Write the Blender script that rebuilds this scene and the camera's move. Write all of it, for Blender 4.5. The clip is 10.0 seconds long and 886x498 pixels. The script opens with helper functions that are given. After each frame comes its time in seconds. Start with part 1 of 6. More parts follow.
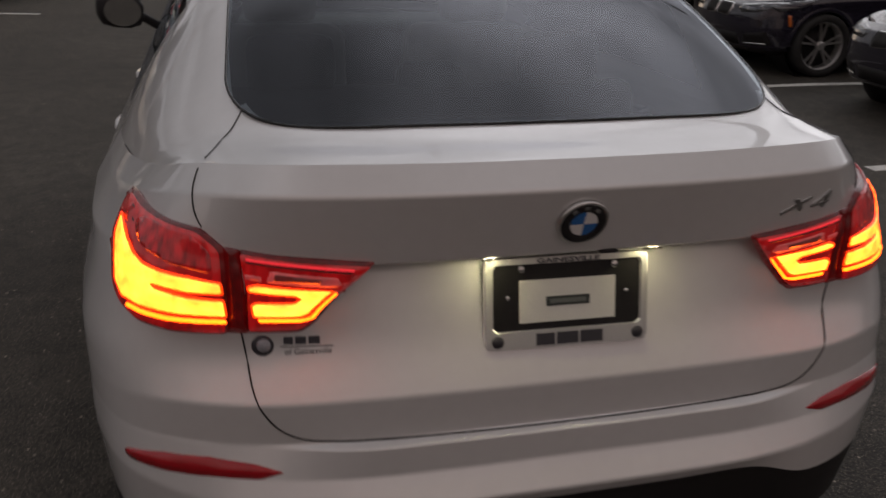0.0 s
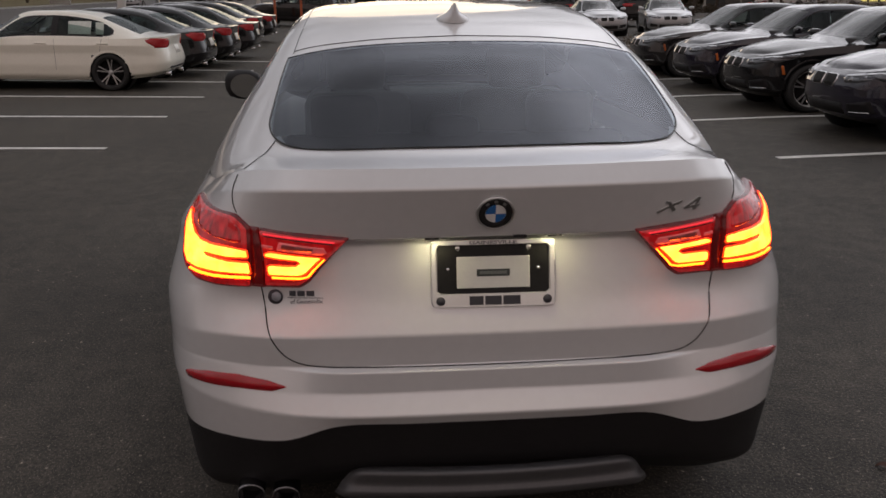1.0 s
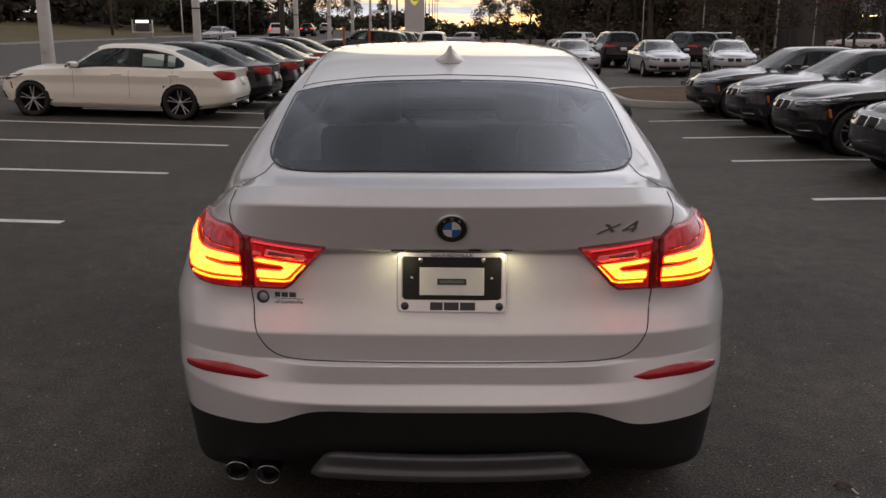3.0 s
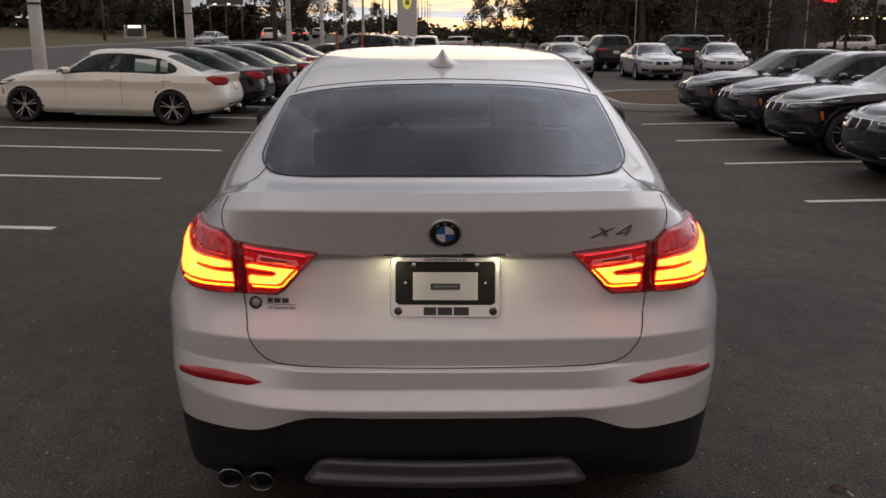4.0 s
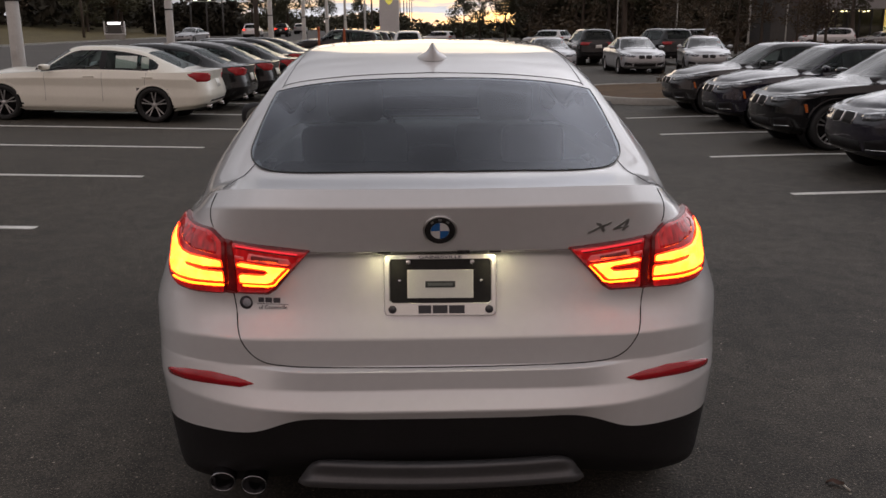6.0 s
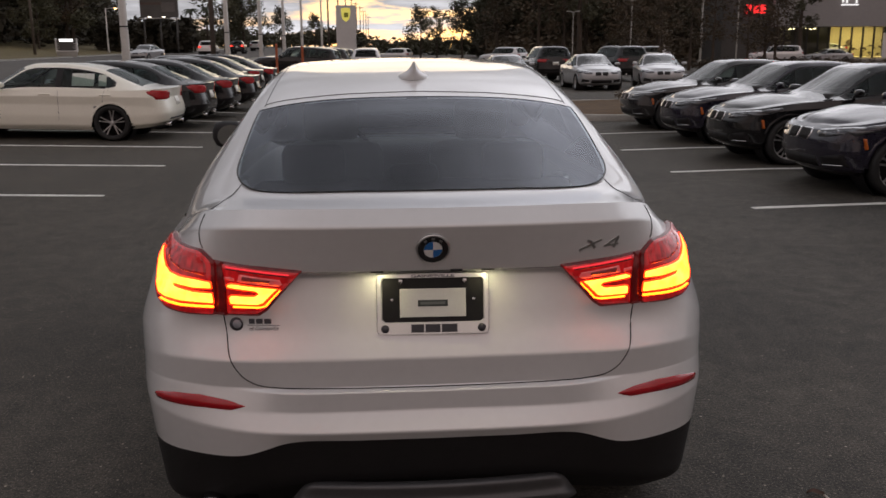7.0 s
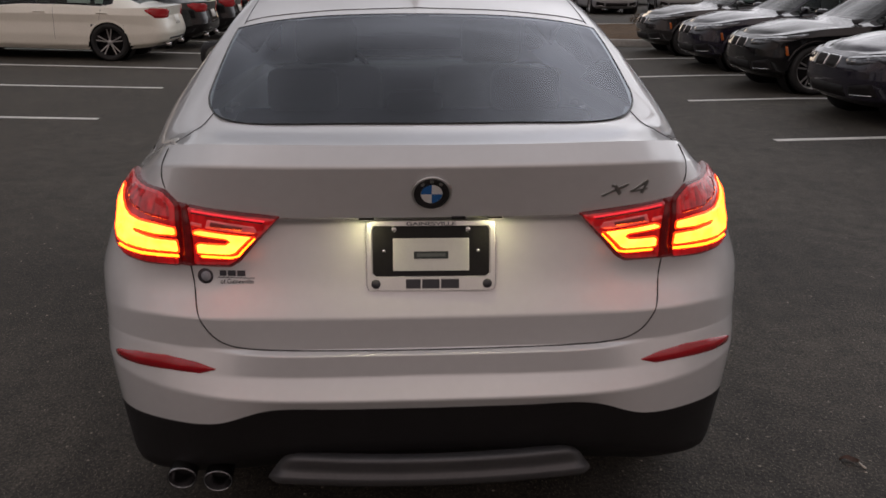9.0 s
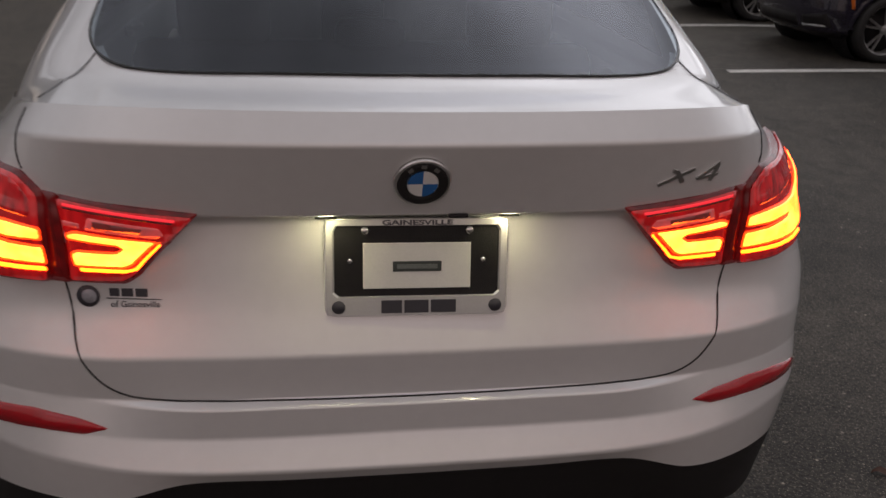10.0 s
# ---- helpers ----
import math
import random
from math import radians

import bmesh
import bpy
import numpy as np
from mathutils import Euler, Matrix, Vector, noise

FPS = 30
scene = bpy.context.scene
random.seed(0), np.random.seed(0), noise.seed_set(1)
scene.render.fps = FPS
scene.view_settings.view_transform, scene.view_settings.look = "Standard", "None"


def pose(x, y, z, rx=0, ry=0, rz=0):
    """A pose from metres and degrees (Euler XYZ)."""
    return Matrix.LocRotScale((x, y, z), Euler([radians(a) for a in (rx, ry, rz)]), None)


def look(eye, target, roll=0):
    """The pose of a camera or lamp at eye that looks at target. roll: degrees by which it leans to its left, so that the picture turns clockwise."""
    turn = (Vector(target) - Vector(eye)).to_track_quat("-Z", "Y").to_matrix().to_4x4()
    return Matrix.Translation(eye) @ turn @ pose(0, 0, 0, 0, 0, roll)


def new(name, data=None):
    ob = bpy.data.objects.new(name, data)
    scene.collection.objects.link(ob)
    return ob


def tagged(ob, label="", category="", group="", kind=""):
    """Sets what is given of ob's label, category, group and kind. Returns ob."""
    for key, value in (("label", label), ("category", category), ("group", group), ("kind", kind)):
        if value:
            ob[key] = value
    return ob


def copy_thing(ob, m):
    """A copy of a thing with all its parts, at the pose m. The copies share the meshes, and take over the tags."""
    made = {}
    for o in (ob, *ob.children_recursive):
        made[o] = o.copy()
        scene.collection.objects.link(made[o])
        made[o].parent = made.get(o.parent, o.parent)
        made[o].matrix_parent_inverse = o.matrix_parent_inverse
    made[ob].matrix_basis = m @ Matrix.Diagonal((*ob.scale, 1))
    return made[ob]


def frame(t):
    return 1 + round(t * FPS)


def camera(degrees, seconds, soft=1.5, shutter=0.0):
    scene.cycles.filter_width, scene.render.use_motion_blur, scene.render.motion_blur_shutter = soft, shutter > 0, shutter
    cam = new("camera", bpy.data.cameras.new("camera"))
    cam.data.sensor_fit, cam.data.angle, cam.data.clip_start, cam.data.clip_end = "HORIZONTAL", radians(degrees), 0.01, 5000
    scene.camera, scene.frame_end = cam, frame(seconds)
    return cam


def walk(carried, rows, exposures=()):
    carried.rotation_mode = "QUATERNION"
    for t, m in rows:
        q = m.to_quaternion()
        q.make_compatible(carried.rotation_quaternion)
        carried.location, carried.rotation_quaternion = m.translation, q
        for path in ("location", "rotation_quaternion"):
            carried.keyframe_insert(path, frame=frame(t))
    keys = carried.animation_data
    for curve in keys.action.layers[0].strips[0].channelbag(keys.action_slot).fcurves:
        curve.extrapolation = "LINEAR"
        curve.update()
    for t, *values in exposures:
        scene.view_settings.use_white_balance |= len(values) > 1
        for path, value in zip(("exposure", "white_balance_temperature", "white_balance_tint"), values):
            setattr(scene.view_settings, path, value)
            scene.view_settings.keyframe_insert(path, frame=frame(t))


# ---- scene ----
cam = camera(53.7, 10.0, shutter=0.35)
PATH = [
    (0, (-0.555, -1.341, 1.603), (-0.137, 0.481, 0.880), 1.3),
    (0.5, (-0.316, -1.757, 1.607), (-0.124, 0.115, 0.929), 2.1),
    (1, (-0.231, -2.063, 1.611), (-0.136, -0.144, 1.058), -0.7),
    (1.5, (-0.15, -2.287, 1.617), (-0.048, -0.371, 1.053), 0.7),
    (2, (-0.035, -2.35, 1.62), (0.03, -0.423, 1.088), 0.5),
    (2.5, (0.033, -2.387, 1.629), (-0.017, -0.448, 1.138), 0.1),
    (4, (0.037, -2.373, 1.629), (0.002, -0.428, 1.163), -0.1),
    (4.5, (0.041, -2.371, 1.63), (0.014, -0.425, 1.168), -0.6),
    (5, (0.042, -2.351, 1.621), (0.008, -0.411, 1.136), -0.3),
    (5.5, (0.038, -2.333, 1.621), (0.019, -0.393, 1.134), -0.4),
    (7, (-0.087, -2.323, 1.63), (0.009, -0.375, 1.189), -0.4),
    (7.5, (-0.107, -2.344, 1.634), (0.076, -0.401, 1.195), -0.6),
    (8, (-0.122, -2.324, 1.625), (0.097, -0.4, 1.124), -0.3),
    (8.5, (-0.096, -2.193, 1.595), (0.094, -0.294, 0.997), 0.3),
    (9, (-0.052, -1.988, 1.598), (0.024, -0.083, 0.994), 0.2),
    (9.5, (-0.097, -1.676, 1.552), (0.042, 0.219, 0.928), 0.4),
    (10, (-0.149, -1.328, 1.551), (0.097, 0.421, 0.810), 2.4),
]
walk(cam, [(t, look(eye, target, roll)) for t, eye, target, roll in PATH],
     exposures=[(0.0, -0.12, 6800, 14), (0.5, 0.09, 6700, 14), (1.2, 0.34, 6650, 14), (10.0, 0.34, 6650, 14)])

# ---- sky, sun, exposure ----
scene.view_settings.exposure = 0.0
world = bpy.data.worlds.new("dusk")
scene.world = world
world.use_nodes = True
wn, wl = world.node_tree.nodes, world.node_tree.links
wn.clear()
w_out = wn.new("ShaderNodeOutputWorld")
w_bg = wn.new("ShaderNodeBackground")
w_sky = wn.new("ShaderNodeTexSky")
w_sky.sky_type = "NISHITA"
w_sky.sun_disc = False
w_sky.sun_elevation = radians(9)
w_sky.sun_rotation = radians(2)
w_sky.air_density, w_sky.dust_density = 1.2, 2.0
w_co = wn.new("ShaderNodeTexCoord")
# the clouds lie on a flat deck, so that they close up into streaks at its foot
w_deck = wn.new("ShaderNodeMath")
w_deck.operation = "ADD"
w_deck.inputs[1].default_value = 0.13
w_inv = wn.new("ShaderNodeMath")
w_inv.operation = "DIVIDE"
w_inv.inputs[0].default_value = 1.0
w_map = wn.new("ShaderNodeVectorMath")
w_map.operation = "SCALE"
w_noise = wn.new("ShaderNodeTexNoise")
w_noise.inputs["Scale"].default_value = 1.5
w_noise.inputs["Detail"].default_value = 8
w_noise.inputs["Roughness"].default_value = 0.55
w_ramp = wn.new("ShaderNodeMapRange")
w_ramp.inputs["From Min"].default_value, w_ramp.inputs["From Max"].default_value = 0.38, 0.62
# the cloud deck is closed overhead and breaks up into streaks towards the horizon
w_sep = wn.new("ShaderNodeSeparateXYZ")
w_band = wn.new("ShaderNodeMapRange")
w_band.inputs["From Min"].default_value, w_band.inputs["From Max"].default_value = 0.004, 0.075
w_band.inputs["To Min"].default_value, w_band.inputs["To Max"].default_value = -0.12, 1.0
w_add = wn.new("ShaderNodeMath")
w_add.operation = "MULTIPLY_ADD"
w_add.inputs[1].default_value = 0.9
# the clouds stay closed towards the road
w_left = wn.new("ShaderNodeMapRange")
w_left.inputs["From Min"].default_value, w_left.inputs["From Max"].default_value = -0.12, -0.34
w_sum = wn.new("ShaderNodeMath")
w_sum.operation = "ADD"
w_clamp = wn.new("ShaderNodeClamp")
w_glow = wn.new("ShaderNodeMix")
w_glow.data_type = "RGBA"
w_gain = wn.new("ShaderNodeMix")
w_gain.data_type, w_gain.blend_type = "RGBA", "MULTIPLY"
w_gain.inputs["Factor"].default_value = 1.0
w_gain.inputs["B"].default_value = (1.00, 1.08, 1.42, 1)
# the foot of the cloud deck is bright on the side of the sunset and dim behind
w_over = wn.new("ShaderNodeMapRange")
w_over.inputs["From Min"].default_value, w_over.inputs["From Max"].default_value = 0.02, 0.14
w_over.inputs["To Max"].default_value = 0.62
# it is greyest some way up and lighter again overhead
w_high = wn.new("ShaderNodeMapRange")
w_high.inputs["From Min"].default_value, w_high.inputs["From Max"].default_value = 0.25, 0.9
w_high.inputs["To Min"].default_value, w_high.inputs["To Max"].default_value = 1.0, 1.75
w_zen = wn.new("ShaderNodeMath")
w_zen.operation = "MULTIPLY"
w_foot = wn.new("ShaderNodeMapRange")
w_foot.inputs["To Min"].default_value, w_foot.inputs["To Max"].default_value = 0.55, 1.12
w_patch = wn.new("ShaderNodeMapRange")
w_patch.inputs["To Min"].default_value, w_patch.inputs["To Max"].default_value = 0.62, 1.36
# and brighter on the side of the sunset, over the woods
w_dir = wn.new("ShaderNodeVectorMath")
w_dir.operation = "DOT_PRODUCT"
w_dir.inputs[1].default_value = (0.58, 0.66, 0.48)
w_west = wn.new("ShaderNodeMapRange")
w_west.interpolation_type = "SMOOTHSTEP"
w_west.inputs["From Min"].default_value, w_west.inputs["From Max"].default_value = 0.74, 0.99
w_west.inputs["To Min"].default_value, w_west.inputs["To Max"].default_value = 0.95, 2.9
w_mul2 = wn.new("ShaderNodeMath")
w_mul2.operation = "MULTIPLY"
w_mul = wn.new("ShaderNodeMath")
w_mul.operation = "MULTIPLY"
w_cloud = wn.new("ShaderNodeVectorMath")
w_cloud.operation = "SCALE"
w_tint = wn.new("ShaderNodeMix")
w_tint.data_type = "RGBA"
w_tint.inputs["A"].default_value = (11.5, 9.4, 8.8, 1)
w_tint.inputs["B"].default_value = (9.5, 9.7, 10.2, 1)
w_side = wn.new("ShaderNodeMapRange")
w_side.inputs["From Min"].default_value, w_side.inputs["From Max"].default_value = -0.35, 0.55
w_rise = wn.new("ShaderNodeMath")
w_rise.operation = "MULTIPLY_ADD"
w_rise.inputs[1].default_value = 0.8
wl.new(w_side.outputs["Result"], w_tint.inputs["Factor"])
wl.new(w_side.outputs["Result"], w_foot.inputs["Value"])
wl.new(w_foot.outputs["Result"], w_over.inputs["To Min"])
wl.new(w_tint.outputs["Result"], w_cloud.inputs[0])
wl.new(w_sep.outputs["Z"], w_deck.inputs[0])
wl.new(w_deck.outputs["Value"], w_inv.inputs[1])
wl.new(w_inv.outputs["Value"], w_map.inputs["Scale"])
wl.new(w_co.outputs["Generated"], w_map.inputs[0])
wl.new(w_map.outputs["Vector"], w_noise.inputs["Vector"])
wl.new(w_noise.outputs["Fac"], w_ramp.inputs["Value"])
wl.new(w_co.outputs["Generated"], w_sep.inputs["Vector"])
wl.new(w_sep.outputs["Z"], w_band.inputs["Value"])
wl.new(w_sep.outputs["Z"], w_over.inputs["Value"])
wl.new(w_ramp.outputs["Result"], w_add.inputs[0])
wl.new(w_sep.outputs["X"], w_left.inputs["Value"])
wl.new(w_band.outputs["Result"], w_sum.inputs[0])
wl.new(w_left.outputs["Result"], w_sum.inputs[1])
wl.new(w_sum.outputs["Value"], w_add.inputs[2])
wl.new(w_add.outputs["Value"], w_clamp.inputs["Value"])
wl.new(w_ramp.outputs["Result"], w_patch.inputs["Value"])
wl.new(w_sep.outputs["Z"], w_high.inputs["Value"])
wl.new(w_over.outputs["Result"], w_zen.inputs[0])
wl.new(w_high.outputs["Result"], w_zen.inputs[1])
wl.new(w_zen.outputs["Value"], w_mul.inputs[0])
wl.new(w_patch.outputs["Result"], w_mul.inputs[1])
wl.new(w_co.outputs["Generated"], w_dir.inputs[0])
wl.new(w_dir.outputs["Value"], w_west.inputs["Value"])
wl.new(w_sep.outputs["Z"], w_rise.inputs[0])
wl.new(w_sep.outputs["Y"], w_rise.inputs[2])
wl.new(w_rise.outputs["Value"], w_side.inputs["Value"])
wl.new(w_mul.outputs["Value"], w_mul2.inputs[0])
wl.new(w_west.outputs["Result"], w_mul2.inputs[1])
wl.new(w_mul2.outputs["Value"], w_cloud.inputs["Scale"])
wl.new(w_sky.outputs["Color"], w_gain.inputs["A"])
wl.new(w_clamp.outputs["Result"], w_glow.inputs["Factor"])
wl.new(w_gain.outputs["Result"], w_glow.inputs["A"])
wl.new(w_cloud.outputs["Vector"], w_glow.inputs["B"])
wl.new(w_glow.outputs["Result"], w_bg.inputs["Color"])
w_bg.inputs["Strength"].default_value = 0.0475
wl.new(w_bg.outputs["Background"], w_out.inputs["Surface"])

sun_data = bpy.data.lights.new("sun", "SUN")
sun_data.energy, sun_data.angle, sun_data.color = 0.1, radians(20), (1.0, 0.80, 0.55)
sun = new("sun", sun_data)
sun.matrix_world = look((0, 40, 3.5), (0, 0, 0))

# ---- materials ----
def material(name, colour, rough=0.5, metal=0.0, coat=0.0, vary=0.12, scale=8.0, bump=0.0, bump_scale=60.0, spec=0.5, rand=0.0, coat_ior=1.5):
    m = bpy.data.materials.new(name)
    m.use_nodes = True
    nodes, links = m.node_tree.nodes, m.node_tree.links
    b = nodes["Principled BSDF"]
    b.inputs["Roughness"].default_value = rough
    b.inputs["Metallic"].default_value = metal
    b.inputs["Coat Weight"].default_value = coat
    b.inputs["Coat Roughness"].default_value = 0.04
    b.inputs["Coat IOR"].default_value = coat_ior
    b.inputs["Specular IOR Level"].default_value = spec
    b.inputs["Base Color"].default_value = (*colour, 1)
    co = nodes.new("ShaderNodeTexCoord")
    if vary:
        n1 = nodes.new("ShaderNodeTexNoise")
        n1.inputs["Scale"].default_value, n1.inputs["Detail"].default_value = scale, 6
        n2 = nodes.new("ShaderNodeTexNoise")
        n2.inputs["Scale"].default_value, n2.inputs["Detail"].default_value = scale * 9, 4
        links.new(co.outputs["Object"], n1.inputs["Vector"])
        links.new(co.outputs["Object"], n2.inputs["Vector"])
        mix = nodes.new("ShaderNodeMath")
        mix.operation = "MULTIPLY_ADD"
        mix.inputs[1].default_value = 0.5
        links.new(n2.outputs["Fac"], mix.inputs[0])
        half = nodes.new("ShaderNodeMath")
        half.operation = "MULTIPLY"
        half.inputs[1].default_value = 0.5
        links.new(n1.outputs["Fac"], half.inputs[0])
        links.new(half.outputs["Value"], mix.inputs[2])
        ramp = nodes.new("ShaderNodeMapRange")
        ramp.inputs["From Min"].default_value, ramp.inputs["From Max"].default_value = 0.3, 0.7
        ramp.inputs["To Min"].default_value, ramp.inputs["To Max"].default_value = 1 - vary, 1 + vary
        links.new(mix.outputs["Value"], ramp.inputs["Value"])
        last = ramp.outputs["Result"]
        if rand:
            info = nodes.new("ShaderNodeObjectInfo")
            rr = nodes.new("ShaderNodeMapRange")
            rr.inputs["To Min"].default_value, rr.inputs["To Max"].default_value = 1 - rand, 1 + rand
            links.new(info.outputs["Random"], rr.inputs["Value"])
            mm = nodes.new("ShaderNodeMath")
            mm.operation = "MULTIPLY"
            links.new(last, mm.inputs[0])
            links.new(rr.outputs["Result"], mm.inputs[1])
            last = mm.outputs["Value"]
        mul = nodes.new("ShaderNodeVectorMath")
        mul.operation = "SCALE"
        mul.inputs[0].default_value = colour
        links.new(last, mul.inputs["Scale"])
        links.new(mul.outputs["Vector"], b.inputs["Base Color"])
    if bump:
        nb = nodes.new("ShaderNodeTexNoise")
        nb.inputs["Scale"].default_value, nb.inputs["Detail"].default_value = bump_scale, 5
        links.new(co.outputs["Object"], nb.inputs["Vector"])
        bp = nodes.new("ShaderNodeBump")
        bp.inputs["Strength"].default_value, bp.inputs["Distance"].default_value = bump, 0.01
        links.new(nb.outputs["Fac"], bp.inputs["Height"])
        links.new(bp.outputs["Normal"], b.inputs["Normal"])
    return m


def glowing(name, colour, strength):
    m = bpy.data.materials.new(name)
    m.use_nodes = True
    b = m.node_tree.nodes["Principled BSDF"]
    b.inputs["Base Color"].default_value = (*[0.3 * c for c in colour], 1)
    b.inputs["Roughness"].default_value = 0.25
    b.inputs["Emission Color"].default_value = (*colour, 1)
    b.inputs["Emission Strength"].default_value = strength
    return m


def lens_glow(name, colour, strength, base, vary, scale):
    """A lit lens: a glossy clear-coated face whose glow wavers with the ribs behind it."""
    m = glowing(name, colour, strength)
    nodes, links = m.node_tree.nodes, m.node_tree.links
    b = nodes["Principled BSDF"]
    b.inputs["Base Color"].default_value = (*base, 1)
    b.inputs["Coat Weight"].default_value, b.inputs["Coat Roughness"].default_value = 1.0, 0.04
    at_, size, noise, level = (nodes.new("ShaderNode" + k) for k in ("TexCoord", "Mapping", "TexNoise", "MapRange"))
    size.inputs["Scale"].default_value = scale
    noise.inputs["Scale"].default_value, noise.inputs["Detail"].default_value = 1.0, 2.0
    level.inputs["From Min"].default_value, level.inputs["From Max"].default_value = 0.34, 0.66
    level.inputs["To Min"].default_value, level.inputs["To Max"].default_value = strength * (1 - vary), strength * (1 + vary)
    links.new(at_.outputs["Object"], size.inputs["Vector"])
    links.new(size.outputs["Vector"], noise.inputs["Vector"])
    links.new(noise.outputs["Fac"], level.inputs["Value"])
    links.new(level.outputs["Result"], b.inputs["Emission Strength"])
    return m


def tinted(name, tint, rough=0.02, ior=1.5, sheen=(0.8, 0.8, 0.8)):
    """Thin tinted glass: a clear tinted sheet with a mirror gloss by Fresnel."""
    m = bpy.data.materials.new(name)
    m.use_nodes = True
    nodes, links = m.node_tree.nodes, m.node_tree.links
    nodes.clear()
    out = nodes.new("ShaderNodeOutputMaterial")
    clear = nodes.new("ShaderNodeBsdfTransparent")
    clear.inputs["Color"].default_value = (*tint, 1)
    gloss = nodes.new("ShaderNodeBsdfGlossy")
    gloss.inputs["Color"].default_value, gloss.inputs["Roughness"].default_value = (*sheen, 1), rough
    fres = nodes.new("ShaderNodeFresnel")
    fres.inputs["IOR"].default_value = ior
    mix = nodes.new("ShaderNodeMixShader")
    links.new(fres.outputs["Fac"], mix.inputs["Fac"])
    links.new(clear.outputs["BSDF"], mix.inputs[1])
    links.new(gloss.outputs["BSDF"], mix.inputs[2])
    links.new(mix.outputs["Shader"], out.inputs["Surface"])
    return m


def asphalt_material():
    m = material("asphalt", (0.05, 0.047, 0.044), 0.82, vary=0.0)
    nodes, links = m.node_tree.nodes, m.node_tree.links
    b = nodes["Principled BSDF"]
    geo = nodes.new("ShaderNodeNewGeometry")
    big = nodes.new("ShaderNodeTexNoise")
    big.inputs["Scale"].default_value, big.inputs["Detail"].default_value = 0.55, 6
    fine = nodes.new("ShaderNodeTexNoise")
    fine.inputs["Scale"].default_value, fine.inputs["Detail"].default_value = 70, 3
    grit = nodes.new("ShaderNodeTexVoronoi")
    grit.inputs["Scale"].default_value = 90
    for n in (big, fine, grit):
        links.new(geo.outputs["Position"], n.inputs["Vector"])
    r1 = nodes.new("ShaderNodeMapRange")
    r1.inputs["From Min"].default_value, r1.inputs["From Max"].default_value = 0.3, 0.7
    r1.inputs["To Min"].default_value, r1.inputs["To Max"].default_value = 0.62, 1.42
    links.new(big.outputs["Fac"], r1.inputs["Value"])
    r2 = nodes.new("ShaderNodeMapRange")
    r2.inputs["From Min"].default_value, r2.inputs["From Max"].default_value = 0.3, 0.75
    r2.inputs["To Min"].default_value, r2.inputs["To Max"].default_value = 0.36, 1.85
    links.new(fine.outputs["Fac"], r2.inputs["Value"])
    # pale stones showing in the worn binder
    r3 = nodes.new("ShaderNodeMapRange")
    r3.inputs["From Min"].default_value, r3.inputs["From Max"].default_value = 0.06, 0.16
    r3.inputs["To Min"].default_value, r3.inputs["To Max"].default_value = 2.5, 1.0
    links.new(grit.outputs["Distance"], r3.inputs["Value"])
    # hand-sized blotches of wear and dirt
    blot = nodes.new("ShaderNodeTexNoise")
    blot.inputs["Scale"].default_value, blot.inputs["Detail"].default_value = 6.5, 6
    blot.inputs["Roughness"].default_value = 0.65
    links.new(geo.outputs["Position"], blot.inputs["Vector"])
    r4 = nodes.new("ShaderNodeMapRange")
    r4.inputs["From Min"].default_value, r4.inputs["From Max"].default_value = 0.32, 0.68
    r4.inputs["To Min"].default_value, r4.inputs["To Max"].default_value = 0.56, 1.44
    links.new(blot.outputs["Fac"], r4.inputs["Value"])
    m4 = nodes.new("ShaderNodeMath")
    m4.operation = "MULTIPLY"
    links.new(r2.outputs["Result"], m4.inputs[0])
    links.new(r4.outputs["Result"], m4.inputs[1])
    m1 = nodes.new("ShaderNodeMath")
    m1.operation = "MULTIPLY"
    links.new(m4.outputs["Value"], m1.inputs[1])
    # the colour is darker on the left of the aisle than on the right
    sep = nodes.new("ShaderNodeSeparateXYZ")
    links.new(geo.outputs["Position"], sep.inputs["Vector"])
    wander = nodes.new("ShaderNodeMath")
    wander.operation = "MULTIPLY_ADD"
    wander.inputs[1].default_value = 5.0
    links.new(big.outputs["Fac"], wander.inputs[0])
    links.new(sep.outputs["X"], wander.inputs[2])
    worn = nodes.new("ShaderNodeMapRange")
    worn.inputs["From Min"].default_value, worn.inputs["From Max"].default_value = 0.0, 5.0
    worn.inputs["To Min"].default_value, worn.inputs["To Max"].default_value = 0.62, 0.84
    links.new(wander.outputs["Value"], worn.inputs["Value"])
    m3 = nodes.new("ShaderNodeMath")
    m3.operation = "MULTIPLY"
    links.new(worn.outputs["Result"], m3.inputs[0])
    links.new(r1.outputs["Result"], m3.inputs[1])
    m2 = nodes.new("ShaderNodeMath")
    m2.operation = "MULTIPLY"
    links.new(m3.outputs["Value"], m1.inputs[0])
    links.new(m1.outputs["Value"], m2.inputs[0])
    links.new(r3.outputs["Result"], m2.inputs[1])
    # scattered pale grit and small stones
    chip = nodes.new("ShaderNodeTexVoronoi")
    chip.inputs["Scale"].default_value = 38
    links.new(geo.outputs["Position"], chip.inputs["Vector"])
    near = nodes.new("ShaderNodeMapRange")
    near.inputs["From Min"].default_value, near.inputs["From Max"].default_value = 0.14, 0.24
    near.inputs["To Min"].default_value, near.inputs["To Max"].default_value = 1.0, 0.0
    links.new(chip.outputs["Distance"], near.inputs["Value"])
    pick = nodes.new("ShaderNodeSeparateColor")
    links.new(chip.outputs["Color"], pick.inputs["Color"])
    rare = nodes.new("ShaderNodeMapRange")
    rare.inputs["From Min"].default_value, rare.inputs["From Max"].default_value = 0.93, 1.0
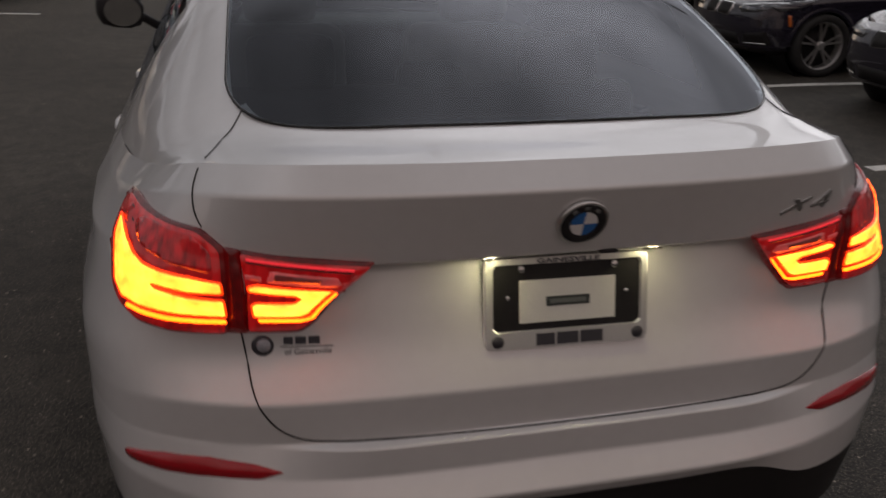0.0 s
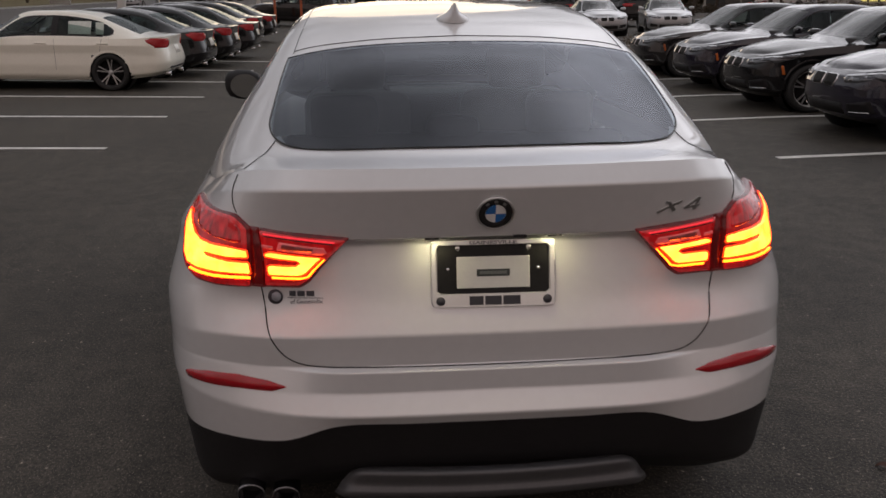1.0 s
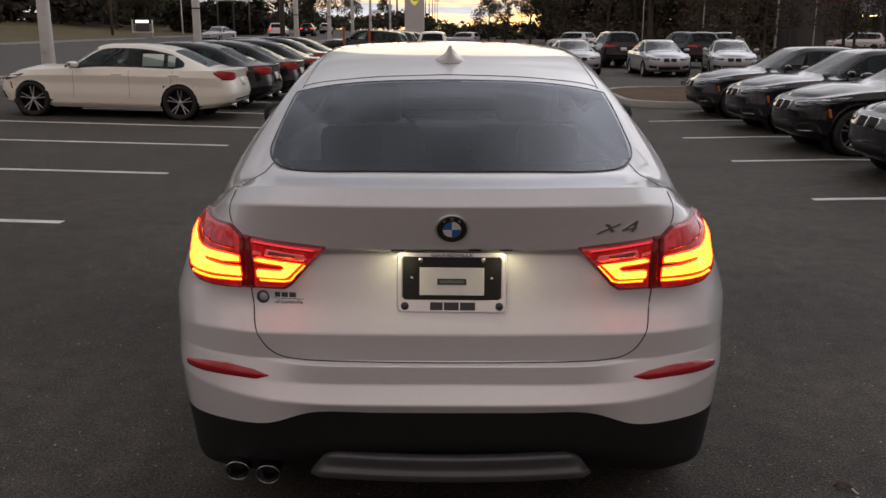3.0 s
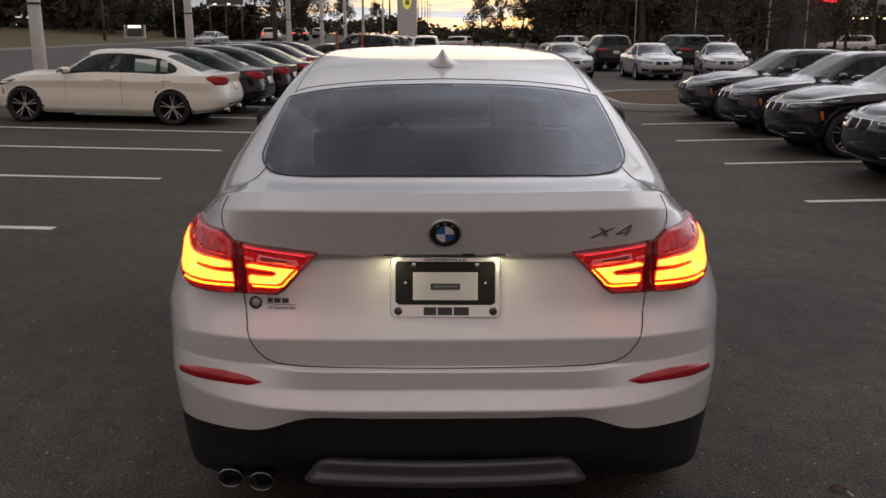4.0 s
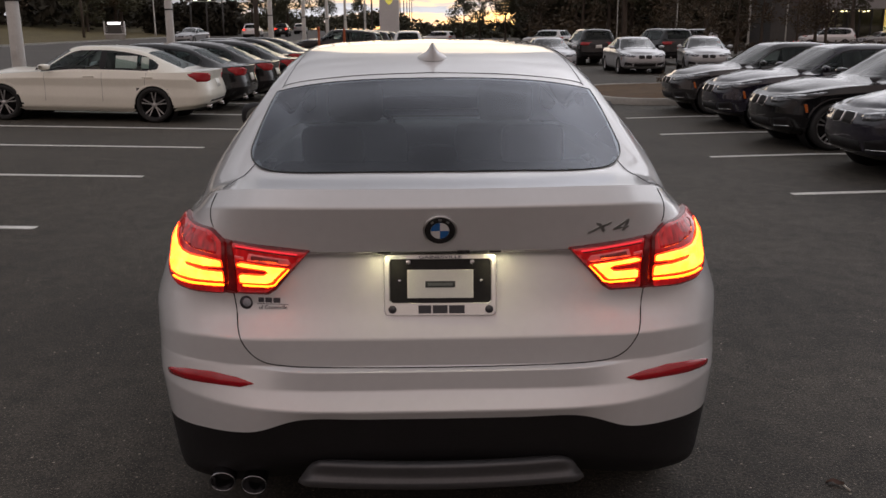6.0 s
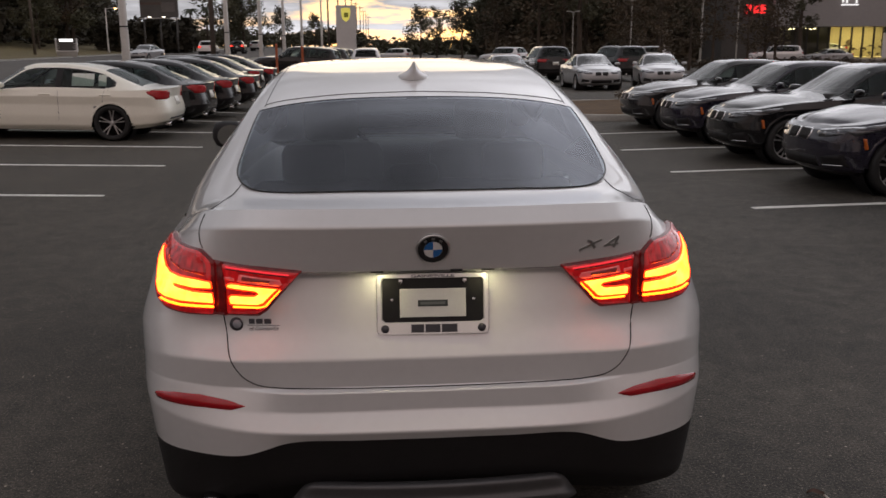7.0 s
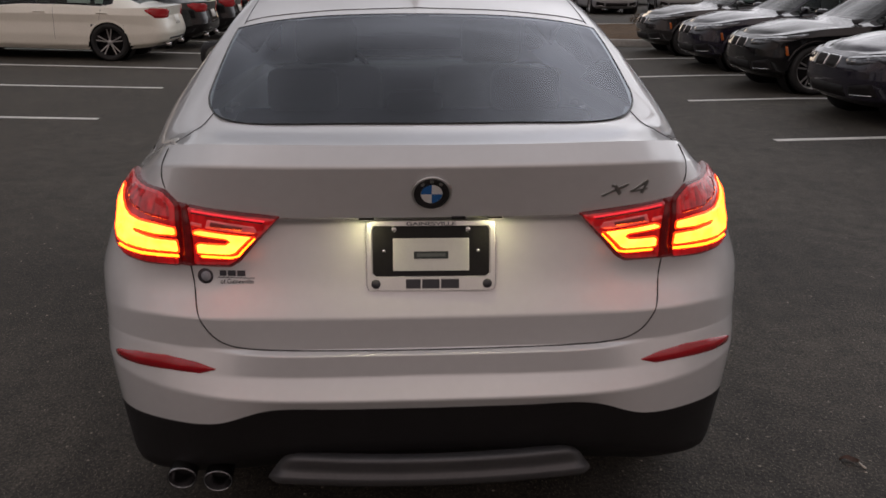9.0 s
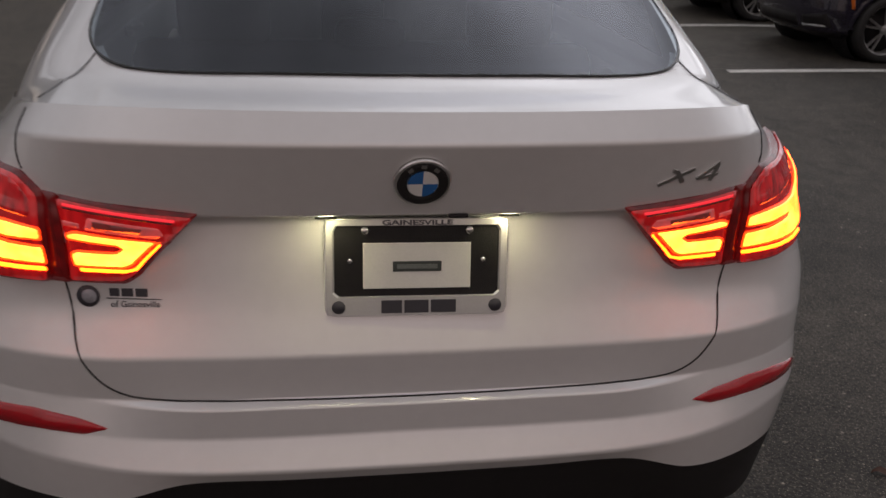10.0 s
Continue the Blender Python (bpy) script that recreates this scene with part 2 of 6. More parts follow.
    rare.inputs["To Min"].default_value, rare.inputs["To Max"].default_value = 0.0, 7.5
    links.new(pick.outputs["Red"], rare.inputs["Value"])
    both = nodes.new("ShaderNodeMath")
    both.operation = "MULTIPLY"
    links.new(near.outputs["Result"], both.inputs[0])
    links.new(rare.outputs["Result"], both.inputs[1])
    grain = nodes.new("ShaderNodeTexNoise")
    grain.inputs["Scale"].default_value, grain.inputs["Detail"].default_value = 150, 2
    links.new(geo.outputs["Position"], grain.inputs["Vector"])
    fleck = nodes.new("ShaderNodeMapRange")
    fleck.inputs["From Min"].default_value, fleck.inputs["From Max"].default_value = 0.585, 0.72
    fleck.inputs["To Min"].default_value, fleck.inputs["To Max"].default_value = 0.0, 4.6
    links.new(grain.outputs["Fac"], fleck.inputs["Value"])
    sum_ = nodes.new("ShaderNodeMath")
    sum_.operation = "ADD"
    links.new(both.outputs["Value"], sum_.inputs[0])
    links.new(fleck.outputs["Result"], sum_.inputs[1])
    plus = nodes.new("ShaderNodeMath")
    plus.operation = "ADD"
    links.new(m2.outputs["Value"], plus.inputs[0])
    links.new(sum_.outputs["Value"], plus.inputs[1])
    sc = nodes.new("ShaderNodeVectorMath")
    sc.operation = "SCALE"
    sc.inputs[0].default_value = (0.0458, 0.0395, 0.0312)
    links.new(plus.outputs["Value"], sc.inputs["Scale"])
    # browner bays to the west, light painted into the colour, with an uneven border
    axes, edge, lift_mask = nodes.new("ShaderNodeSeparateXYZ"), nodes.new("ShaderNodeMath"), nodes.new("ShaderNodeMapRange")
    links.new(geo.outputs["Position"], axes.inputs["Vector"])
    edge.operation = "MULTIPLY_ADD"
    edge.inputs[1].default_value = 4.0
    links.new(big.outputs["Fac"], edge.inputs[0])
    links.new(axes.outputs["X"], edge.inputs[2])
    lift_mask.inputs["From Min"].default_value, lift_mask.inputs["From Max"].default_value = 1.2, -2.6
    links.new(edge.outputs["Value"], lift_mask.inputs["Value"])
    lift_tint = nodes.new("ShaderNodeMix")
    lift_tint.data_type = "RGBA"
    lift_tint.inputs[6].default_value, lift_tint.inputs[7].default_value = (1, 1, 1, 1), (1.18, 1.14, 1.05, 1)
    links.new(lift_mask.outputs["Result"], lift_tint.inputs[0])
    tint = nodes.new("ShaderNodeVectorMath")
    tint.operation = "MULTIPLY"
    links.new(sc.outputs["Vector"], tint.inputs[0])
    links.new(lift_tint.outputs[2], tint.inputs[1])
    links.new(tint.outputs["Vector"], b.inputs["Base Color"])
    bp = nodes.new("ShaderNodeBump")
    bp.inputs["Strength"].default_value, bp.inputs["Distance"].default_value = 0.8, 0.007
    links.new(fine.outputs["Fac"], bp.inputs["Height"])
    links.new(bp.outputs["Normal"], b.inputs["Normal"])
    return m


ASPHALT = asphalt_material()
LINE_PAINT = material("line_paint", (0.62, 0.61, 0.58), 0.7, vary=0.35, scale=3.0, bump=0.3, bump_scale=90)
WHITE_PAINT = material("white_car_paint", (0.730, 0.732, 0.740), 0.34, 0.30, coat=1.0, vary=0.03, scale=4)
CREAM_PAINT = material("alpine_white_paint", (0.92, 0.90, 0.79), 0.4, coat=1.0, vary=0.04, scale=3)
BLACK_PAINT = material("black_car_paint", (0.010, 0.010, 0.011), 0.2, coat=1.0, vary=0.1, scale=3, spec=0.2, coat_ior=1.38)
NAVY_PAINT = material("navy_car_paint", (0.020, 0.018, 0.030), 0.2, coat=1.0, vary=0.1, scale=3, spec=0.25, coat_ior=1.52)
GREY_PAINT = material("grey_car_paint", (0.026, 0.025, 0.026), 0.2, 0.2, spec=0.3, coat=1.0, vary=0.1, scale=3, coat_ior=1.55)
SILVER_PAINT = material("silver_car_paint", (0.46, 0.47, 0.49), 0.35, 0.4, coat=1.0, vary=0.06, scale=3)
BLACK_PLASTIC = material("black_plastic", (0.0125, 0.0115, 0.0125), 0.6, vary=0.25, scale=10, bump=0.15, bump_scale=400, spec=0.35)
GAP = material("panel_gap", (0.02, 0.02, 0.02), 0.8, vary=0)
TRIM_GREY = material("grey_metallic_trim", (0.105, 0.105, 0.11), 0.42, 0.4, vary=0.12, scale=12)
CHROME = material("chrome", (0.80, 0.80, 0.80), 0.2, 1.0, vary=0.05, scale=20)
RUBBER = material("tyre_rubber", (0.02, 0.02, 0.02), 0.8, vary=0.2, scale=14, bump=0.2, bump_scale=150)
ALLOY = material("alloy_rim", (0.55, 0.55, 0.55), 0.3, 0.75, vary=0.08, scale=14)
DARK_ALLOY = material("dark_alloy", (0.05, 0.05, 0.052), 0.35, 0.7, vary=0.1, scale=14)
CABIN = material("cabin_trim", (0.028, 0.027, 0.029), 0.8, vary=0.2, scale=9)
CABIN_LIGHT = material("cabin_cloth", (0.10, 0.095, 0.09), 0.85, vary=0.2, scale=12, bump=0.2, bump_scale=200)
REAR_GLASS = tinted("privacy_glass", (0.50, 0.58, 0.62), 0.03, 1.58, (0.76, 0.79, 0.87))
SUV_SCREEN = tinted("clear_windscreen", (0.88, 0.96, 0.90))
CAR_GLASS = tinted("window_glass", (0.60, 0.68, 0.66), ior=1.40, sheen=(0.74, 0.80, 0.80))
WINDSCREEN = tinted("windscreen_glass", (0.55, 0.62, 0.60), ior=2.5)
RED_LENS = material("red_lens", (0.42, 0.006, 0.014), 0.15, coat=0.6, vary=0.15, scale=40)
LIT_LENS = lens_glow("lit_red_lens", (1.0, 0.010, 0.014), 0.17, (0.30, 0.008, 0.010), 0.45, (70, 70, 14))
DARK_LENS = lens_glow("dark_lens", (1.0, 0.012, 0.016), 0.035, (0.05, 0.004, 0.005), 0.4, (50, 50, 50))
DARK_LENS.node_tree.nodes["Principled BSDF"].inputs["Coat Weight"].default_value = 0.35
BULB_LENS = lens_glow("bulb_window_lens", (1.0, 0.06, 0.05), 0.055, (0.13, 0.05, 0.05), 0.3, (60, 60, 60))
CLEAR_LENS = lens_glow("clear_lens", (1.0, 0.06, 0.065), 0.26, (0.42, 0.20, 0.20), 0.35, (60, 60, 30))
HEAD_LENS = material("headlamp_lens", (0.10, 0.105, 0.115), 0.15, 0.5, coat=1.0, vary=0.3, scale=25)
AMBER = material("amber_lens", (0.55, 0.12, 0.01), 0.2, coat=1.0, vary=0.1, scale=30)
LED_CORE = lens_glow("lit_light_guide", (1.0, 0.098, 0.0085), 13.5, (0.3, 0.03, 0.01), 0.32, (22, 22, 30))
LED_RIM = glowing("lit_guide_rim", (1.0, 0.095, 0.004), 9.0)
LED_STRIPE = glowing("lit_red_stripe", (1.0, 0.035, 0.05), 0.75)
LED_EDGE = glowing("red_guide_halo", (1.0, 0.040, 0.003), 2.4)
GLASS_BORDER = material("black_glass_border", (0.010, 0.010, 0.011), 0.03, vary=0.0, spec=0.36)
PLATE_CHROME = material("plated_plastic", (0.92, 0.92, 0.91), 0.16, 0.58, vary=0.05, scale=20)
CAR_TAIL_LENS = material("car_tail_lens", (0.42, 0.008, 0.012), 0.25, coat=0.3, vary=0.2, scale=20)
MODEL_CHROME = material("model_badge_chrome", (0.50, 0.50, 0.50), 0.28, 1.0, vary=0.1, scale=20)
BADGE_CHROME = material("badge_chrome", (0.66, 0.66, 0.66), 0.3, 1.0, vary=0.1, scale=20)
DARK_CHROME = material("dark_chrome", (0.30, 0.30, 0.31), 0.2, 1.0, vary=0.1, scale=20)
CHAMBER = lens_glow("lamp_chamber", (1.0, 0.012, 0.018), 0.15, (0.20, 0.006, 0.009), 0.7, (90, 90, 9))

# ---- building helpers ----
def part(name, bm, mat, parent=None, label="", smooth=True):
    """Links a bmesh as one mesh object, under a thing or a part if one is given."""
    me = bpy.data.meshes.new(name)
    bm.to_mesh(me)
    bm.free()
    me.materials.append(mat)
    if smooth:
        me.shade_smooth()
    ob = new(name, me)
    if parent is not None:
        ob.parent = parent
    return tagged(ob, label)


def thing(name, label, category, m=None, group="", kind=""):
    ob = new(name)
    ob.empty_display_size = 0.1
    if m is not None:
        ob.matrix_world = m
    return tagged(ob, label, category, group, kind)


def spline(points, count):
    """Catmull-Rom through 3D points, sampled evenly by chord length."""
    p = np.array(points, float)
    d = np.r_[0, np.cumsum(np.maximum(np.linalg.norm(np.diff(p, axis=0), axis=1), 1e-6) ** 0.5)]
    ext = np.vstack([2 * p[0] - p[1], p, 2 * p[-1] - p[-2]])
    dd = np.r_[d[0] - (d[1] - d[0]), d, d[-1] + (d[-1] - d[-2])]
    lengths = np.r_[0, np.cumsum(np.linalg.norm(np.diff(p, axis=0), axis=1))]
    out = []
    for s in np.linspace(0, lengths[-1], count):
        k = min(max(np.searchsorted(lengths, s, side="right") - 1, 0), len(p) - 2)
        u = (s - lengths[k]) / max(lengths[k + 1] - lengths[k], 1e-9)
        t = d[k] + u * (d[k + 1] - d[k])
        t0, t1, t2, t3 = dd[k:k + 4]
        p0, p1, p2, p3 = ext[k:k + 4]
        a1 = (t1 - t) / (t1 - t0) * p0 + (t - t0) / (t1 - t0) * p1
        a2 = (t2 - t) / (t2 - t1) * p1 + (t - t1) / (t2 - t1) * p2
        a3 = (t3 - t) / (t3 - t2) * p2 + (t - t2) / (t3 - t2) * p3
        b1 = (t2 - t) / (t2 - t0) * a1 + (t - t0) / (t2 - t0) * a2
        b2 = (t3 - t) / (t3 - t1) * a2 + (t - t1) / (t3 - t1) * a3
        out.append((t2 - t) / (t2 - t1) * b1 + (t - t1) / (t2 - t1) * b2)
    return np.array(out)


def even(points, per):
    """Catmull-Rom through 3D points with the same number of steps in every stretch."""
    p = np.array(points, float)
    step = np.maximum(np.linalg.norm(np.diff(p, axis=0), axis=1), 1e-6) ** 0.5
    d = np.r_[-step[0], 0, np.cumsum(step), step.sum() + step[-1]]
    ext = np.vstack([2 * p[0] - p[1], p, 2 * p[-1] - p[-2]])
    out = []
    for k in range(len(p) - 1):
        t0, t1, t2, t3 = d[k:k + 4]
        p0, p1, p2, p3 = ext[k:k + 4]
        for u in range(per if k < len(p) - 2 else per + 1):
            t = t1 + (t2 - t1) * u / per
            a1 = (t1 - t) / (t1 - t0) * p0 + (t - t0) / (t1 - t0) * p1
            a2 = (t2 - t) / (t2 - t1) * p1 + (t - t1) / (t2 - t1) * p2
            a3 = (t3 - t) / (t3 - t2) * p2 + (t - t2) / (t3 - t2) * p3
            b1 = (t2 - t) / (t2 - t0) * a1 + (t - t0) / (t2 - t0) * a2
            b2 = (t3 - t) / (t3 - t1) * a2 + (t - t1) / (t3 - t1) * a3
            out.append((t2 - t) / (t2 - t1) * b1 + (t - t1) / (t2 - t1) * b2)
    return np.array(out)


def sheet(grid, keep=None, mirror=True, flip=False):
    """A bmesh of quads from grid[row][column]; keep(centre) picks the faces; mirror adds the other side of x = 0."""
    bm = bmesh.new()
    grid = np.asarray(grid, float)
    for side in ((1, -1) if mirror else (1,)):
        vs = [[bm.verts.new((side * p[0], p[1], p[2])) for p in line] for line in grid]
        for j in range(len(vs) - 1):
            for i in range(len(vs[0]) - 1):
                c = (grid[j][i] + grid[j + 1][i] + grid[j][i + 1] + grid[j + 1][i + 1]) / 4
                if keep is not None and not keep(c, i, j):
                    continue
                q = [vs[j][i], vs[j][i + 1], vs[j + 1][i + 1], vs[j + 1][i]]
                if (side < 0) != flip:
                    q.reverse()
                bm.faces.new(q)
    bmesh.ops.remove_doubles(bm, verts=bm.verts, dist=1e-5)
    bmesh.ops.delete(bm, geom=[v for v in bm.verts if not v.link_faces], context="VERTS")
    return bm


def creased(rows, radii):
    """Rows of a sheet with a rounded crease of the given radius put in at each inner row."""
    out = [rows[0]]
    for j in range(1, len(rows) - 1):
        p, a, b, r = rows[j], rows[j - 1], rows[j + 1], radii[j]
        la = np.linalg.norm(a - p, axis=1, keepdims=True)
        lb = np.linalg.norm(b - p, axis=1, keepdims=True)
        ra, rb = np.minimum(r, 0.3 * la), np.minimum(r, 0.3 * lb)
        pa, pb = p + (a - p) / np.maximum(la, 1e-6) * ra, p + (b - p) / np.maximum(lb, 1e-6) * rb
        out += [p + (pa - p) * 1.5, pa, 0.25 * pa + 0.5 * p + 0.25 * pb, pb, p + (pb - p) * 1.5]
    return out + [rows[-1]]


def box(bm, size, m=None, bevel=0.0):
    made = bmesh.ops.create_cube(bm, size=1.0, matrix=(m or Matrix()) @ Matrix.Diagonal((*size, 1)))
    if bevel:
        edges = {e for v in made["verts"] for e in v.link_edges}
        bmesh.ops.bevel(bm, geom=list(edges), offset=bevel, segments=2, affect="EDGES", profile=0.5)
    return bm


def lathe(profile, steps, m=None):
    """A bmesh turned round the z axis from (radius, height) pairs."""
    bm = bmesh.new()
    rings = []
    for r, z in profile:
        if r < 1e-6:
            rings.append([bm.verts.new((0, 0, z))])
        else:
            rings.append([bm.verts.new((r * math.cos(2 * math.pi * k / steps), r * math.sin(2 * math.pi * k / steps), z)) for k in range(steps)])
    for a, b in zip(rings, rings[1:]):
        for k in range(steps):
            if len(a) == 1 and len(b) == 1:
                continue
            if len(a) == 1:
                bm.faces.new((a[0], b[k], b[(k + 1) % steps]))
            elif len(b) == 1:
                bm.faces.new((a[k], a[(k + 1) % steps], b[0]))
            else:
                bm.faces.new((a[k], a[(k + 1) % steps], b[(k + 1) % steps], b[k]))
    if m is not None:
        bmesh.ops.transform(bm, matrix=m, verts=bm.verts)
    bmesh.ops.recalc_face_normals(bm, faces=bm.faces)
    return bm


def tube(points, radius, sides=8, closed=False):
    """A bmesh pipe along 3D points; radius may be a number or one for each point."""
    pts = [Vector(p) for p in points]
    rad = [radius] * len(pts) if isinstance(radius, (int, float)) else list(radius)
    bm = bmesh.new()
    rings = []
    for k, p in enumerate(pts):
        a = pts[k - 1] if k or closed else p
        b = pts[(k + 1) % len(pts)] if k < len(pts) - 1 or closed else p
        way = (b - a).normalized()
        u = way.cross(Vector((0, 0, 1)) if abs(way.z) < 0.9 else Vector((0, 1, 0))).normalized()
        v = way.cross(u)
        rings.append([bm.verts.new(p + rad[k] * (u * math.cos(2 * math.pi * n / sides) + v * math.sin(2 * math.pi * n / sides))) for n in range(sides)])
    pairs = list(zip(rings, rings[1:])) + ([(rings[-1], rings[0])] if closed else [])
    for a, b in pairs:
        for n in range(sides):
            bm.faces.new((a[n], a[(n + 1) % sides], b[(n + 1) % sides], b[n]))
    if not closed:
        bm.faces.new(rings[0])
        bm.faces.new(rings[-1])
    bmesh.ops.recalc_face_normals(bm, faces=bm.faces)
    return bm


def ground_z(x, y):
    """The lot climbs gently away from the aisle on both sides and uphill ahead."""
    side = 0.021 * min(max(abs(x) - 3.4, 0.0), 9.0 if x < 0 else 1.5)
    grade = 0.003 + 0.009 * min(max((-x - 4.0) / 8.0, 0.0), 1.0)
    return side + grade * min(max(y - 12.0, 0.0), 260.0)


# ---- ground ----
xs = sorted(set([-900, -500, -250, -120, -70, -50, -40, -30, -20, -12.4, -10, -8, -6, -4, -3.4, 3.4, 4.9, 6, 10, 12.4, 20, 30, 45, 70, 120, 250, 500, 900]))
ys = [-900, -300, -100, -40, -15, -5, 0, 6, 12, 20, 30, 45, 70, 110, 160, 272, 500, 1000, 2500]
bm = bmesh.new()
gv = [[bm.verts.new((x, y, ground_z(x, y))) for x in xs] for y in ys]
for j in range(len(ys) - 1):
    for i in range(len(xs) - 1):
        bm.faces.new((gv[j][i], gv[j][i + 1], gv[j + 1][i + 1], gv[j + 1][i]))
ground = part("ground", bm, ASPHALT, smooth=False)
tagged(ground, "dark worn asphalt of the dealership car park", "ground", kind="structure")


def slab(name, x0, x1, y0, y1, lift, mat, label, category, depth=0.05, kind="structure", steps=10, skew=0.0):
    """A thin slab that follows the ground."""
    bm = bmesh.new()
    cols = [x0 + (x1 - x0) * k / 8 for k in range(9)]
    lines = [y0 + (y1 - y0) * k / steps for k in range(steps + 1)]
    top = [[bm.verts.new((x, y + skew * (x - x0), ground_z(x, y) + lift)) for x in cols] for y in lines]
    low = [[bm.verts.new((x, y + skew * (x - x0), ground_z(x, y) - depth)) for x in cols] for y in lines]
    for j in range(steps):
        for i in range(8):
            bm.faces.new((top[j][i], top[j][i + 1], top[j + 1][i + 1], top[j + 1][i]))
    for j in range(steps):
        for i in (0, 8):
            bm.faces.new((top[j][i], top[j + 1][i], low[j + 1][i], low[j][i]))
    for i in range(8):
        for j in (0, steps):
            bm.faces.new((top[j][i], top[j][i + 1], low[j][i + 1], low[j][i]))
    bmesh.ops.recalc_face_normals(bm, faces=bm.faces)
    return tagged(part(name, bm, mat, smooth=False), label, category, kind=kind)


# parking bay lines
for y in (-2.0, 0.87, 3.70, 6.53, 9.34, 12.05, 14.82):
    tagged(slab("parking_line", 3.6, 9.0, y - 0.055, y + 0.055, 0.004, LINE_PAINT, "worn white painted bay line on asphalt", "parking line", steps=2), group="bay lines")
for y in (-0.6, 2.3, 5.16, 8.0, 10.75, 13.3, 16.0, 18.8, 21.6):
    tagged(slab("parking_line", -9.0, -3.55, y - 0.055, y + 0.055, 0.004, LINE_PAINT, "worn white painted bay line on asphalt", "parking line", steps=2), group="bay lines")

# ---- the white coupe SUV ----
from mathutils.bvhtree import BVHTree

suv = thing("car", "white coupe SUV with lit red tail lamps standing on asphalt", "car")

# half outlines of the lower body, from the middle of the tail round the corner and along the side
TAIL_X = {
    "under": (0, .22, .40, .54, .67, .76, .81, .835, .85, .85, .85),
    "low": (0, .22, .40, .54, .685, .785, .845, .875, .895, .895, .89),
    "black": (0, .22, .40, .54, .689, .798, .866, .906, .936, .927, .91),
    "side": (0, .22, .40, .54, .689, .803, .874, .915, .948, .942, .925),
    "lamp": (0, .22, .40, .54, .678, .776, .838, .880, .915, .915, .908),
    "crease": (0, .22, .40, .54, .655, .735, .79, .835, .875, .89, .885),
    "lip": (0, .22, .40, .53, .635, .70, .75, .80, .845, .865, .865),
}
TAIL = [
    ("under", (.16, .16, .165, .18, .22, .30, .42, .60, .95, 1.5, 2.3), (.31, .31, .30, .28, .255, .235, .23, .23, .24, .25, .26)),
    ("low", (-.005, -.004, .008, .035, .09, .18, .33, .55, .95, 1.5, 2.3), (.43, .43, .42, .39, .345, .315, .30, .30, .31, .32, .32)),
    ("black", (-.040, -.038, -.030, -.010, .052, .146, .31, .55, .95, 1.5, 2.3), (.566, .566, .563, .519, .509, .503, .500, .495, .48, .40, .35)),
    ("side", (-.058, -.056, -.046, -.020, .040, .128, .29, .52, .95, 1.5, 2.3), (.597, .597, .597, .601, .612, .630, .630, .60, .56, .53, .50)),
    ("side", (-.024, -.022, -.015, .004, .052, .135, .29, .52, .95, 1.5, 2.3), (.649, .647, .647, .649, .654, .661, .658, .65, .64, .63, .62)),
    ("side", (-.021, -.019, -.011, .0232, .068, .1483, .2985, .529, .95, 1.5, 2.3), (.7035, .7035, .7035, .706, .7095, .710, .705, .695, .685, .675, .665)),
    ("side", (.0, .002, .008, .026, .070, .150, .30, .53, .95, 1.5, 2.3), (.711, .711, .711, .712, .715, .715, .71, .70, .69, .68, .67)),
    ("side", (-.002, .0, .008, .024, .070, .155, .30, .53, .95, 1.5, 2.3), (.793, .793, .793, .791, .790, .780, .77, .76, .75, .74, .73)),
    ("side", (.040, .041, .054, .078, .106, .175, .31, .53, .95, 1.5, 2.3), (.870, .870, .868, .865, .86, .85, .84, .83, .82, .81, .80)),
    ("lamp", (.088, .088, .084, .066, .124, .220, .35, .55, .95, 1.5, 2.3), (1.02, 1.02, 1.022, 1.025, 1.02, .99, .97, .95, .94, .94, .94)),
    ("lamp", (.028, .030, .040, .066, .136, .250, .395, .575, .95, 1.5, 2.3), (1.038, 1.038, 1.04, 1.045, 1.05, 1.03, 1.0, .98, .965, .96, .96)),
    ("crease", (-.020, -.014, .008, .052, .158, .295, .455, .63, .95, 1.5, 2.3), (1.17, 1.17, 1.168, 1.163, 1.145, 1.11, 1.075, 1.05, 1.03, 1.02, 1.01)),
    ("lip", (.018, .024, .045, .088, .190, .330, .485, .65, .95, 1.5, 2.3), (1.215, 1.215, 1.214, 1.208, 1.188, 1.15, 1.115, 1.095, 1.075, 1.06, 1.05)),
]
RADII = (0, .03, .004, .005, .004, .003, .003, .005, .03, .012, .004, .005, .007)


def front_end(x, z, level):
    """The nose, as a continuation of an outline along the side to the middle of the front."""
    drop = (0.0, 0.0, .03, .07, .12, .15) if level > 10 else (0,) * 6
    return [(x * k, y, z - d * (1.3 if level > 11 else 1)) for k, y, d in zip((1.0, .985, .93, .76, .42, 0), (3.2, 3.8, 4.22, 4.50, 4.63, 4.67), drop)]


outlines = []
for level, (key, ys_, zs_) in enumerate(TAIL):
    pts = list(zip(TAIL_X[key], ys_, zs_)) + front_end(TAIL_X[key][-1], zs_[-1], level)
    head, tail = spline(pts[:9], 70), spline(pts[8:], 50)
    outlines.append(np.vstack([head, tail[1:]]))
lip_line = outlines[-1]
shell_rows = creased(outlines, RADII)


def side_at(y):
    return np.array([np.interp(y, lip_line[12:100, 1], lip_line[12:100, k]) for k in range(3)])


def wheel_hole(c):
    return c[0] > 0.7 and any(math.hypot(c[1] - wy, c[2] - 0.35) < 0.385 for wy in (0.97, 3.78))


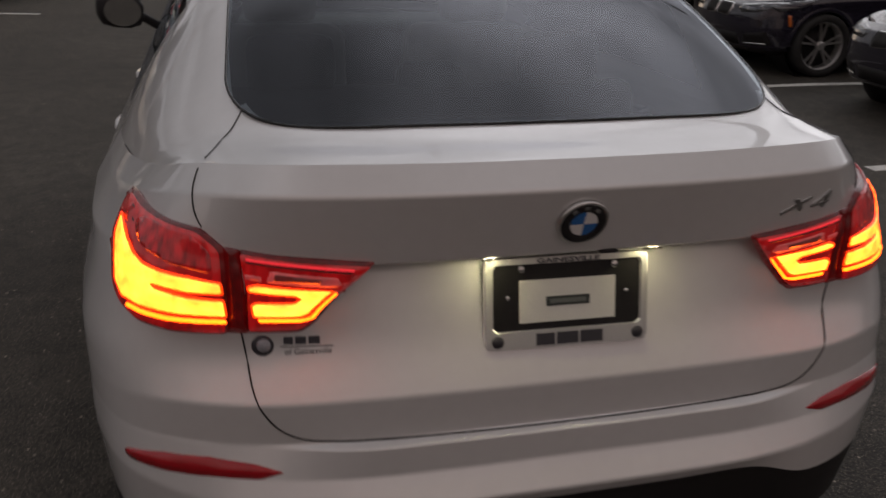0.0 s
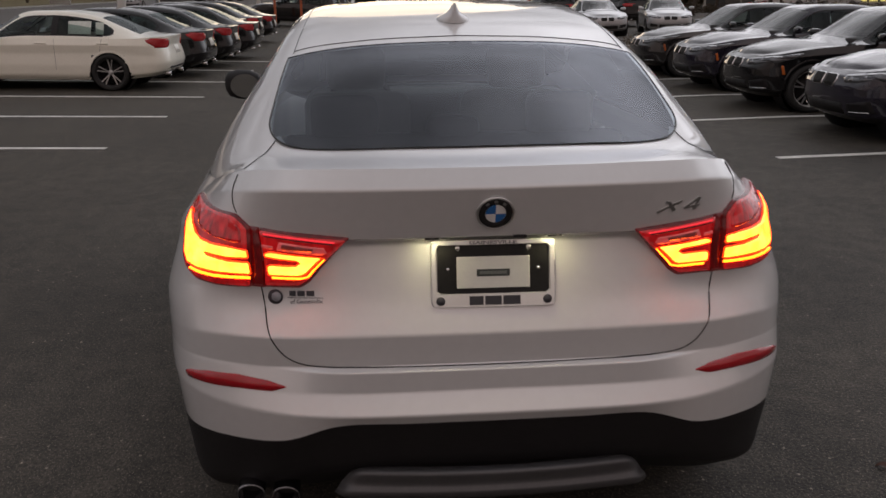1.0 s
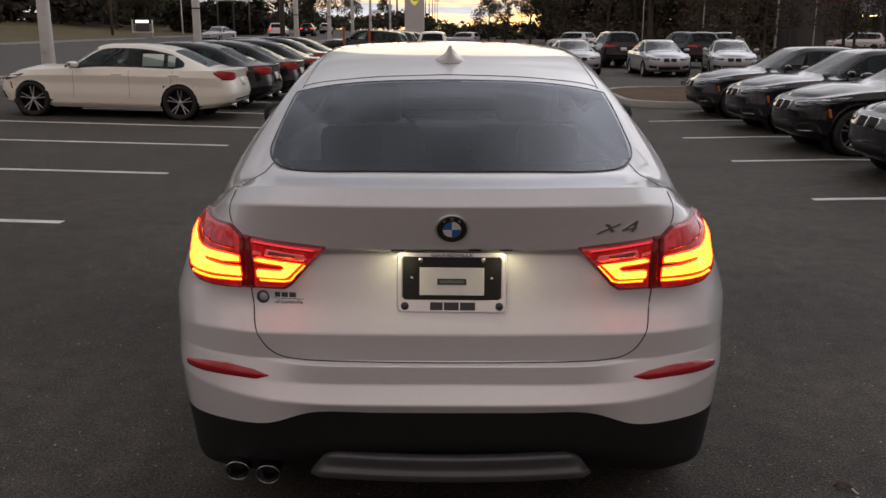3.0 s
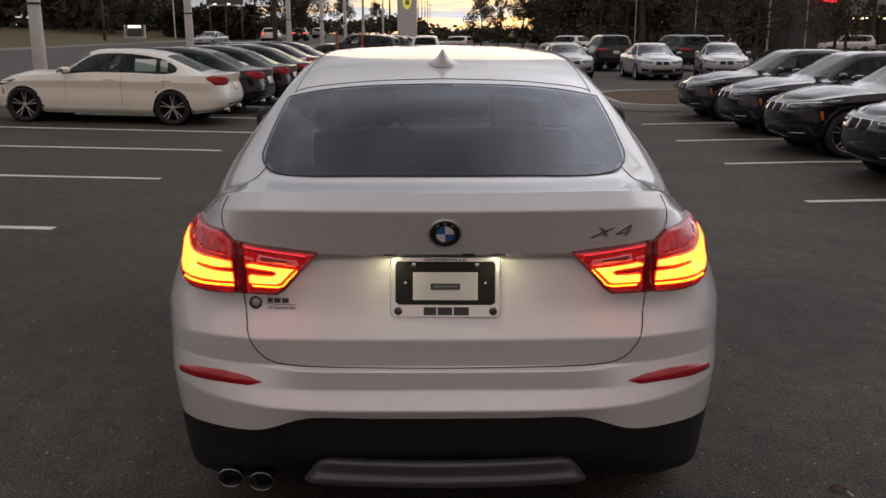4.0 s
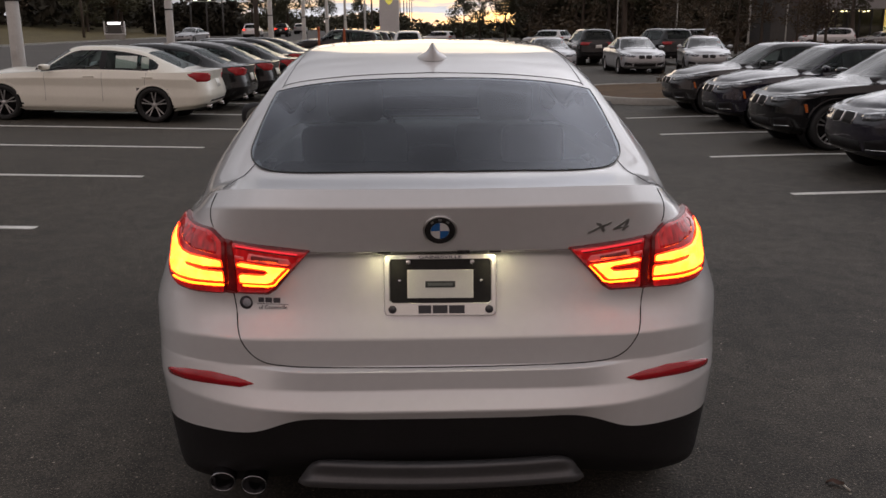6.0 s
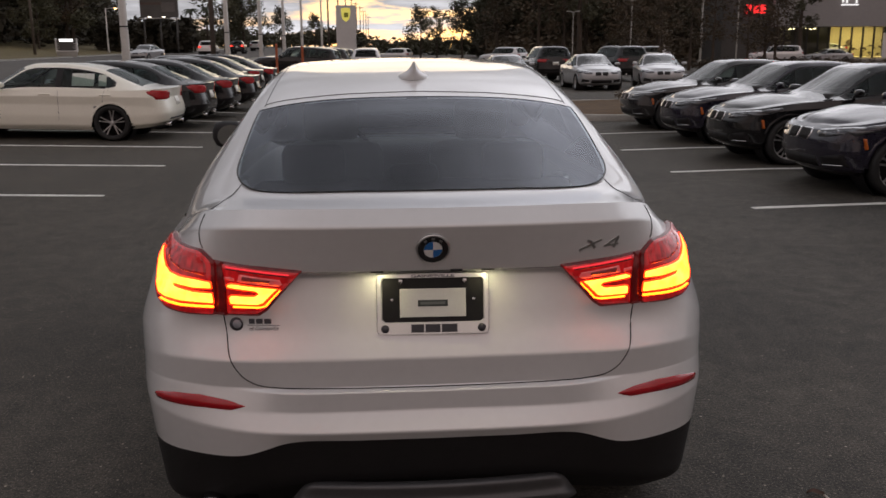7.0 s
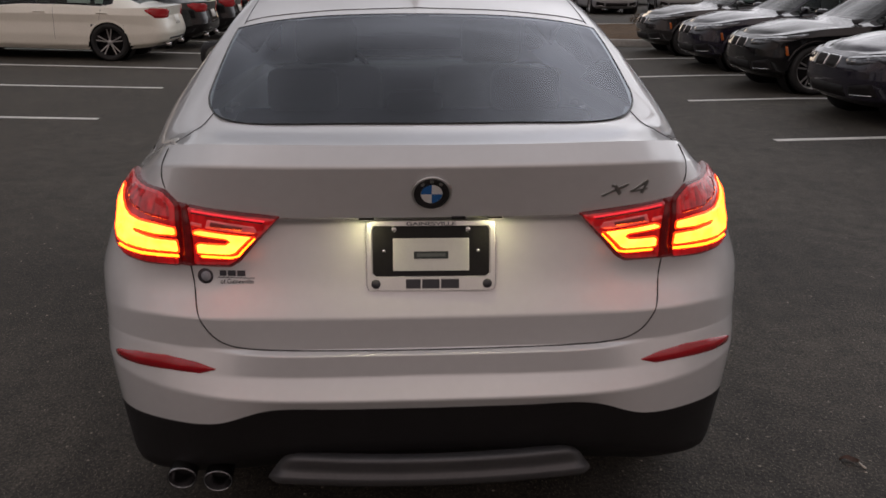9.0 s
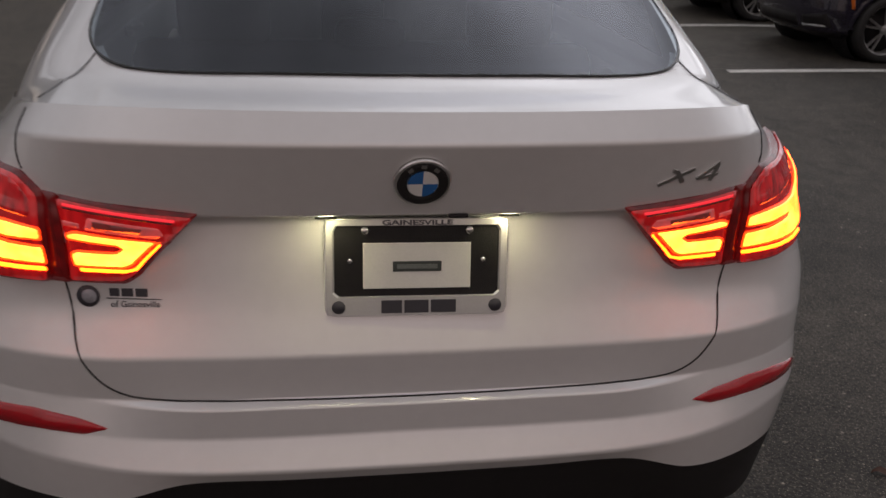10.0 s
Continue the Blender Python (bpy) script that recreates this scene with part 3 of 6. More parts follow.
LAST_BLACK = next(j for j, r in enumerate(shell_rows) if r[0][2] > 0.5662)
part("bumper_valance", sheet(shell_rows[:LAST_BLACK + 1], lambda c, i, j: not wheel_hole(c)), BLACK_PLASTIC, suv, "black textured plastic lower bumper")
# tailgate shut line, as half outline in x and z
GATE = [(0, .709), (.20, .7095), (.36, .711), (.44, .714), (.495, .722), (.532, .742), (.558, .775), (.573, .81), (.580, .86), (.588, .92)]
gate_z = np.array(GATE)


def in_gate(c):
    if c[1] > 0.4 or c[2] < 0.709:
        return False
    if c[2] < 0.92:
        return c[0] < np.interp(c[2], gate_z[:, 1], gate_z[:, 0])
    return c[0] < np.interp(c[2], (0.92, 1.06, 1.12, 1.19), (0.60, 0.607, 0.645, 0.64))


upper = shell_rows[LAST_BLACK:]
part("tailgate", sheet(upper, lambda c, i, j: in_gate(c)), WHITE_PAINT, suv)
part("bumper", sheet(upper, lambda c, i, j: not in_gate(c) and c[1] < 0.55 and c[2] < 0.93), WHITE_PAINT, suv)
part("body_side", sheet(upper, lambda c, i, j: not in_gate(c) and not (c[1] < 0.55 and c[2] < 0.93) and not wheel_hole(c)), WHITE_PAINT, suv)

# upper body: cross lines from the middle to the shoulder
CROSS = [
    [(0, .205, 1.228), (.30, .215, 1.227), (.50, .252, 1.220), (.595, .275, 1.206), .30],
    [(0, .36, 1.290), (.34, .365, 1.276), (.555, .38, 1.248), (.648, .40, 1.203), .44],
    [(0, .50, 1.349), (.34, .50, 1.333), (.56, .51, 1.303), (.655, .52, 1.250), .57],
    [(0, .70, 1.420), (.34, .70, 1.407), (.555, .70, 1.376), (.643, .71, 1.325), .78],
    [(0, .86, 1.466), (.34, .86, 1.454), (.55, .855, 1.424), (.630, .86, 1.378), .93],
    [(0, 1.10, 1.527), (.34, 1.10, 1.516), (.54, 1.10, 1.490), (.605, 1.10, 1.450), 1.15],
    [(0, 1.5, 1.575), (.34, 1.5, 1.565), (.54, 1.5, 1.545), (.600, 1.5, 1.508), 1.5],
    [(0, 2.0, 1.598), (.34, 2.0, 1.590), (.545, 2.0, 1.570), (.605, 2.0, 1.533), 2.0],
    [(0, 2.6, 1.588), (.34, 2.6, 1.580), (.54, 2.6, 1.558), (.600, 2.6, 1.520), 2.6],
    [(0, 3.0, 1.54), (.34, 2.98, 1.53), (.54, 2.95, 1.505), (.60, 2.93, 1.465), 2.95],
    [(0, 3.76, 1.10), (.34, 3.73, 1.10), (.58, 3.65, 1.09), (.70, 3.55, 1.08), 3.5],
    [(0, 4.2, 1.03), (.34, 4.15, 1.03), (.58, 4.08, 1.01), (.72, 4.02, .99), 4.0],
    [(0, 4.5, .93), (.30, 4.46, .925), (.52, 4.38, .91), (.66, 4.3, .89), 4.28],
    [(0, 4.66, .85), (.20, 4.64, .85), (.33, 4.60, .85), (.42, 4.57, .85), 4.55],
]
inner = [p for p in lip_line[:46] if p[0] < 0.56]
outer = [p for p in lip_line[:46] if p[0] >= 0.56 and p[1] < 0.215]
lines = [np.vstack([spline(inner + outer[:1], 36), spline(outer, 21)[1:]])]
for c in CROSS:
    e = side_at(c[4])
    head = spline([*c[:4]], 36)
    tail = np.array([np.array(c[3]) + (e - np.array(c[3])) * k for k in np.linspace(0, 1, 21)])
    bulge = np.sin(np.linspace(0, 1, 21) * np.pi) * min(0.02, 0.07 * np.linalg.norm(e - np.array(c[3])))
    tail[:, 0] += bulge
    lines.append(np.vstack([head, tail[1:]]))
top_grid = []
for col in range(56):
    top_grid.append(even([ln[col] for ln in lines], 11))
top_grid = np.array(top_grid).transpose(1, 0, 2)
# fair the shoulder where the pillar runs out into the deck
for _ in range(40):
    inner_ = top_grid[1:-1, 1:-1]
    mean = (top_grid[:-2, 1:-1] + top_grid[2:, 1:-1] + top_grid[1:-1, :-2] + top_grid[1:-1, 2:]) / 4
    along = np.clip((0.80 - inner_[..., 1]) / 0.25, 0, 1) * np.clip((inner_[..., 0] - 0.60) / 0.05, 0, 1)
    top_grid[1:-1, 1:-1] = inner_ + (mean - inner_) * (0.6 * along)[..., None]


def window_foot(u):
    return 0.217 + 0.03 * u * u + 0.22 * (1 - max(0.0, 1 - abs(u) ** 6) ** .5)


def rear_window(u, v):
    """The rear window in plan: u across from -1 to 1, v up the slope."""
    y0 = window_foot(u)
    y1 = 0.872 - 0.012 * u * u
    w = 0.582 - 0.024 * v
    return u * w, y0 + (y1 - y0) * v


def in_rear_window(c, shrink=0.0):
    v = (c[1] - 0.21) / 0.655
    u = c[0] / (0.582 - 0.024 * max(0, min(1, v)) - shrink)
    if abs(u) > 1:
        return False
    y0 = window_foot(u)
    return y0 + shrink < c[1] < 0.872 - 0.012 * u * u - shrink


def in_side_window(i, j):
    return 38 < i < 53 and 5.7 * 11 < j < 10.6 * 11


def in_windscreen(i, j):
    return 10.1 * 11 < j < 10.9 * 11 and i < 31


part("roof", sheet(top_grid, lambda c, i, j: not in_rear_window(c, 0.002) and not in_side_window(i, j) and not in_windscreen(i, j)), WHITE_PAINT, suv)
for s in (1, -1):
    part("side_glass", sheet(top_grid * np.array((s, 1, 1)), lambda c, i, j: in_side_window(i, j), mirror=False, flip=s < 0), REAR_GLASS, suv, "dark side window").visible_shadow = False
part("windscreen", sheet(top_grid, lambda c, i, j: in_windscreen(i, j)), SUV_SCREEN, suv).visible_shadow = False

solid = sheet(np.array(shell_rows))
tail_tree = BVHTree.FromBMesh(solid)
solid.free()
solid = sheet(top_grid)
top_tree = BVHTree.FromBMesh(solid)
solid.free()


def on_tail(x, z, off=0.0):
    p, n, _, _ = tail_tree.ray_cast(Vector((x, -3, z)), Vector((0, 1, 0)))
    if p is None:
        p, n, _, _ = tail_tree.find_nearest(Vector((x, 0.2, z)))
    n = n if n.y < 0 else -n
    return p + n * off


def on_top(x, y, off=0.0):
    p, n, _, _ = top_tree.ray_cast(Vector((x, y, 3)), Vector((0, 0, -1)))
    if p is None:
        p, n, _, _ = top_tree.find_nearest(Vector((x, y, 1.2)))
    n = n if n.z > 0 else -n
    return p + n * off


def inside(poly, x, z):
    hit = False
    for (x0, z0), (x1, z1) in zip(poly, poly[1:] + poly[:1]):
        if (z0 > z) != (z1 > z) and x < (x1 - x0) * (z - z0) / (z1 - z0) + x0:
            hit = not hit
    return hit


def rounded(poly, r=0.006, steps=4):
    """A polygon with its corners rounded and its long edges divided."""
    out = []
    n = len(poly)
    for k in range(n):
        a, p, b = (np.array(poly[(k + s) % n], float) for s in (-1, 0, 1))
        la, lb = np.linalg.norm(a - p), np.linalg.norm(b - p)
        pa, pb = p + (a - p) / la * min(r, la * .45), p + (b - p) / lb * min(r, lb * .45)
        for s in range(steps + 1):
            t = s / steps
            out.append(tuple((1 - t) ** 2 * pa + 2 * t * (1 - t) * p + t * t * pb))
        pn = np.array(poly[(k + 1) % n], float)
        a2 = np.array(poly[(k + 2) % n], float)
        le = np.linalg.norm(pn - p)
        nxt = pn + (p - pn) / le * min(r, le * .45)
        gap = np.linalg.norm(nxt - pb)
        for s in range(1, int(gap / 0.015)):
            out.append(tuple(pb + (nxt - pb) * s / int(gap / 0.015)))
    return out


def panel(poly, off, rim, side=1, r=0.006, place=on_tail, cell=0.016):
    """A panel with the outline poly laid off the surface by off, its rim falling back by rim."""
    edge = rounded(poly, r)
    bm = bmesh.new()
    pts = list(edge)
    xs_, zs_ = [p[0] for p in edge], [p[1] for p in edge]
    ring = [bm.verts.new((x, z, 0)) for x, z in edge]
    face = bm.faces.new(ring)
    # cut the flat panel into cells so that it can follow the curved body
    for axis, lo, hi in ((0, min(xs_), max(xs_)), (1, min(zs_), max(zs_))):
        k = lo + cell
        while k < hi:
            co, no = ((k, 0, 0), (1, 0, 0)) if axis == 0 else ((0, k, 0), (0, 1, 0))
            bmesh.ops.bisect_plane(bm, geom=bm.verts[:] + bm.edges[:] + bm.faces[:], plane_co=co, plane_no=no)
            k += cell
    bmesh.ops.triangulate(bm, faces=bm.faces)
    border = [e for e in bm.edges if e.is_boundary]
    rims = {v for e in border for v in e.verts}
    made = bmesh.ops.extrude_edge_only(bm, edges=border)
    low = {v for v in made["geom"] if isinstance(v, bmesh.types.BMVert)}
    for v in bm.verts:
        x, z = v.co.x, v.co.y
        v.co = place(side * x, z, off - rim if v in low else off - (0.25 * rim if v in rims else 0))
    bmesh.ops.recalc_face_normals(bm, faces=bm.faces)
    up = sum((f.normal.y - f.normal.z) * f.calc_area() for f in bm.faces)
    if up > 0:
        bmesh.ops.reverse_faces(bm, faces=bm.faces)
    return bm


def seam(points, width=0.0034, proud=0.0022, place=on_tail):
    """A dark shut line along points of the surface."""
    pts = spline([(p[0], p[1], 0) for p in points], max(8, int(60 * sum(math.dist(a, b) for a, b in zip(points, points[1:])))))
    return tube([place(p[0], p[1], -width * 0.5 + proud) for p in pts], width * 0.5, 6)


full_gate = [(-x, z) for x, z in reversed(GATE[1:])] + GATE
part("shut_line", seam(full_gate), GAP, suv, "dark tailgate shut line")
for s in (1, -1):
    part("shut_line", seam([(s * .640, 1.096), (s * .648, 1.110), (s * .652, 1.13), (s * .650, 1.155), (s * .640, 1.180)]), GAP, suv)
    part("shut_line", seam([(s * .628, .215), (s * .606, .262), (s * .580, .318), (s * .557, .365)], width=0.0024, place=on_top), TRIM_GREY, suv)
    part("shut_line", seam([(s * .545, .90), (s * .535, 1.1), (s * .53, 1.5), (s * .54, 2.2), (s * .53, 2.9)], width=0.0024, place=on_top), TRIM_GREY, suv)
part("shut_line", seam([(x, .935 - .06 * x * x) for x in np.linspace(-.545, .545, 15)], width=0.0024, place=on_top), TRIM_GREY, suv)

# rear window with its dark border
win = [[on_top(*rear_window(u, v), 0.003) for u in np.sin(np.linspace(-1, 1, 61) * math.pi / 2)] for v in np.linspace(0, 1, 37)]
win_np = np.array([[tuple(p) for p in r] for r in win])
# one smooth bowed sheet of glass
wx, wy = win_np[..., 0] / .6, (win_np[..., 1] - .5) / .4
terms = np.stack([wx ** a * wy ** b for a in (0, 2, 4) for b in (0, 1, 2, 3)], -1)
bend = np.linalg.lstsq(terms.reshape(-1, 12), win_np[..., 2].ravel(), rcond=None)[0]
fit_z = terms @ bend
win_np[..., 2] = fit_z + .0035
part("rear_window", sheet(win_np, lambda c, i, j: True, mirror=False), REAR_GLASS, suv, "tinted rear window").visible_shadow = False
seal = [*win_np[0], *win_np[1:, -1], *win_np[-1, -2::-1], *win_np[-2:0:-1, 0]]
part("window_seal", tube([Vector(p) - Vector((0, 0, .002)) for p in seal], .0032, 6, True), GLASS_BORDER, suv, "black window seal")

# tail lamps
OUTER = [(.604, 1.066), (.640, 1.094), (.690, 1.094), (.730, 1.096), (.754, 1.101), (.774, 1.075), (.792, 1.040), (.804, .995), (.804, .957), (.790, .931), (.760, .914), (.70, .908), (.606, .911)]
INNER = [(.357, 1.044), (.47, 1.056), (.584, 1.067), (.580, .990), (.579, .911), (.486, .908), (.463, .922), (.42, .972)]
L_GUIDE = [(.611, 1.007), (.66, 1.010), (.705, 1.010), (.735, 1.013), (.749, 1.024), (.757, 1.040), (.767, 1.063), (.777, 1.038), (.788, .995), (.789, .968), (.778, .949), (.745, .945), (.701, .945),
           (.607, .949), (.609, .976), (.666, .975), (.720, .980), (.726, .985), (.720, .988), (.666, .986), (.610, .990)]
C_GUIDE = [(.430, .993), (.554, 1.005), (.568, 1.000), (.567, .994), (.546, .992), (.490, .986), (.481, .978), (.494, .968), (.556, .970), (.564, .966), (.562, .946), (.485, .943), (.472, .948), (.440, .985)]
C_RIM = [(.424, .990), (.468, .940), (.482, .9375), (.556, .941), (.554, .935), (.484, .932), (.463, .937), (.420, .989)]
L_RIM = [(.607, .942), (.703, .937), (.745, .938), (.768, .941), (.773, .935), (.745, .931), (.703, .930), (.607, .935)]
base_line = np.polyfit(np.linspace(.36, .60, 13), [on_tail(x, .93).y for x in np.linspace(.36, .60, 13)], 3)
lip_line = np.polyfit(np.linspace(.36, .60, 13), [on_tail(x, 1.052).y for x in np.linspace(.36, .60, 13)], 3)


def on_inner_lamp(x, z, off=0.0):
    """The smooth face of the inner lamp, which bridges the hollow under the overhang."""
    def depth(a, h):
        u = min(max((h - .955) / .095, 0), 1)
        u = u * u * (3 - 2 * u)
        return float(np.polyval(base_line, a) * (1 - u) + np.polyval(lip_line, a) * u)

    a = abs(x)
    n = Vector(((depth(a + .002, z) - depth(a - .002, z)) / .004, -1, (depth(a, z + .002) - depth(a, z - .002)) / .004)).normalized()
    q = Vector((a, depth(a, z), z)) + n * off
    return Vector((math.copysign(q.x, x), q.y, q.z))


def on_outer_lamp(x, z, off=0.0):
    """The face of the outer lamp, whose shoulder swells out of the body towards the top."""
    u = min(max((z - .985) / .06, 0), 1) * min(max((abs(x) - .70) / .07, 0), 1)
    n = (on_tail(x + .014, z) - on_tail(x - .014, z)).cross(on_tail(x, z + .012) - on_tail(x, z - .012)).normalized()
    n = -n if n.y > 0 else n
    return on_tail(x, z) + n * (off + .008 * u * u * (3 - 2 * u))


def grown(poly, d):
    c = np.mean(poly, axis=0)
    out = []
    n = len(poly)
    for k in range(n):
        a, p, b = (np.array(poly[(k + s) % n], float) for s in (-1, 0, 1))
        t1, t2 = (p - a) / np.linalg.norm(p - a), (b - p) / np.linalg.norm(b - p)
        nn = np.array([t1[1] + t2[1], -t1[0] - t2[0]])
        nn /= max(np.linalg.norm(nn), 1e-6)
        out.append(tuple(p + nn * d))
    area = sum(p[0] * q[1] - q[0] * p[1] for p, q in zip(poly, poly[1:] + poly[:1]))
    if area < 0:
        return grown(poly[::-1], d)
    return out


for s in (1, -1):
    lamp = part("outer_tail_lamp", panel(OUTER, .012, .026, s, .010, on_outer_lamp), DARK_LENS, suv, "red wraparound tail lamp lit amber")
    part("lens", panel(grown(OUTER, -.006), .0135, .002, s, .010, on_outer_lamp), LIT_LENS, lamp)
    part("indicator_chamber", panel([(.622, 1.022), (.622, 1.058), (.648, 1.082), (.722, 1.085), (.744, 1.070), (.738, 1.042), (.70, 1.028)], .0142, .0004, s, .012, on_outer_lamp, cell=.008), CHAMBER, lamp)
    # a red halo round each guide, added as a larger glowing panel beneath it
    part("guide_glow", panel(grown(L_GUIDE, .0035), .0150, .002, s, .004, on_outer_lamp, cell=.012), LED_EDGE, lamp)
    part("light_guide", panel(grown(L_GUIDE, -.001), .0165, .002, s, .004, on_outer_lamp, cell=.012), LED_CORE, lamp, "lit L-shaped light guide")
    part("guide_rim", panel(L_RIM, .0160, .002, s, .002, on_outer_lamp, cell=.012), LED_RIM, lamp)
    lamp = part("inner_tail_lamp", panel(INNER, .008, .030, s, .006, on_inner_lamp), DARK_LENS, suv, "red wedge tail lamp lit amber")
    part("lens", panel(grown(INNER, -.009), .0095, .002, s, .006, on_inner_lamp), LIT_LENS, lamp)
    part("red_stripe", panel([(.392, 1.0375), (.568, 1.0545), (.568, 1.0500), (.394, 1.0335)], .0115, .002, s, .001, on_inner_lamp), LED_STRIPE, lamp, "thin lit red stripe")
    part("stripe_shade", panel([(.396, 1.0325), (.568, 1.0485), (.568, 1.0450), (.400, 1.0295)], .0110, .0015, s, .001, on_inner_lamp), DARK_LENS, lamp)
    part("reversing_lens", panel([(.414, 1.008), (.420, 1.022), (.530, 1.034), (.538, 1.012), (.428, 1.001)], .0104, .0004, s, .003, on_inner_lamp, .008), CLEAR_LENS, lamp, "pinkish clear reversing lens")
    part("bulb_window", panel([(.446, 1.020), (.523, 1.029), (.526, 1.016), (.452, 1.009)], .0112, .0004, s, .003, on_inner_lamp, .008), BULB_LENS, lamp, "dark bulb window")
    part("reversing_lens", panel([(.545, 1.022), (.572, 1.025), (.572, 1.016), (.546, 1.013)], .0104, .0004, s, .002, on_inner_lamp, .008), CLEAR_LENS, lamp)
    part("guide_glow", panel(grown(C_GUIDE, .0035), .0110, .002, s, .004, on_inner_lamp, .012), LED_EDGE, lamp)
    part("light_guide", panel(grown(C_GUIDE, -.001), .0125, .002, s, .004, on_inner_lamp, .012), LED_CORE, lamp, "lit C-shaped light guide")
    part("guide_rim", panel(C_RIM, .0120, .002, s, .002, on_inner_lamp, .012), LED_RIM, lamp)
    part("lamp_gap", panel([(.581, 1.066), (.607, 1.068), (.607, .990), (.609, .912), (.576, .910), (.577, .990)], .006, .010, s, .003), DARK_LENS, suv)
    part("reflector", panel([(.528, .664), (.58, .678), (.66, .688), (.74, .684), (.796, .673), (.811, .664), (.803, .653), (.73, .652), (.65, .654), (.57, .652)], .004, .008, s, .006), RED_LENS, suv, "red bumper reflector")


def frame_on(x, z, off=0.0):
    """Axes of the tail at a point: right, up along the surface, and outward."""
    p = on_tail(x, z, off)
    q = on_tail(x, z, off + 0.1)
    out = (q - p).normalized()
    right = Vector((1, 0, 0))
    right = (right - out * right.dot(out)).normalized()
    up = out.cross(right)
    return Matrix((right, up, out)).transposed().to_4x4(), p


# round badge: chrome ring, black ring and blue and white quarters
turn, at = frame_on(0, 1.106)
turn = turn @ Matrix.Diagonal((1.07, 1.07, 1, 1))
badge = part("badge", lathe([(0, 0), (.044, 0), (.044, .006), (.042, .0085), (.0395, .0085), (.0385, .0068), (0, .0068)], 48, Matrix.Translation(at) @ turn), BADGE_CHROME, suv, "round chrome-rimmed badge")
part("badge_ring", lathe([(.0392, .0066), (.0387, .0082), (.0245, .0082), (.0243, .0066)], 48, Matrix.Translation(at) @ turn), BLACK_PLASTIC, badge)
BADGE_BLUE = material("badge_blue", (0.02, 0.14, 0.42), 0.25, coat=1, vary=0.05)
BADGE_WHITE = material("badge_white", (0.75, 0.75, 0.75), 0.25, coat=1, vary=0.03)
for k in range(4):
    bm = bmesh.new()
    arc = [(0, 0)] + [(.0232 * math.cos(a), .0232 * math.sin(a)) for a in np.linspace(k * math.pi / 2, (k + 1) * math.pi / 2, 9)]
    lo = [bm.verts.new((x, z, .0066)) for x, z in arc]
    hi = [bm.verts.new((x, z, .0084)) for x, z in arc]
    bm.faces.new(hi)
    for a in range(len(arc)):
        b = (a + 1) % len(arc)
        bm.faces.new((lo[a], lo[b], hi[b], hi[a]))
    bmesh.ops.transform(bm, matrix=Matrix.Translation(at) @ turn, verts=bm.verts)
    part("badge_quarter", bm, BADGE_WHITE if k % 2 == 0 else BADGE_BLUE, badge, smooth=False)


for a in (128, 90, 52):
    m = Matrix.Translation(at) @ turn @ pose(.0318 * math.cos(math.radians(a)), .0318 * math.sin(math.radians(a)), .0082, 0, 0, a - 90)
    part("badge_mark", box(bmesh.new(), (.0085, .0062, .0012), m, .0004), MODEL_CHROME, badge, smooth=False)


def stroke(name, a, b, width, mat, parent, height=.004, slant=0.0):
    """A raised bar on the tail from a to b, both in x and z."""
    n = 5
    bm = bmesh.new()
    ax, az = np.array(a), np.array(b)
    d = (az - ax) / np.linalg.norm(az - ax)
    nrm = np.array([-d[1], d[0]]) * width / 2
    rows_ = []
    for k in range(n):
        c = ax + (az - ax) * k / (n - 1)
        l, r = c + nrm, c - nrm
        rows_.append([bm.verts.new(on_tail(l[0], l[1], 0)), bm.verts.new(on_tail(l[0], l[1], height)), bm.verts.new(on_tail(r[0], r[1], height)), bm.verts.new(on_tail(r[0], r[1], 0))])
    for p, q in zip(rows_, rows_[1:]):
        for i in range(3):
            bm.faces.new((p[i], p[i + 1], q[i + 1], q[i]))
    bm.faces.new(rows_[0])
    bm.faces.new(rows_[-1])
    bmesh.ops.recalc_face_normals(bm, faces=bm.faces)
    return part(name, bm, mat, parent, smooth=False)


# raised chrome model badge, as plain bars
for a, b, w in (((.411, 1.086), (.447, 1.102), .0055), ((.447, 1.102), (.476, 1.113), .0055), ((.434, 1.113), (.445, 1.108), .006), ((.441, 1.112), (.457, 1.089), .0085),
                ((.486, 1.094), (.527, 1.119), .0055), ((.484, 1.0935), (.528, 1.098), .0050), ((.513, 1.087), (.527, 1.119), .0070)):
    stroke("model_badge_bar", a, b, w, MODEL_CHROME, suv, .0032)

# dealer sticker: a dark disc and plain bars
STICKER = material("sticker_print", (0.05, 0.05, 0.06), 0.4, vary=0.1, scale=80)
turn, at = frame_on(-.552, .884)
sticker = tagged(part("sticker", lathe([(0, .0003), (.0195, .0003), (.0195, .0012), (0, .0012)], 32, Matrix.Translation(at) @ turn), STICKER, None), "small dark dealer sticker on the tailgate", "sticker")
turn, at = frame_on(-.550, .884, .0013)
part("sticker_disc", lathe([(0, 0), (.0125, 0), (.0125, .0005), (0, .0005)], 24, Matrix.Translation(at) @ turn), material("sticker_grey", (0.35, 0.36, 0.4), 0.4, vary=0.3, scale=150), sticker)
stroke("sticker_bar", (-.516, 0.8925), (-.500, 0.8925), .014, STICKER, sticker, .001)
stroke("sticker_bar", (-.496, 0.8925), (-.477, 0.8925), .014, STICKER, sticker, .001)
stroke("sticker_bar", (-.473, 0.8925), (-.453, 0.8925), .014, STICKER, sticker, .001)
stroke("sticker_bar", (-.522, 0.8815), (-.430, 0.8815), .0015, STICKER, sticker, .001)
turn, at = frame_on(-.474, .872, .0006)
words = bpy.data.curves.new("dealer_town", "FONT")
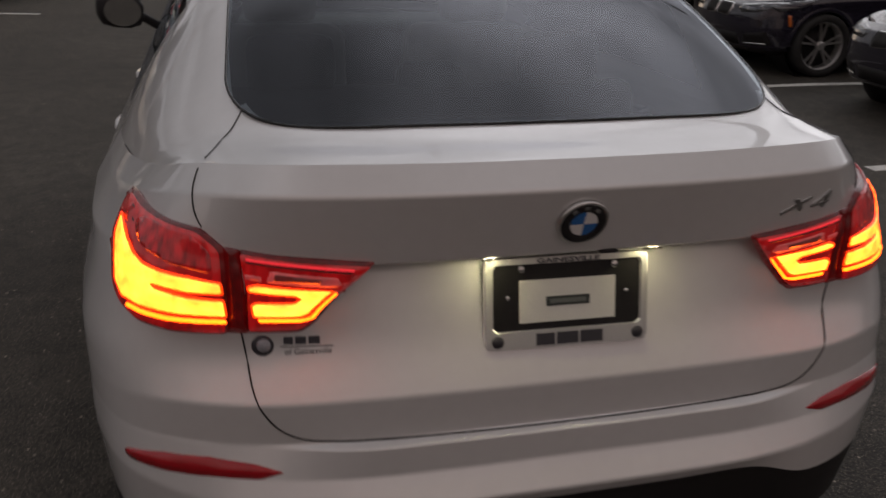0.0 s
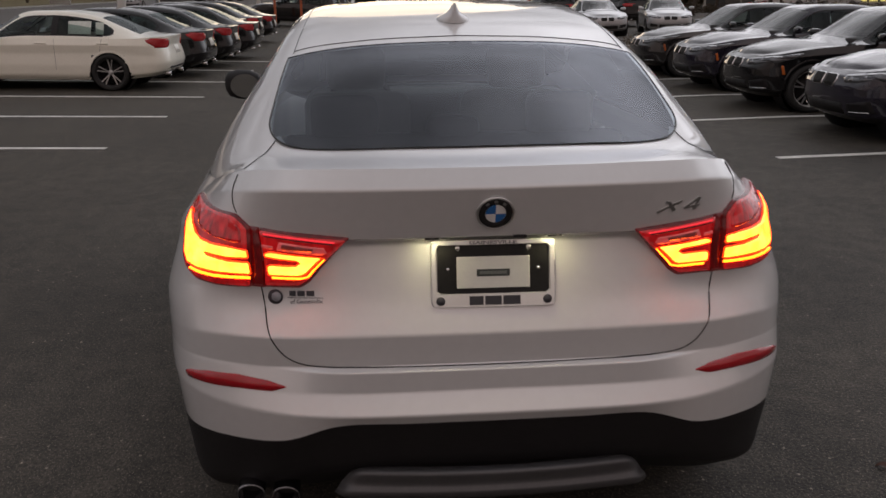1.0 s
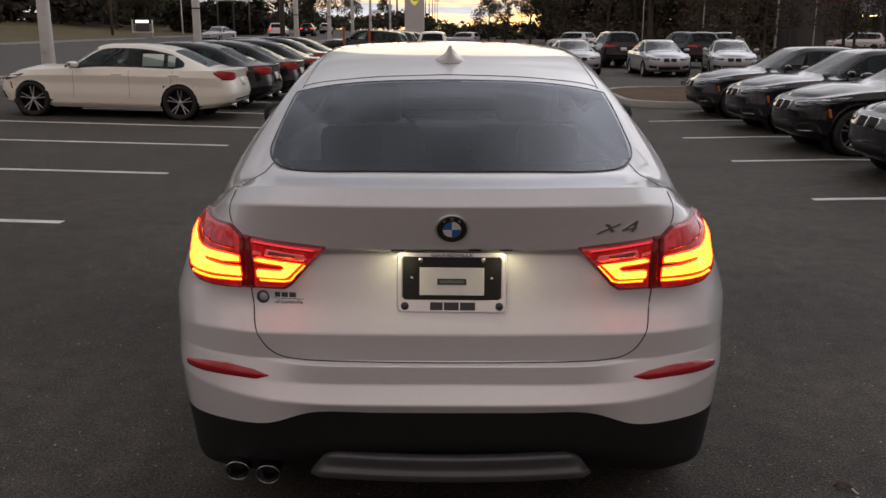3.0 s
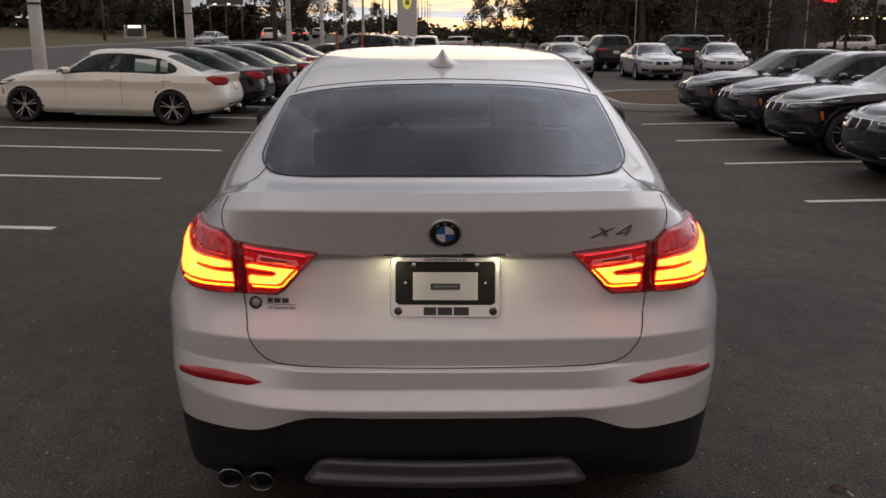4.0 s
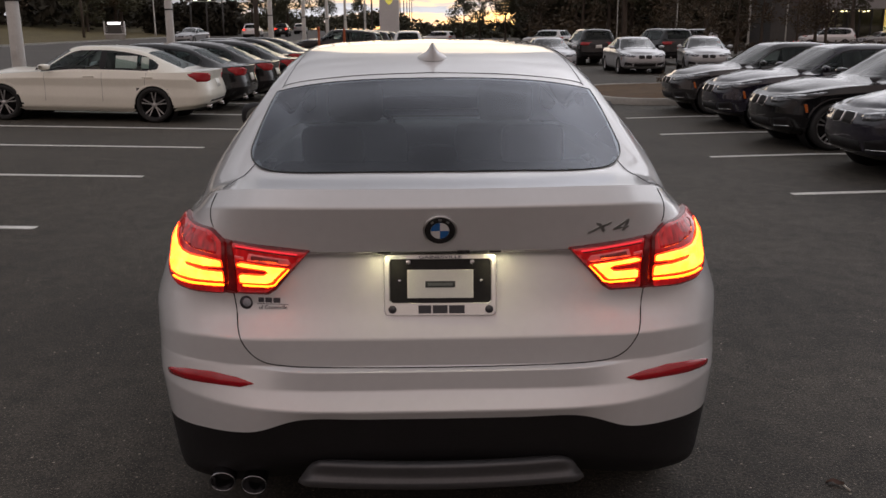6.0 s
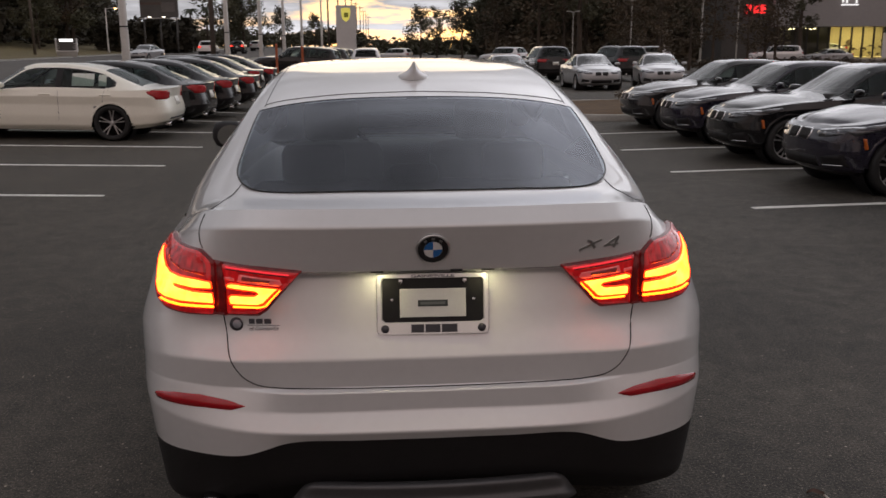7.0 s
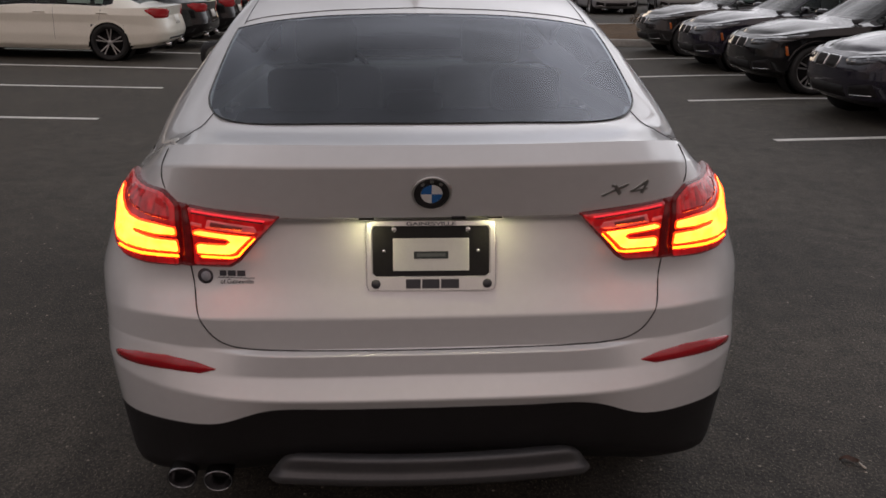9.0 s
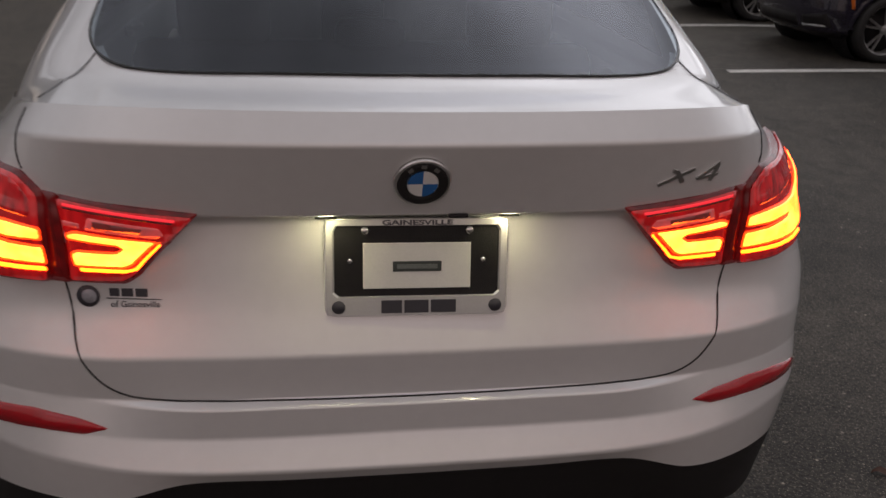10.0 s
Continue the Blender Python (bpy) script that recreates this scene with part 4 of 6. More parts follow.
words.body, words.size, words.align_x, words.align_y, words.extrude = "of Gainesville", .0155, "CENTER", "CENTER", .0003
words.materials.append(STICKER)
words_ob = new("dealer_town", words)
words_ob.parent = sticker
words_ob.matrix_basis = Matrix.Translation(at) @ turn

# number plate: chrome frame round a black holder with a white card
plate_tilt = math.degrees(math.atan2(.032, .160))
plate_m = Matrix.Translation((0, .050, .941)) @ pose(0, 0, 0, 90 - plate_tilt, 0, 0)
plate = thing("plate_frame", "chrome plate frame round a black holder with white card", "plate frame", plate_m)


def ring_plate(outer, inner, z0, z1, r_out, r_in):
    bm = bmesh.new()
    o, i_ = rounded(outer, r_out), rounded(inner, r_in)
    n = 96

    def walk_round(poly):
        p = np.array(poly + poly[:1])
        s = np.r_[0, np.cumsum(np.linalg.norm(np.diff(p, axis=0), axis=1))]
        ang = np.unwrap(np.arctan2(p[:, 1], p[:, 0]))
        want = np.linspace(0, 2 * np.pi, n, endpoint=False)
        out = []
        for w in want:
            d = np.array([np.cos(w), np.sin(w)])
            best = None
            for a, b in zip(p, p[1:]):
                m_ = np.array([[d[0], a[0] - b[0]], [d[1], a[1] - b[1]]])
                det = np.linalg.det(m_)
                if abs(det) < 1e-12:
                    continue
                t, u = np.linalg.solve(m_, a)
                if t > 0 and -1e-6 <= u <= 1 + 1e-6:
                    best = d * t
            out.append(best if best is not None else p[0])
        return out

    a, b = walk_round(o), walk_round(i_)
    rings_ = [[bm.verts.new((*(p * k), z0 + (z1 - z0) * h)) for p in line] for line, k, h in ((a, 1, 0), (a, .998, .45), (a, .985, .9), (a, .975, 1), (b, 1.030, 1), (b, 1.012, .8), (b, 1, .3), (b, 1, 0))]
    for k in range(n):
        q = (k + 1) % n
        for x_, y_ in zip(rings_, rings_[1:]):
            bm.faces.new((x_[k], x_[q], y_[q], y_[k]))
    bmesh.ops.recalc_face_normals(bm, faces=bm.faces)
    return bm


def rect(w, h, cx=0.0, cy=0.0):
    return [(cx - w / 2, cy - h / 2), (cx + w / 2, cy - h / 2), (cx + w / 2, cy + h / 2), (cx - w / 2, cy + h / 2)]


PLATE_WHITE = material("card_white", (0.80, 0.80, 0.75), 0.5, vary=0.05, scale=30)
part("chrome_frame", ring_plate(rect(.318, .173, 0, -.005), rect(.282, .122, 0, .006), 0, .011, .012, .004), PLATE_CHROME, plate, smooth=False)
bm = box(bmesh.new(), (.306, .155, .006), Matrix.Translation((0, 0, .003)), .002)
part("plate_holder", bm, BLACK_PLASTIC, plate, "black plastic plate holder", smooth=False)
bm = box(bmesh.new(), (.186, .080, .003), Matrix.Translation((0, -.002, .0075)), .001)
part("card", bm, PLATE_WHITE, plate, "white card", smooth=False)
bm = box(bmesh.new(), (.084, .018, .0015), Matrix.Translation((0, -.003, .0097)), .0005)
card_bar = part("card_bar", bm, material("card_print", (0.05, 0.06, 0.055), 0.5, vary=0.2, scale=100), plate, smooth=False)
bm = box(bmesh.new(), (.070, .008, .0012), Matrix.Translation((0, -.003, .0107)), .0004)
part("print_bar", bm, material("card_print_grey", (0.16, 0.18, 0.17), 0.5, vary=0.3, scale=150), card_bar, smooth=False)
for x, w in ((-.044, .036), (-.001, .042), (.046, .044)):
    bm = box(bmesh.new(), (w, .023, .002), Matrix.Translation((x, -.0735, .0115)), .0007)
    part("letter_bar", bm, STICKER, plate, smooth=False)
for x in (-.135, .137):
    part("frame_disc", lathe([(0, .0105), (.0115, .0105), (.0115, .0122), (0, .0122)], 24, Matrix.Translation((x, -.0735, 0))), STICKER, plate)
for x in (-.090, .090):
    part("screw", lathe([(0, .008), (.0070, .008), (.0066, .0125), (.0035, .0140), (0, .0140)], 20, Matrix.Translation((x, .060, 0))), CHROME, plate)
for x in (-.115, .115):
    part("screw", lathe([(0, .006), (.005, .006), (.004, .009), (0, .009)], 14, Matrix.Translation((x, .007, 0))), CHROME, plate)
town = bpy.data.curves.new("town_name", "FONT")
town.body, town.size, town.align_x, town.align_y, town.extrude = "GAINESVILLE", .0145, "CENTER", "CENTER", .0006
town.offset = .0005
town.materials.append(STICKER)
town_ob = new("town_name", town)
town_ob.parent = plate
town_ob.matrix_basis = Matrix.Translation((0, .0735, .0116)) @ Matrix.Diagonal((1.46, .80, 1, 1))

# plate lamps and the grip under the overhang
for s in (1, -1):
    under_ = tail_tree.ray_cast(Vector((s * .154, .039, .99)), Vector((0, 0, 1)))[0]
    m = Matrix.Translation((s * .154, .039, under_.z + .0022)) @ pose(0, 0, 0, -20, 0, 0)
    lamp = part("plate_lamp", box(bmesh.new(), (.024, .013, .006), m, .0015), glowing("plate_lamp_glass", (1.0, 0.95, 0.52), 90.0), suv, "lit plate lamp", smooth=False)
    # an added strip in front hides the bright face of the plate lamp
    part("lamp_mask", box(bmesh.new(), (.036, .0025, .004), Matrix.Translation((s * .154, .0290, under_.z + .0012)), .0008), BLACK_PLASTIC, lamp, "dark strip hiding the lamp face", smooth=False)
part("grip", box(bmesh.new(), (.034, .016, .006), Matrix.Translation((.066, .030, 1.037)), .002), BLACK_PLASTIC, suv, smooth=False)

# skid plate
def skid_surface():
    rows_ = []
    for z, depth, half in ((.424, .050, .366), (.433, .022, .372), (.435, .010, .378), (.431, .002, .385), (.423, .002, .391), (.408, .010, .398), (.395, .014, .404), (.384, .014, .410), (.378, .006, .415), (.372, .006, .419), (.352, .014, .425), (.340, .040, .424)):
        line = []
        for u in np.linspace(-1, 1, 61):
            end = max(0, (abs(u) - .90) / .10) ** 2
            line.append((u * half, -.062 + depth + .045 * u * u + .035 * end, z - .006 * u * u - .022 * end * max(0, (z - .33) / .1)))
        rows_.append(line)
    return rows_


part("skid_plate", sheet(skid_surface(), mirror=False), TRIM_GREY, suv, "grey metallic skid plate")
# exhaust tips
for x, z in ((-.648, .330), (-.556, .318)):
    m = Matrix.Translation((x, .040, z + .012)) @ pose(0, 0, 0, 97, 0, 0) @ Matrix.Diagonal((.94, .80, 1, 1))
    pipe = part("exhaust_tip", lathe([(.036, -.10), (.040, -.01), (.0415, .0), (.039, .004), (.0365, .0), (.035, -.12), (0, -.12)], 32, m), DARK_CHROME, suv, "chrome exhaust tip")
    part("bore", lathe([(0, -.05), (.0355, -.05), (.0345, -.119), (0, -.119)], 24, m), GAP, pipe)

# shark fin aerial
fin = []
for k, (y, z, w) in enumerate(((1.075, 0, .060), (1.072, .008, .058), (1.070, .018, .046), (1.066, .030, .026), (1.062, .045, .014), (1.058, .058, .009), (1.056, .066, .004))):
    line = []
    for a in np.linspace(0, 2 * math.pi, 25):
        long = .17 * (1 - z / .075) + .012
        yy = y + z * .10 + long * .5 + math.sin(a) * long * .5
        line.append((w * math.cos(a), yy, 1.522 + (yy - 1.06) * .09 + z))
    fin.append(line)
part("aerial_fin", sheet(fin, mirror=False), WHITE_PAINT, suv, "white shark fin aerial")

# wheels, mirrors, dark underside
def road_wheel(parent, x, y, radius, width, rim_mat, spokes, twin=True, ground=0.0):
    side = 1 if x > 0 else -1
    m = Matrix.Translation((x, y, radius + ground)) @ pose(0, 0, 0, 0, 90 * side, 0)
    r, w = radius, width / 2
    wheel = part("wheel", lathe([(r * .70, -w * .6), (r * .75, -w * .6), (r * .77, w * .72), (r * .75, w * .74), (r * .72, w * .64), (r * .70, -w * .2)], 40, m), rim_mat, parent)
    part("brake_disc", lathe([(0, -w * .6), (r * .70, -w * .6), (r * .70, -w * .2), (r * .45, -w * .2), (r * .44, -w * .05), (0, -w * .05)], 32, m), BLACK_PLASTIC, wheel)
    part("tyre", lathe([(r * .75, -w), (r * .90, -w), (r * .985, -w * .86), (r, -w * .6), (r, w * .6), (r * .985, w * .86), (r * .93, w), (r * .84, w * 1.02), (r * .77, w * .86), (r * .75, w * .6)], 40, m), RUBBER, wheel)
    for k in range(spokes):
        for lean in ((-.17, .17) if twin else (0,)):
            a = 2 * math.pi * k / spokes
            bm = bmesh.new()
            p0 = Vector((math.cos(a + lean * .4) * r * .10, math.sin(a + lean * .4) * r * .10, w * .52))
            p1 = Vector((math.cos(a + lean) * r * .73, math.sin(a + lean) * r * .73, w * .66))
            way = (p1 - p0).normalized()
            nn = Vector((-way.y, way.x, 0)).normalized()
            up = Vector((0, 0, 1))
            vs = []
            for p, ww in ((p0, r * .034), (p1, r * .036)):
                vs.append([bm.verts.new(p + nn * ww - up * .02), bm.verts.new(p + nn * ww * .7), bm.verts.new(p - nn * ww * .7), bm.verts.new(p - nn * ww - up * .02)])
            for i in range(3):
                bm.faces.new((vs[0][i], vs[0][i + 1], vs[1][i + 1], vs[1][i]))
            bmesh.ops.transform(bm, matrix=m, verts=bm.verts)
            bmesh.ops.recalc_face_normals(bm, faces=bm.faces)
            part("spoke", bm, ALLOY, wheel, smooth=False)
    part("hub_cap", lathe([(r * .15, w * .3), (r * .14, w * .6), (r * .09, w * .66), (0, w * .66)], 20, m), ALLOY, wheel)
    return wheel


for y in (.97, 3.78):
    for x in (-.80, .80):
        road_wheel(suv, x, y, .35, .245, DARK_ALLOY, 5)
bm = box(bmesh.new(), (1.50, 4.0, .10), Matrix.Translation((0, 2.45, .33)), .04)
part("underbody", bm, BLACK_PLASTIC, suv, smooth=False)
for s in (1, -1):
    for y in (.97, 3.78):
        part("wheel_well", lathe([(.385, -.30), (.385, .10), (.0, .10)], 32, Matrix.Translation((s * .58, y, .35)) @ pose(0, 0, 0, 0, -90 * s, 0)), BLACK_PLASTIC, suv)
    rows_ = []
    for k, (dx, sc) in enumerate(((0, .35), (.015, .8), (.06, 1.0), (.13, 1.0), (.18, .85), (.20, .45))):
        rows_.append([(s * (.925 + dx * 1.04), 3.02 + .065 * sc * math.sin(a) + .3 * dx, 1.145 + .082 * sc * math.copysign(abs(math.cos(a)) ** .6, math.cos(a)) + .03 * dx) for a in np.linspace(0, 2 * math.pi, 21)])
    door_mirror = part("door_mirror", sheet(rows_, mirror=False, flip=s < 0), BLACK_PLASTIC, suv, "black door mirror")
    part("mirror_arm", tube([(s * .86, 3.05, 1.07), (s * .92, 3.04, 1.11), (s * .98, 3.03, 1.14)], .02), BLACK_PLASTIC, door_mirror)
    bm = bmesh.new()
    glass = [bm.verts.new((s * (1.01 + .080 * math.cos(a)), 2.962, 1.148 + .066 * math.sin(a))) for a in np.linspace(0, 2 * math.pi, 20, endpoint=False)]
    bm.faces.new(glass)
    part("mirror_glass", bm, material("mirror_silver", (.6, .62, .62), .03, 1.0, vary=0), door_mirror, smooth=False)
    for y, z in ((1.66, .930), (2.55, .935)):
        grip_ = [(s * .872, y - .11, z), (s * .912, y - .09, z + .003), (s * .926, y - .03, z + .004), (s * .926, y + .05, z + .002), (s * .910, y + .10, z), (s * .872, y + .12, z)]
        part("door_handle", tube(spline(grip_, 16), [.010, .013] + [.016] * 12 + [.013, .010], 10), WHITE_PAINT, suv)

# cabin seen through the tinted window
part("parcel_shelf", box(bmesh.new(), (1.16, .62, .02), Matrix.Translation((0, .62, 1.06)) @ pose(0, 0, 0, 2, 0, 0), .005), CABIN, suv, smooth=False)
part("cabin_floor", box(bmesh.new(), (1.5, 2.9, .05), Matrix.Translation((0, 2.2, .50)), .01), CABIN, suv, smooth=False)
part("dashboard", box(bmesh.new(), (1.40, .55, .35), Matrix.Translation((0, 3.35, .90)), .06), CABIN, suv)
for x in (-.40, 0, .40):
    part("rear_headrest", box(bmesh.new(), (.25 if x else .20, .10, .16 if x else .10), Matrix.Translation((x, 1.20, 1.19 if x else 1.14)), .035), CABIN, suv)
part("rear_bench_back", box(bmesh.new(), (1.30, .16, .60), Matrix.Translation((0, 1.16, .83)) @ pose(0, 0, 0, -12, 0, 0), .05), CABIN, suv)
for x in (-.37, .37):
    part("front_seat_back", box(bmesh.new(), (.50, .16, .66), Matrix.Translation((x, 2.12, .86)) @ pose(0, 0, 0, -10, 0, 0), .06), CABIN_LIGHT, suv)
    part("front_headrest", box(bmesh.new(), (.27, .11, .19), Matrix.Translation((x, 2.05, 1.30)), .04), CABIN_LIGHT, suv)
part("steering_wheel", tube([(-.37 + .18 * math.cos(a), 2.98 + .05 * math.sin(a), 1.02 + .17 * math.sin(a)) for a in np.linspace(0, 2 * math.pi, 32, endpoint=False)], .016, 8, True), CABIN, suv)

suv.matrix_world = pose(0, 0, 0, 0, 0, 1.35)
sticker.matrix_world = suv.matrix_world @ Matrix.Translation((0, -.0005, 0))

# ---- the parked cars ----
SEDAN = dict(
    rows=[  # tail y, nose y, half width, and heights at tail, side and nose
        (.20, 4.40, .80, .27, .19, .20), (.04, 4.57, .876, .36, .27, .27), (-.01, 4.63, .893, .50, .44, .46),
        (.005, 4.625, .884, .60, .66, .60), (.070, 4.575, .906, .80, .80, .700), (.045, 4.49, .862, .955, .915, .752)],
    cross=[[(0, .11, .968), (.30, .115, .967), (.52, .125, .963), (.72, .15, .955), .17], [(0, .50, 1.0), (.30, .50, .997), (.54, .49, .985), (.70, .48, .965), .50],
           [(0, .80, 1.12), (.30, .80, 1.11), (.53, .80, 1.09), (.635, .80, 1.055), .82], [(0, 1.27, 1.31), (.30, 1.27, 1.30), (.51, 1.26, 1.275), (.59, 1.25, 1.23), 1.20],
           [(0, 1.75, 1.385), (.30, 1.75, 1.378), (.50, 1.75, 1.36), (.58, 1.75, 1.315), 1.75], [(0, 2.2, 1.395), (.30, 2.2, 1.388), (.50, 2.2, 1.37), (.582, 2.2, 1.325), 2.2],
           [(0, 2.64, 1.355), (.30, 2.63, 1.35), (.50, 2.60, 1.33), (.582, 2.56, 1.285), 2.60], [(0, 3.42, .985), (.30, 3.39, .977), (.58, 3.30, .948), (.72, 3.18, .928), 3.15],
           [(0, 3.9, .948), (.30, 3.89, .942), (.55, 3.85, .914), (.74, 3.8, .872), 3.78], [(0, 4.20, .885), (.26, 4.18, .882), (.47, 4.15, .862), (.67, 4.09, .825), 4.06],
           [(0, 4.40, .826), (.22, 4.39, .822), (.40, 4.35, .806), (.58, 4.28, .786), 4.25]],
    wheels=(1.04, 3.85), radius=.325, track=.79, side=(.98, 3.06), pillar=(1.93, 2.03), cut=((3.5, 7.8), (5.38, 5.62), (2.1, 3.9), (7.1, 7.92)), screen=(2.72, 3.36), mirror=(2.98, .99),
    head=[(.36, .672), (.38, .712), (.60, .742), (.76, .760), (.83, .756), (.79, .700), (.60, .640), (.42, .630)],
    head_side=[(4.44, .722), (4.25, .765), (4.00, .800), (3.98, .786), (4.15, .715), (4.36, .662)], kidney=(.140, .640, .24, .135), intake=(.30, .41),
    tail=[(.40, .840), (.42, .888), (.62, .926), (.82, .932), (.82, .762), (.60, .758), (.42, .783)], tail_side=[(.08, .768), (.08, .925), (.20, .930), (.40, .905), (.37, .862), (.24, .785)])
SUV = dict(
    rows=[(.22, 4.62, .82, .34, .28, .28), (.05, 4.82, .90, .44, .38, .36), (.0, 4.88, .93, .62, .56, .56), (.03, 4.87, .94, .80, .78, .74), (.05, 4.80, .94, 1.0, .95, .88), (.12, 4.68, .895, 1.18, 1.10, .97)],
    cross=[[(0, .13, 1.20), (.30, .135, 1.20), (.55, .15, 1.20), (.74, .17, 1.19), .19], [(0, .28, 1.45), (.30, .285, 1.45), (.54, .30, 1.43), (.69, .33, 1.40), .36],
           [(0, .42, 1.66), (.30, .425, 1.655), (.54, .44, 1.63), (.655, .47, 1.58), .50], [(0, .9, 1.715), (.30, .9, 1.712), (.54, .9, 1.69), (.64, .9, 1.64), .9],
           [(0, 1.8, 1.74), (.30, 1.8, 1.735), (.54, 1.8, 1.715), (.64, 1.8, 1.66), 1.8], [(0, 2.6, 1.71), (.30, 2.6, 1.705), (.54, 2.57, 1.68), (.635, 2.55, 1.63), 2.6],
           [(0, 2.9, 1.64), (.30, 2.89, 1.635), (.54, 2.84, 1.61), (.63, 2.8, 1.56), 2.85], [(0, 3.55, 1.18), (.30, 3.52, 1.18), (.6, 3.42, 1.165), (.75, 3.3, 1.15), 3.3],
           [(0, 4.1, 1.12), (.30, 4.09, 1.125), (.57, 4.05, 1.11), (.76, 4.0, 1.09), 3.98], [(0, 4.5, 1.06), (.27, 4.48, 1.055), (.49, 4.44, 1.04), (.69, 4.36, 1.02), 4.32],
           [(0, 4.60, 1.03), (.23, 4.59, 1.03), (.40, 4.56, 1.02), (.56, 4.50, 1.005), 4.46]],
    wheels=(1.02, 3.95), radius=.37, track=.81, side=(.62, 3.18), pillar=(2.02, 2.12), cut=((3.3, 7.8), (5.25, 5.42), (1.1, 2.75), (7.1, 7.92)), screen=(2.95, 3.48), mirror=(3.15, 1.18),
    head=[(.42, .82), (.45, .87), (.62, .885), (.78, .895), (.84, .88), (.80, .84), (.64, .80), (.48, .795)],
    head_side=[(4.62, .84), (4.45, .885), (4.3, .90), (4.28, .885), (4.42, .84), (4.58, .815)], kidney=(.14, .80, .22, .16), intake=(.40, .52),
    tail=[(.45, 1.02), (.47, 1.08), (.66, 1.10), (.84, 1.10), (.84, .96), (.64, .955), (.47, .97)], tail_side=[(.09, .98), (.09, 1.10), (.22, 1.10), (.34, 1.06), (.30, 1.03), (.2, .99)])


def car_rows(spec):
    out = []
    for yt, yn, w, zt, zs, zn in spec["rows"]:
        mid = (yt + yn) / 2
        pts = [(0, yt, zt), (.45 * w, yt + .012, zt), (.74 * w, yt + .06, zt), (.90 * w, yt + .17, zt + .25 * (zs - zt)), (.97 * w, yt + .42, zt + .6 * (zs - zt)), (w, yt + .95, zs), (w, mid, zs),
               (w, yn - 1.0, zs + .20 * (zn - zs)), (.975 * w, yn - .55, zs + .47 * (zn - zs)), (.90 * w, yn - .27, zs + .76 * (zn - zs)), (.72 * w, yn - .10, zn), (.42 * w, yn - .025, zn), (0, yn, zn)]
        out.append(spline(pts, 110))
    return out


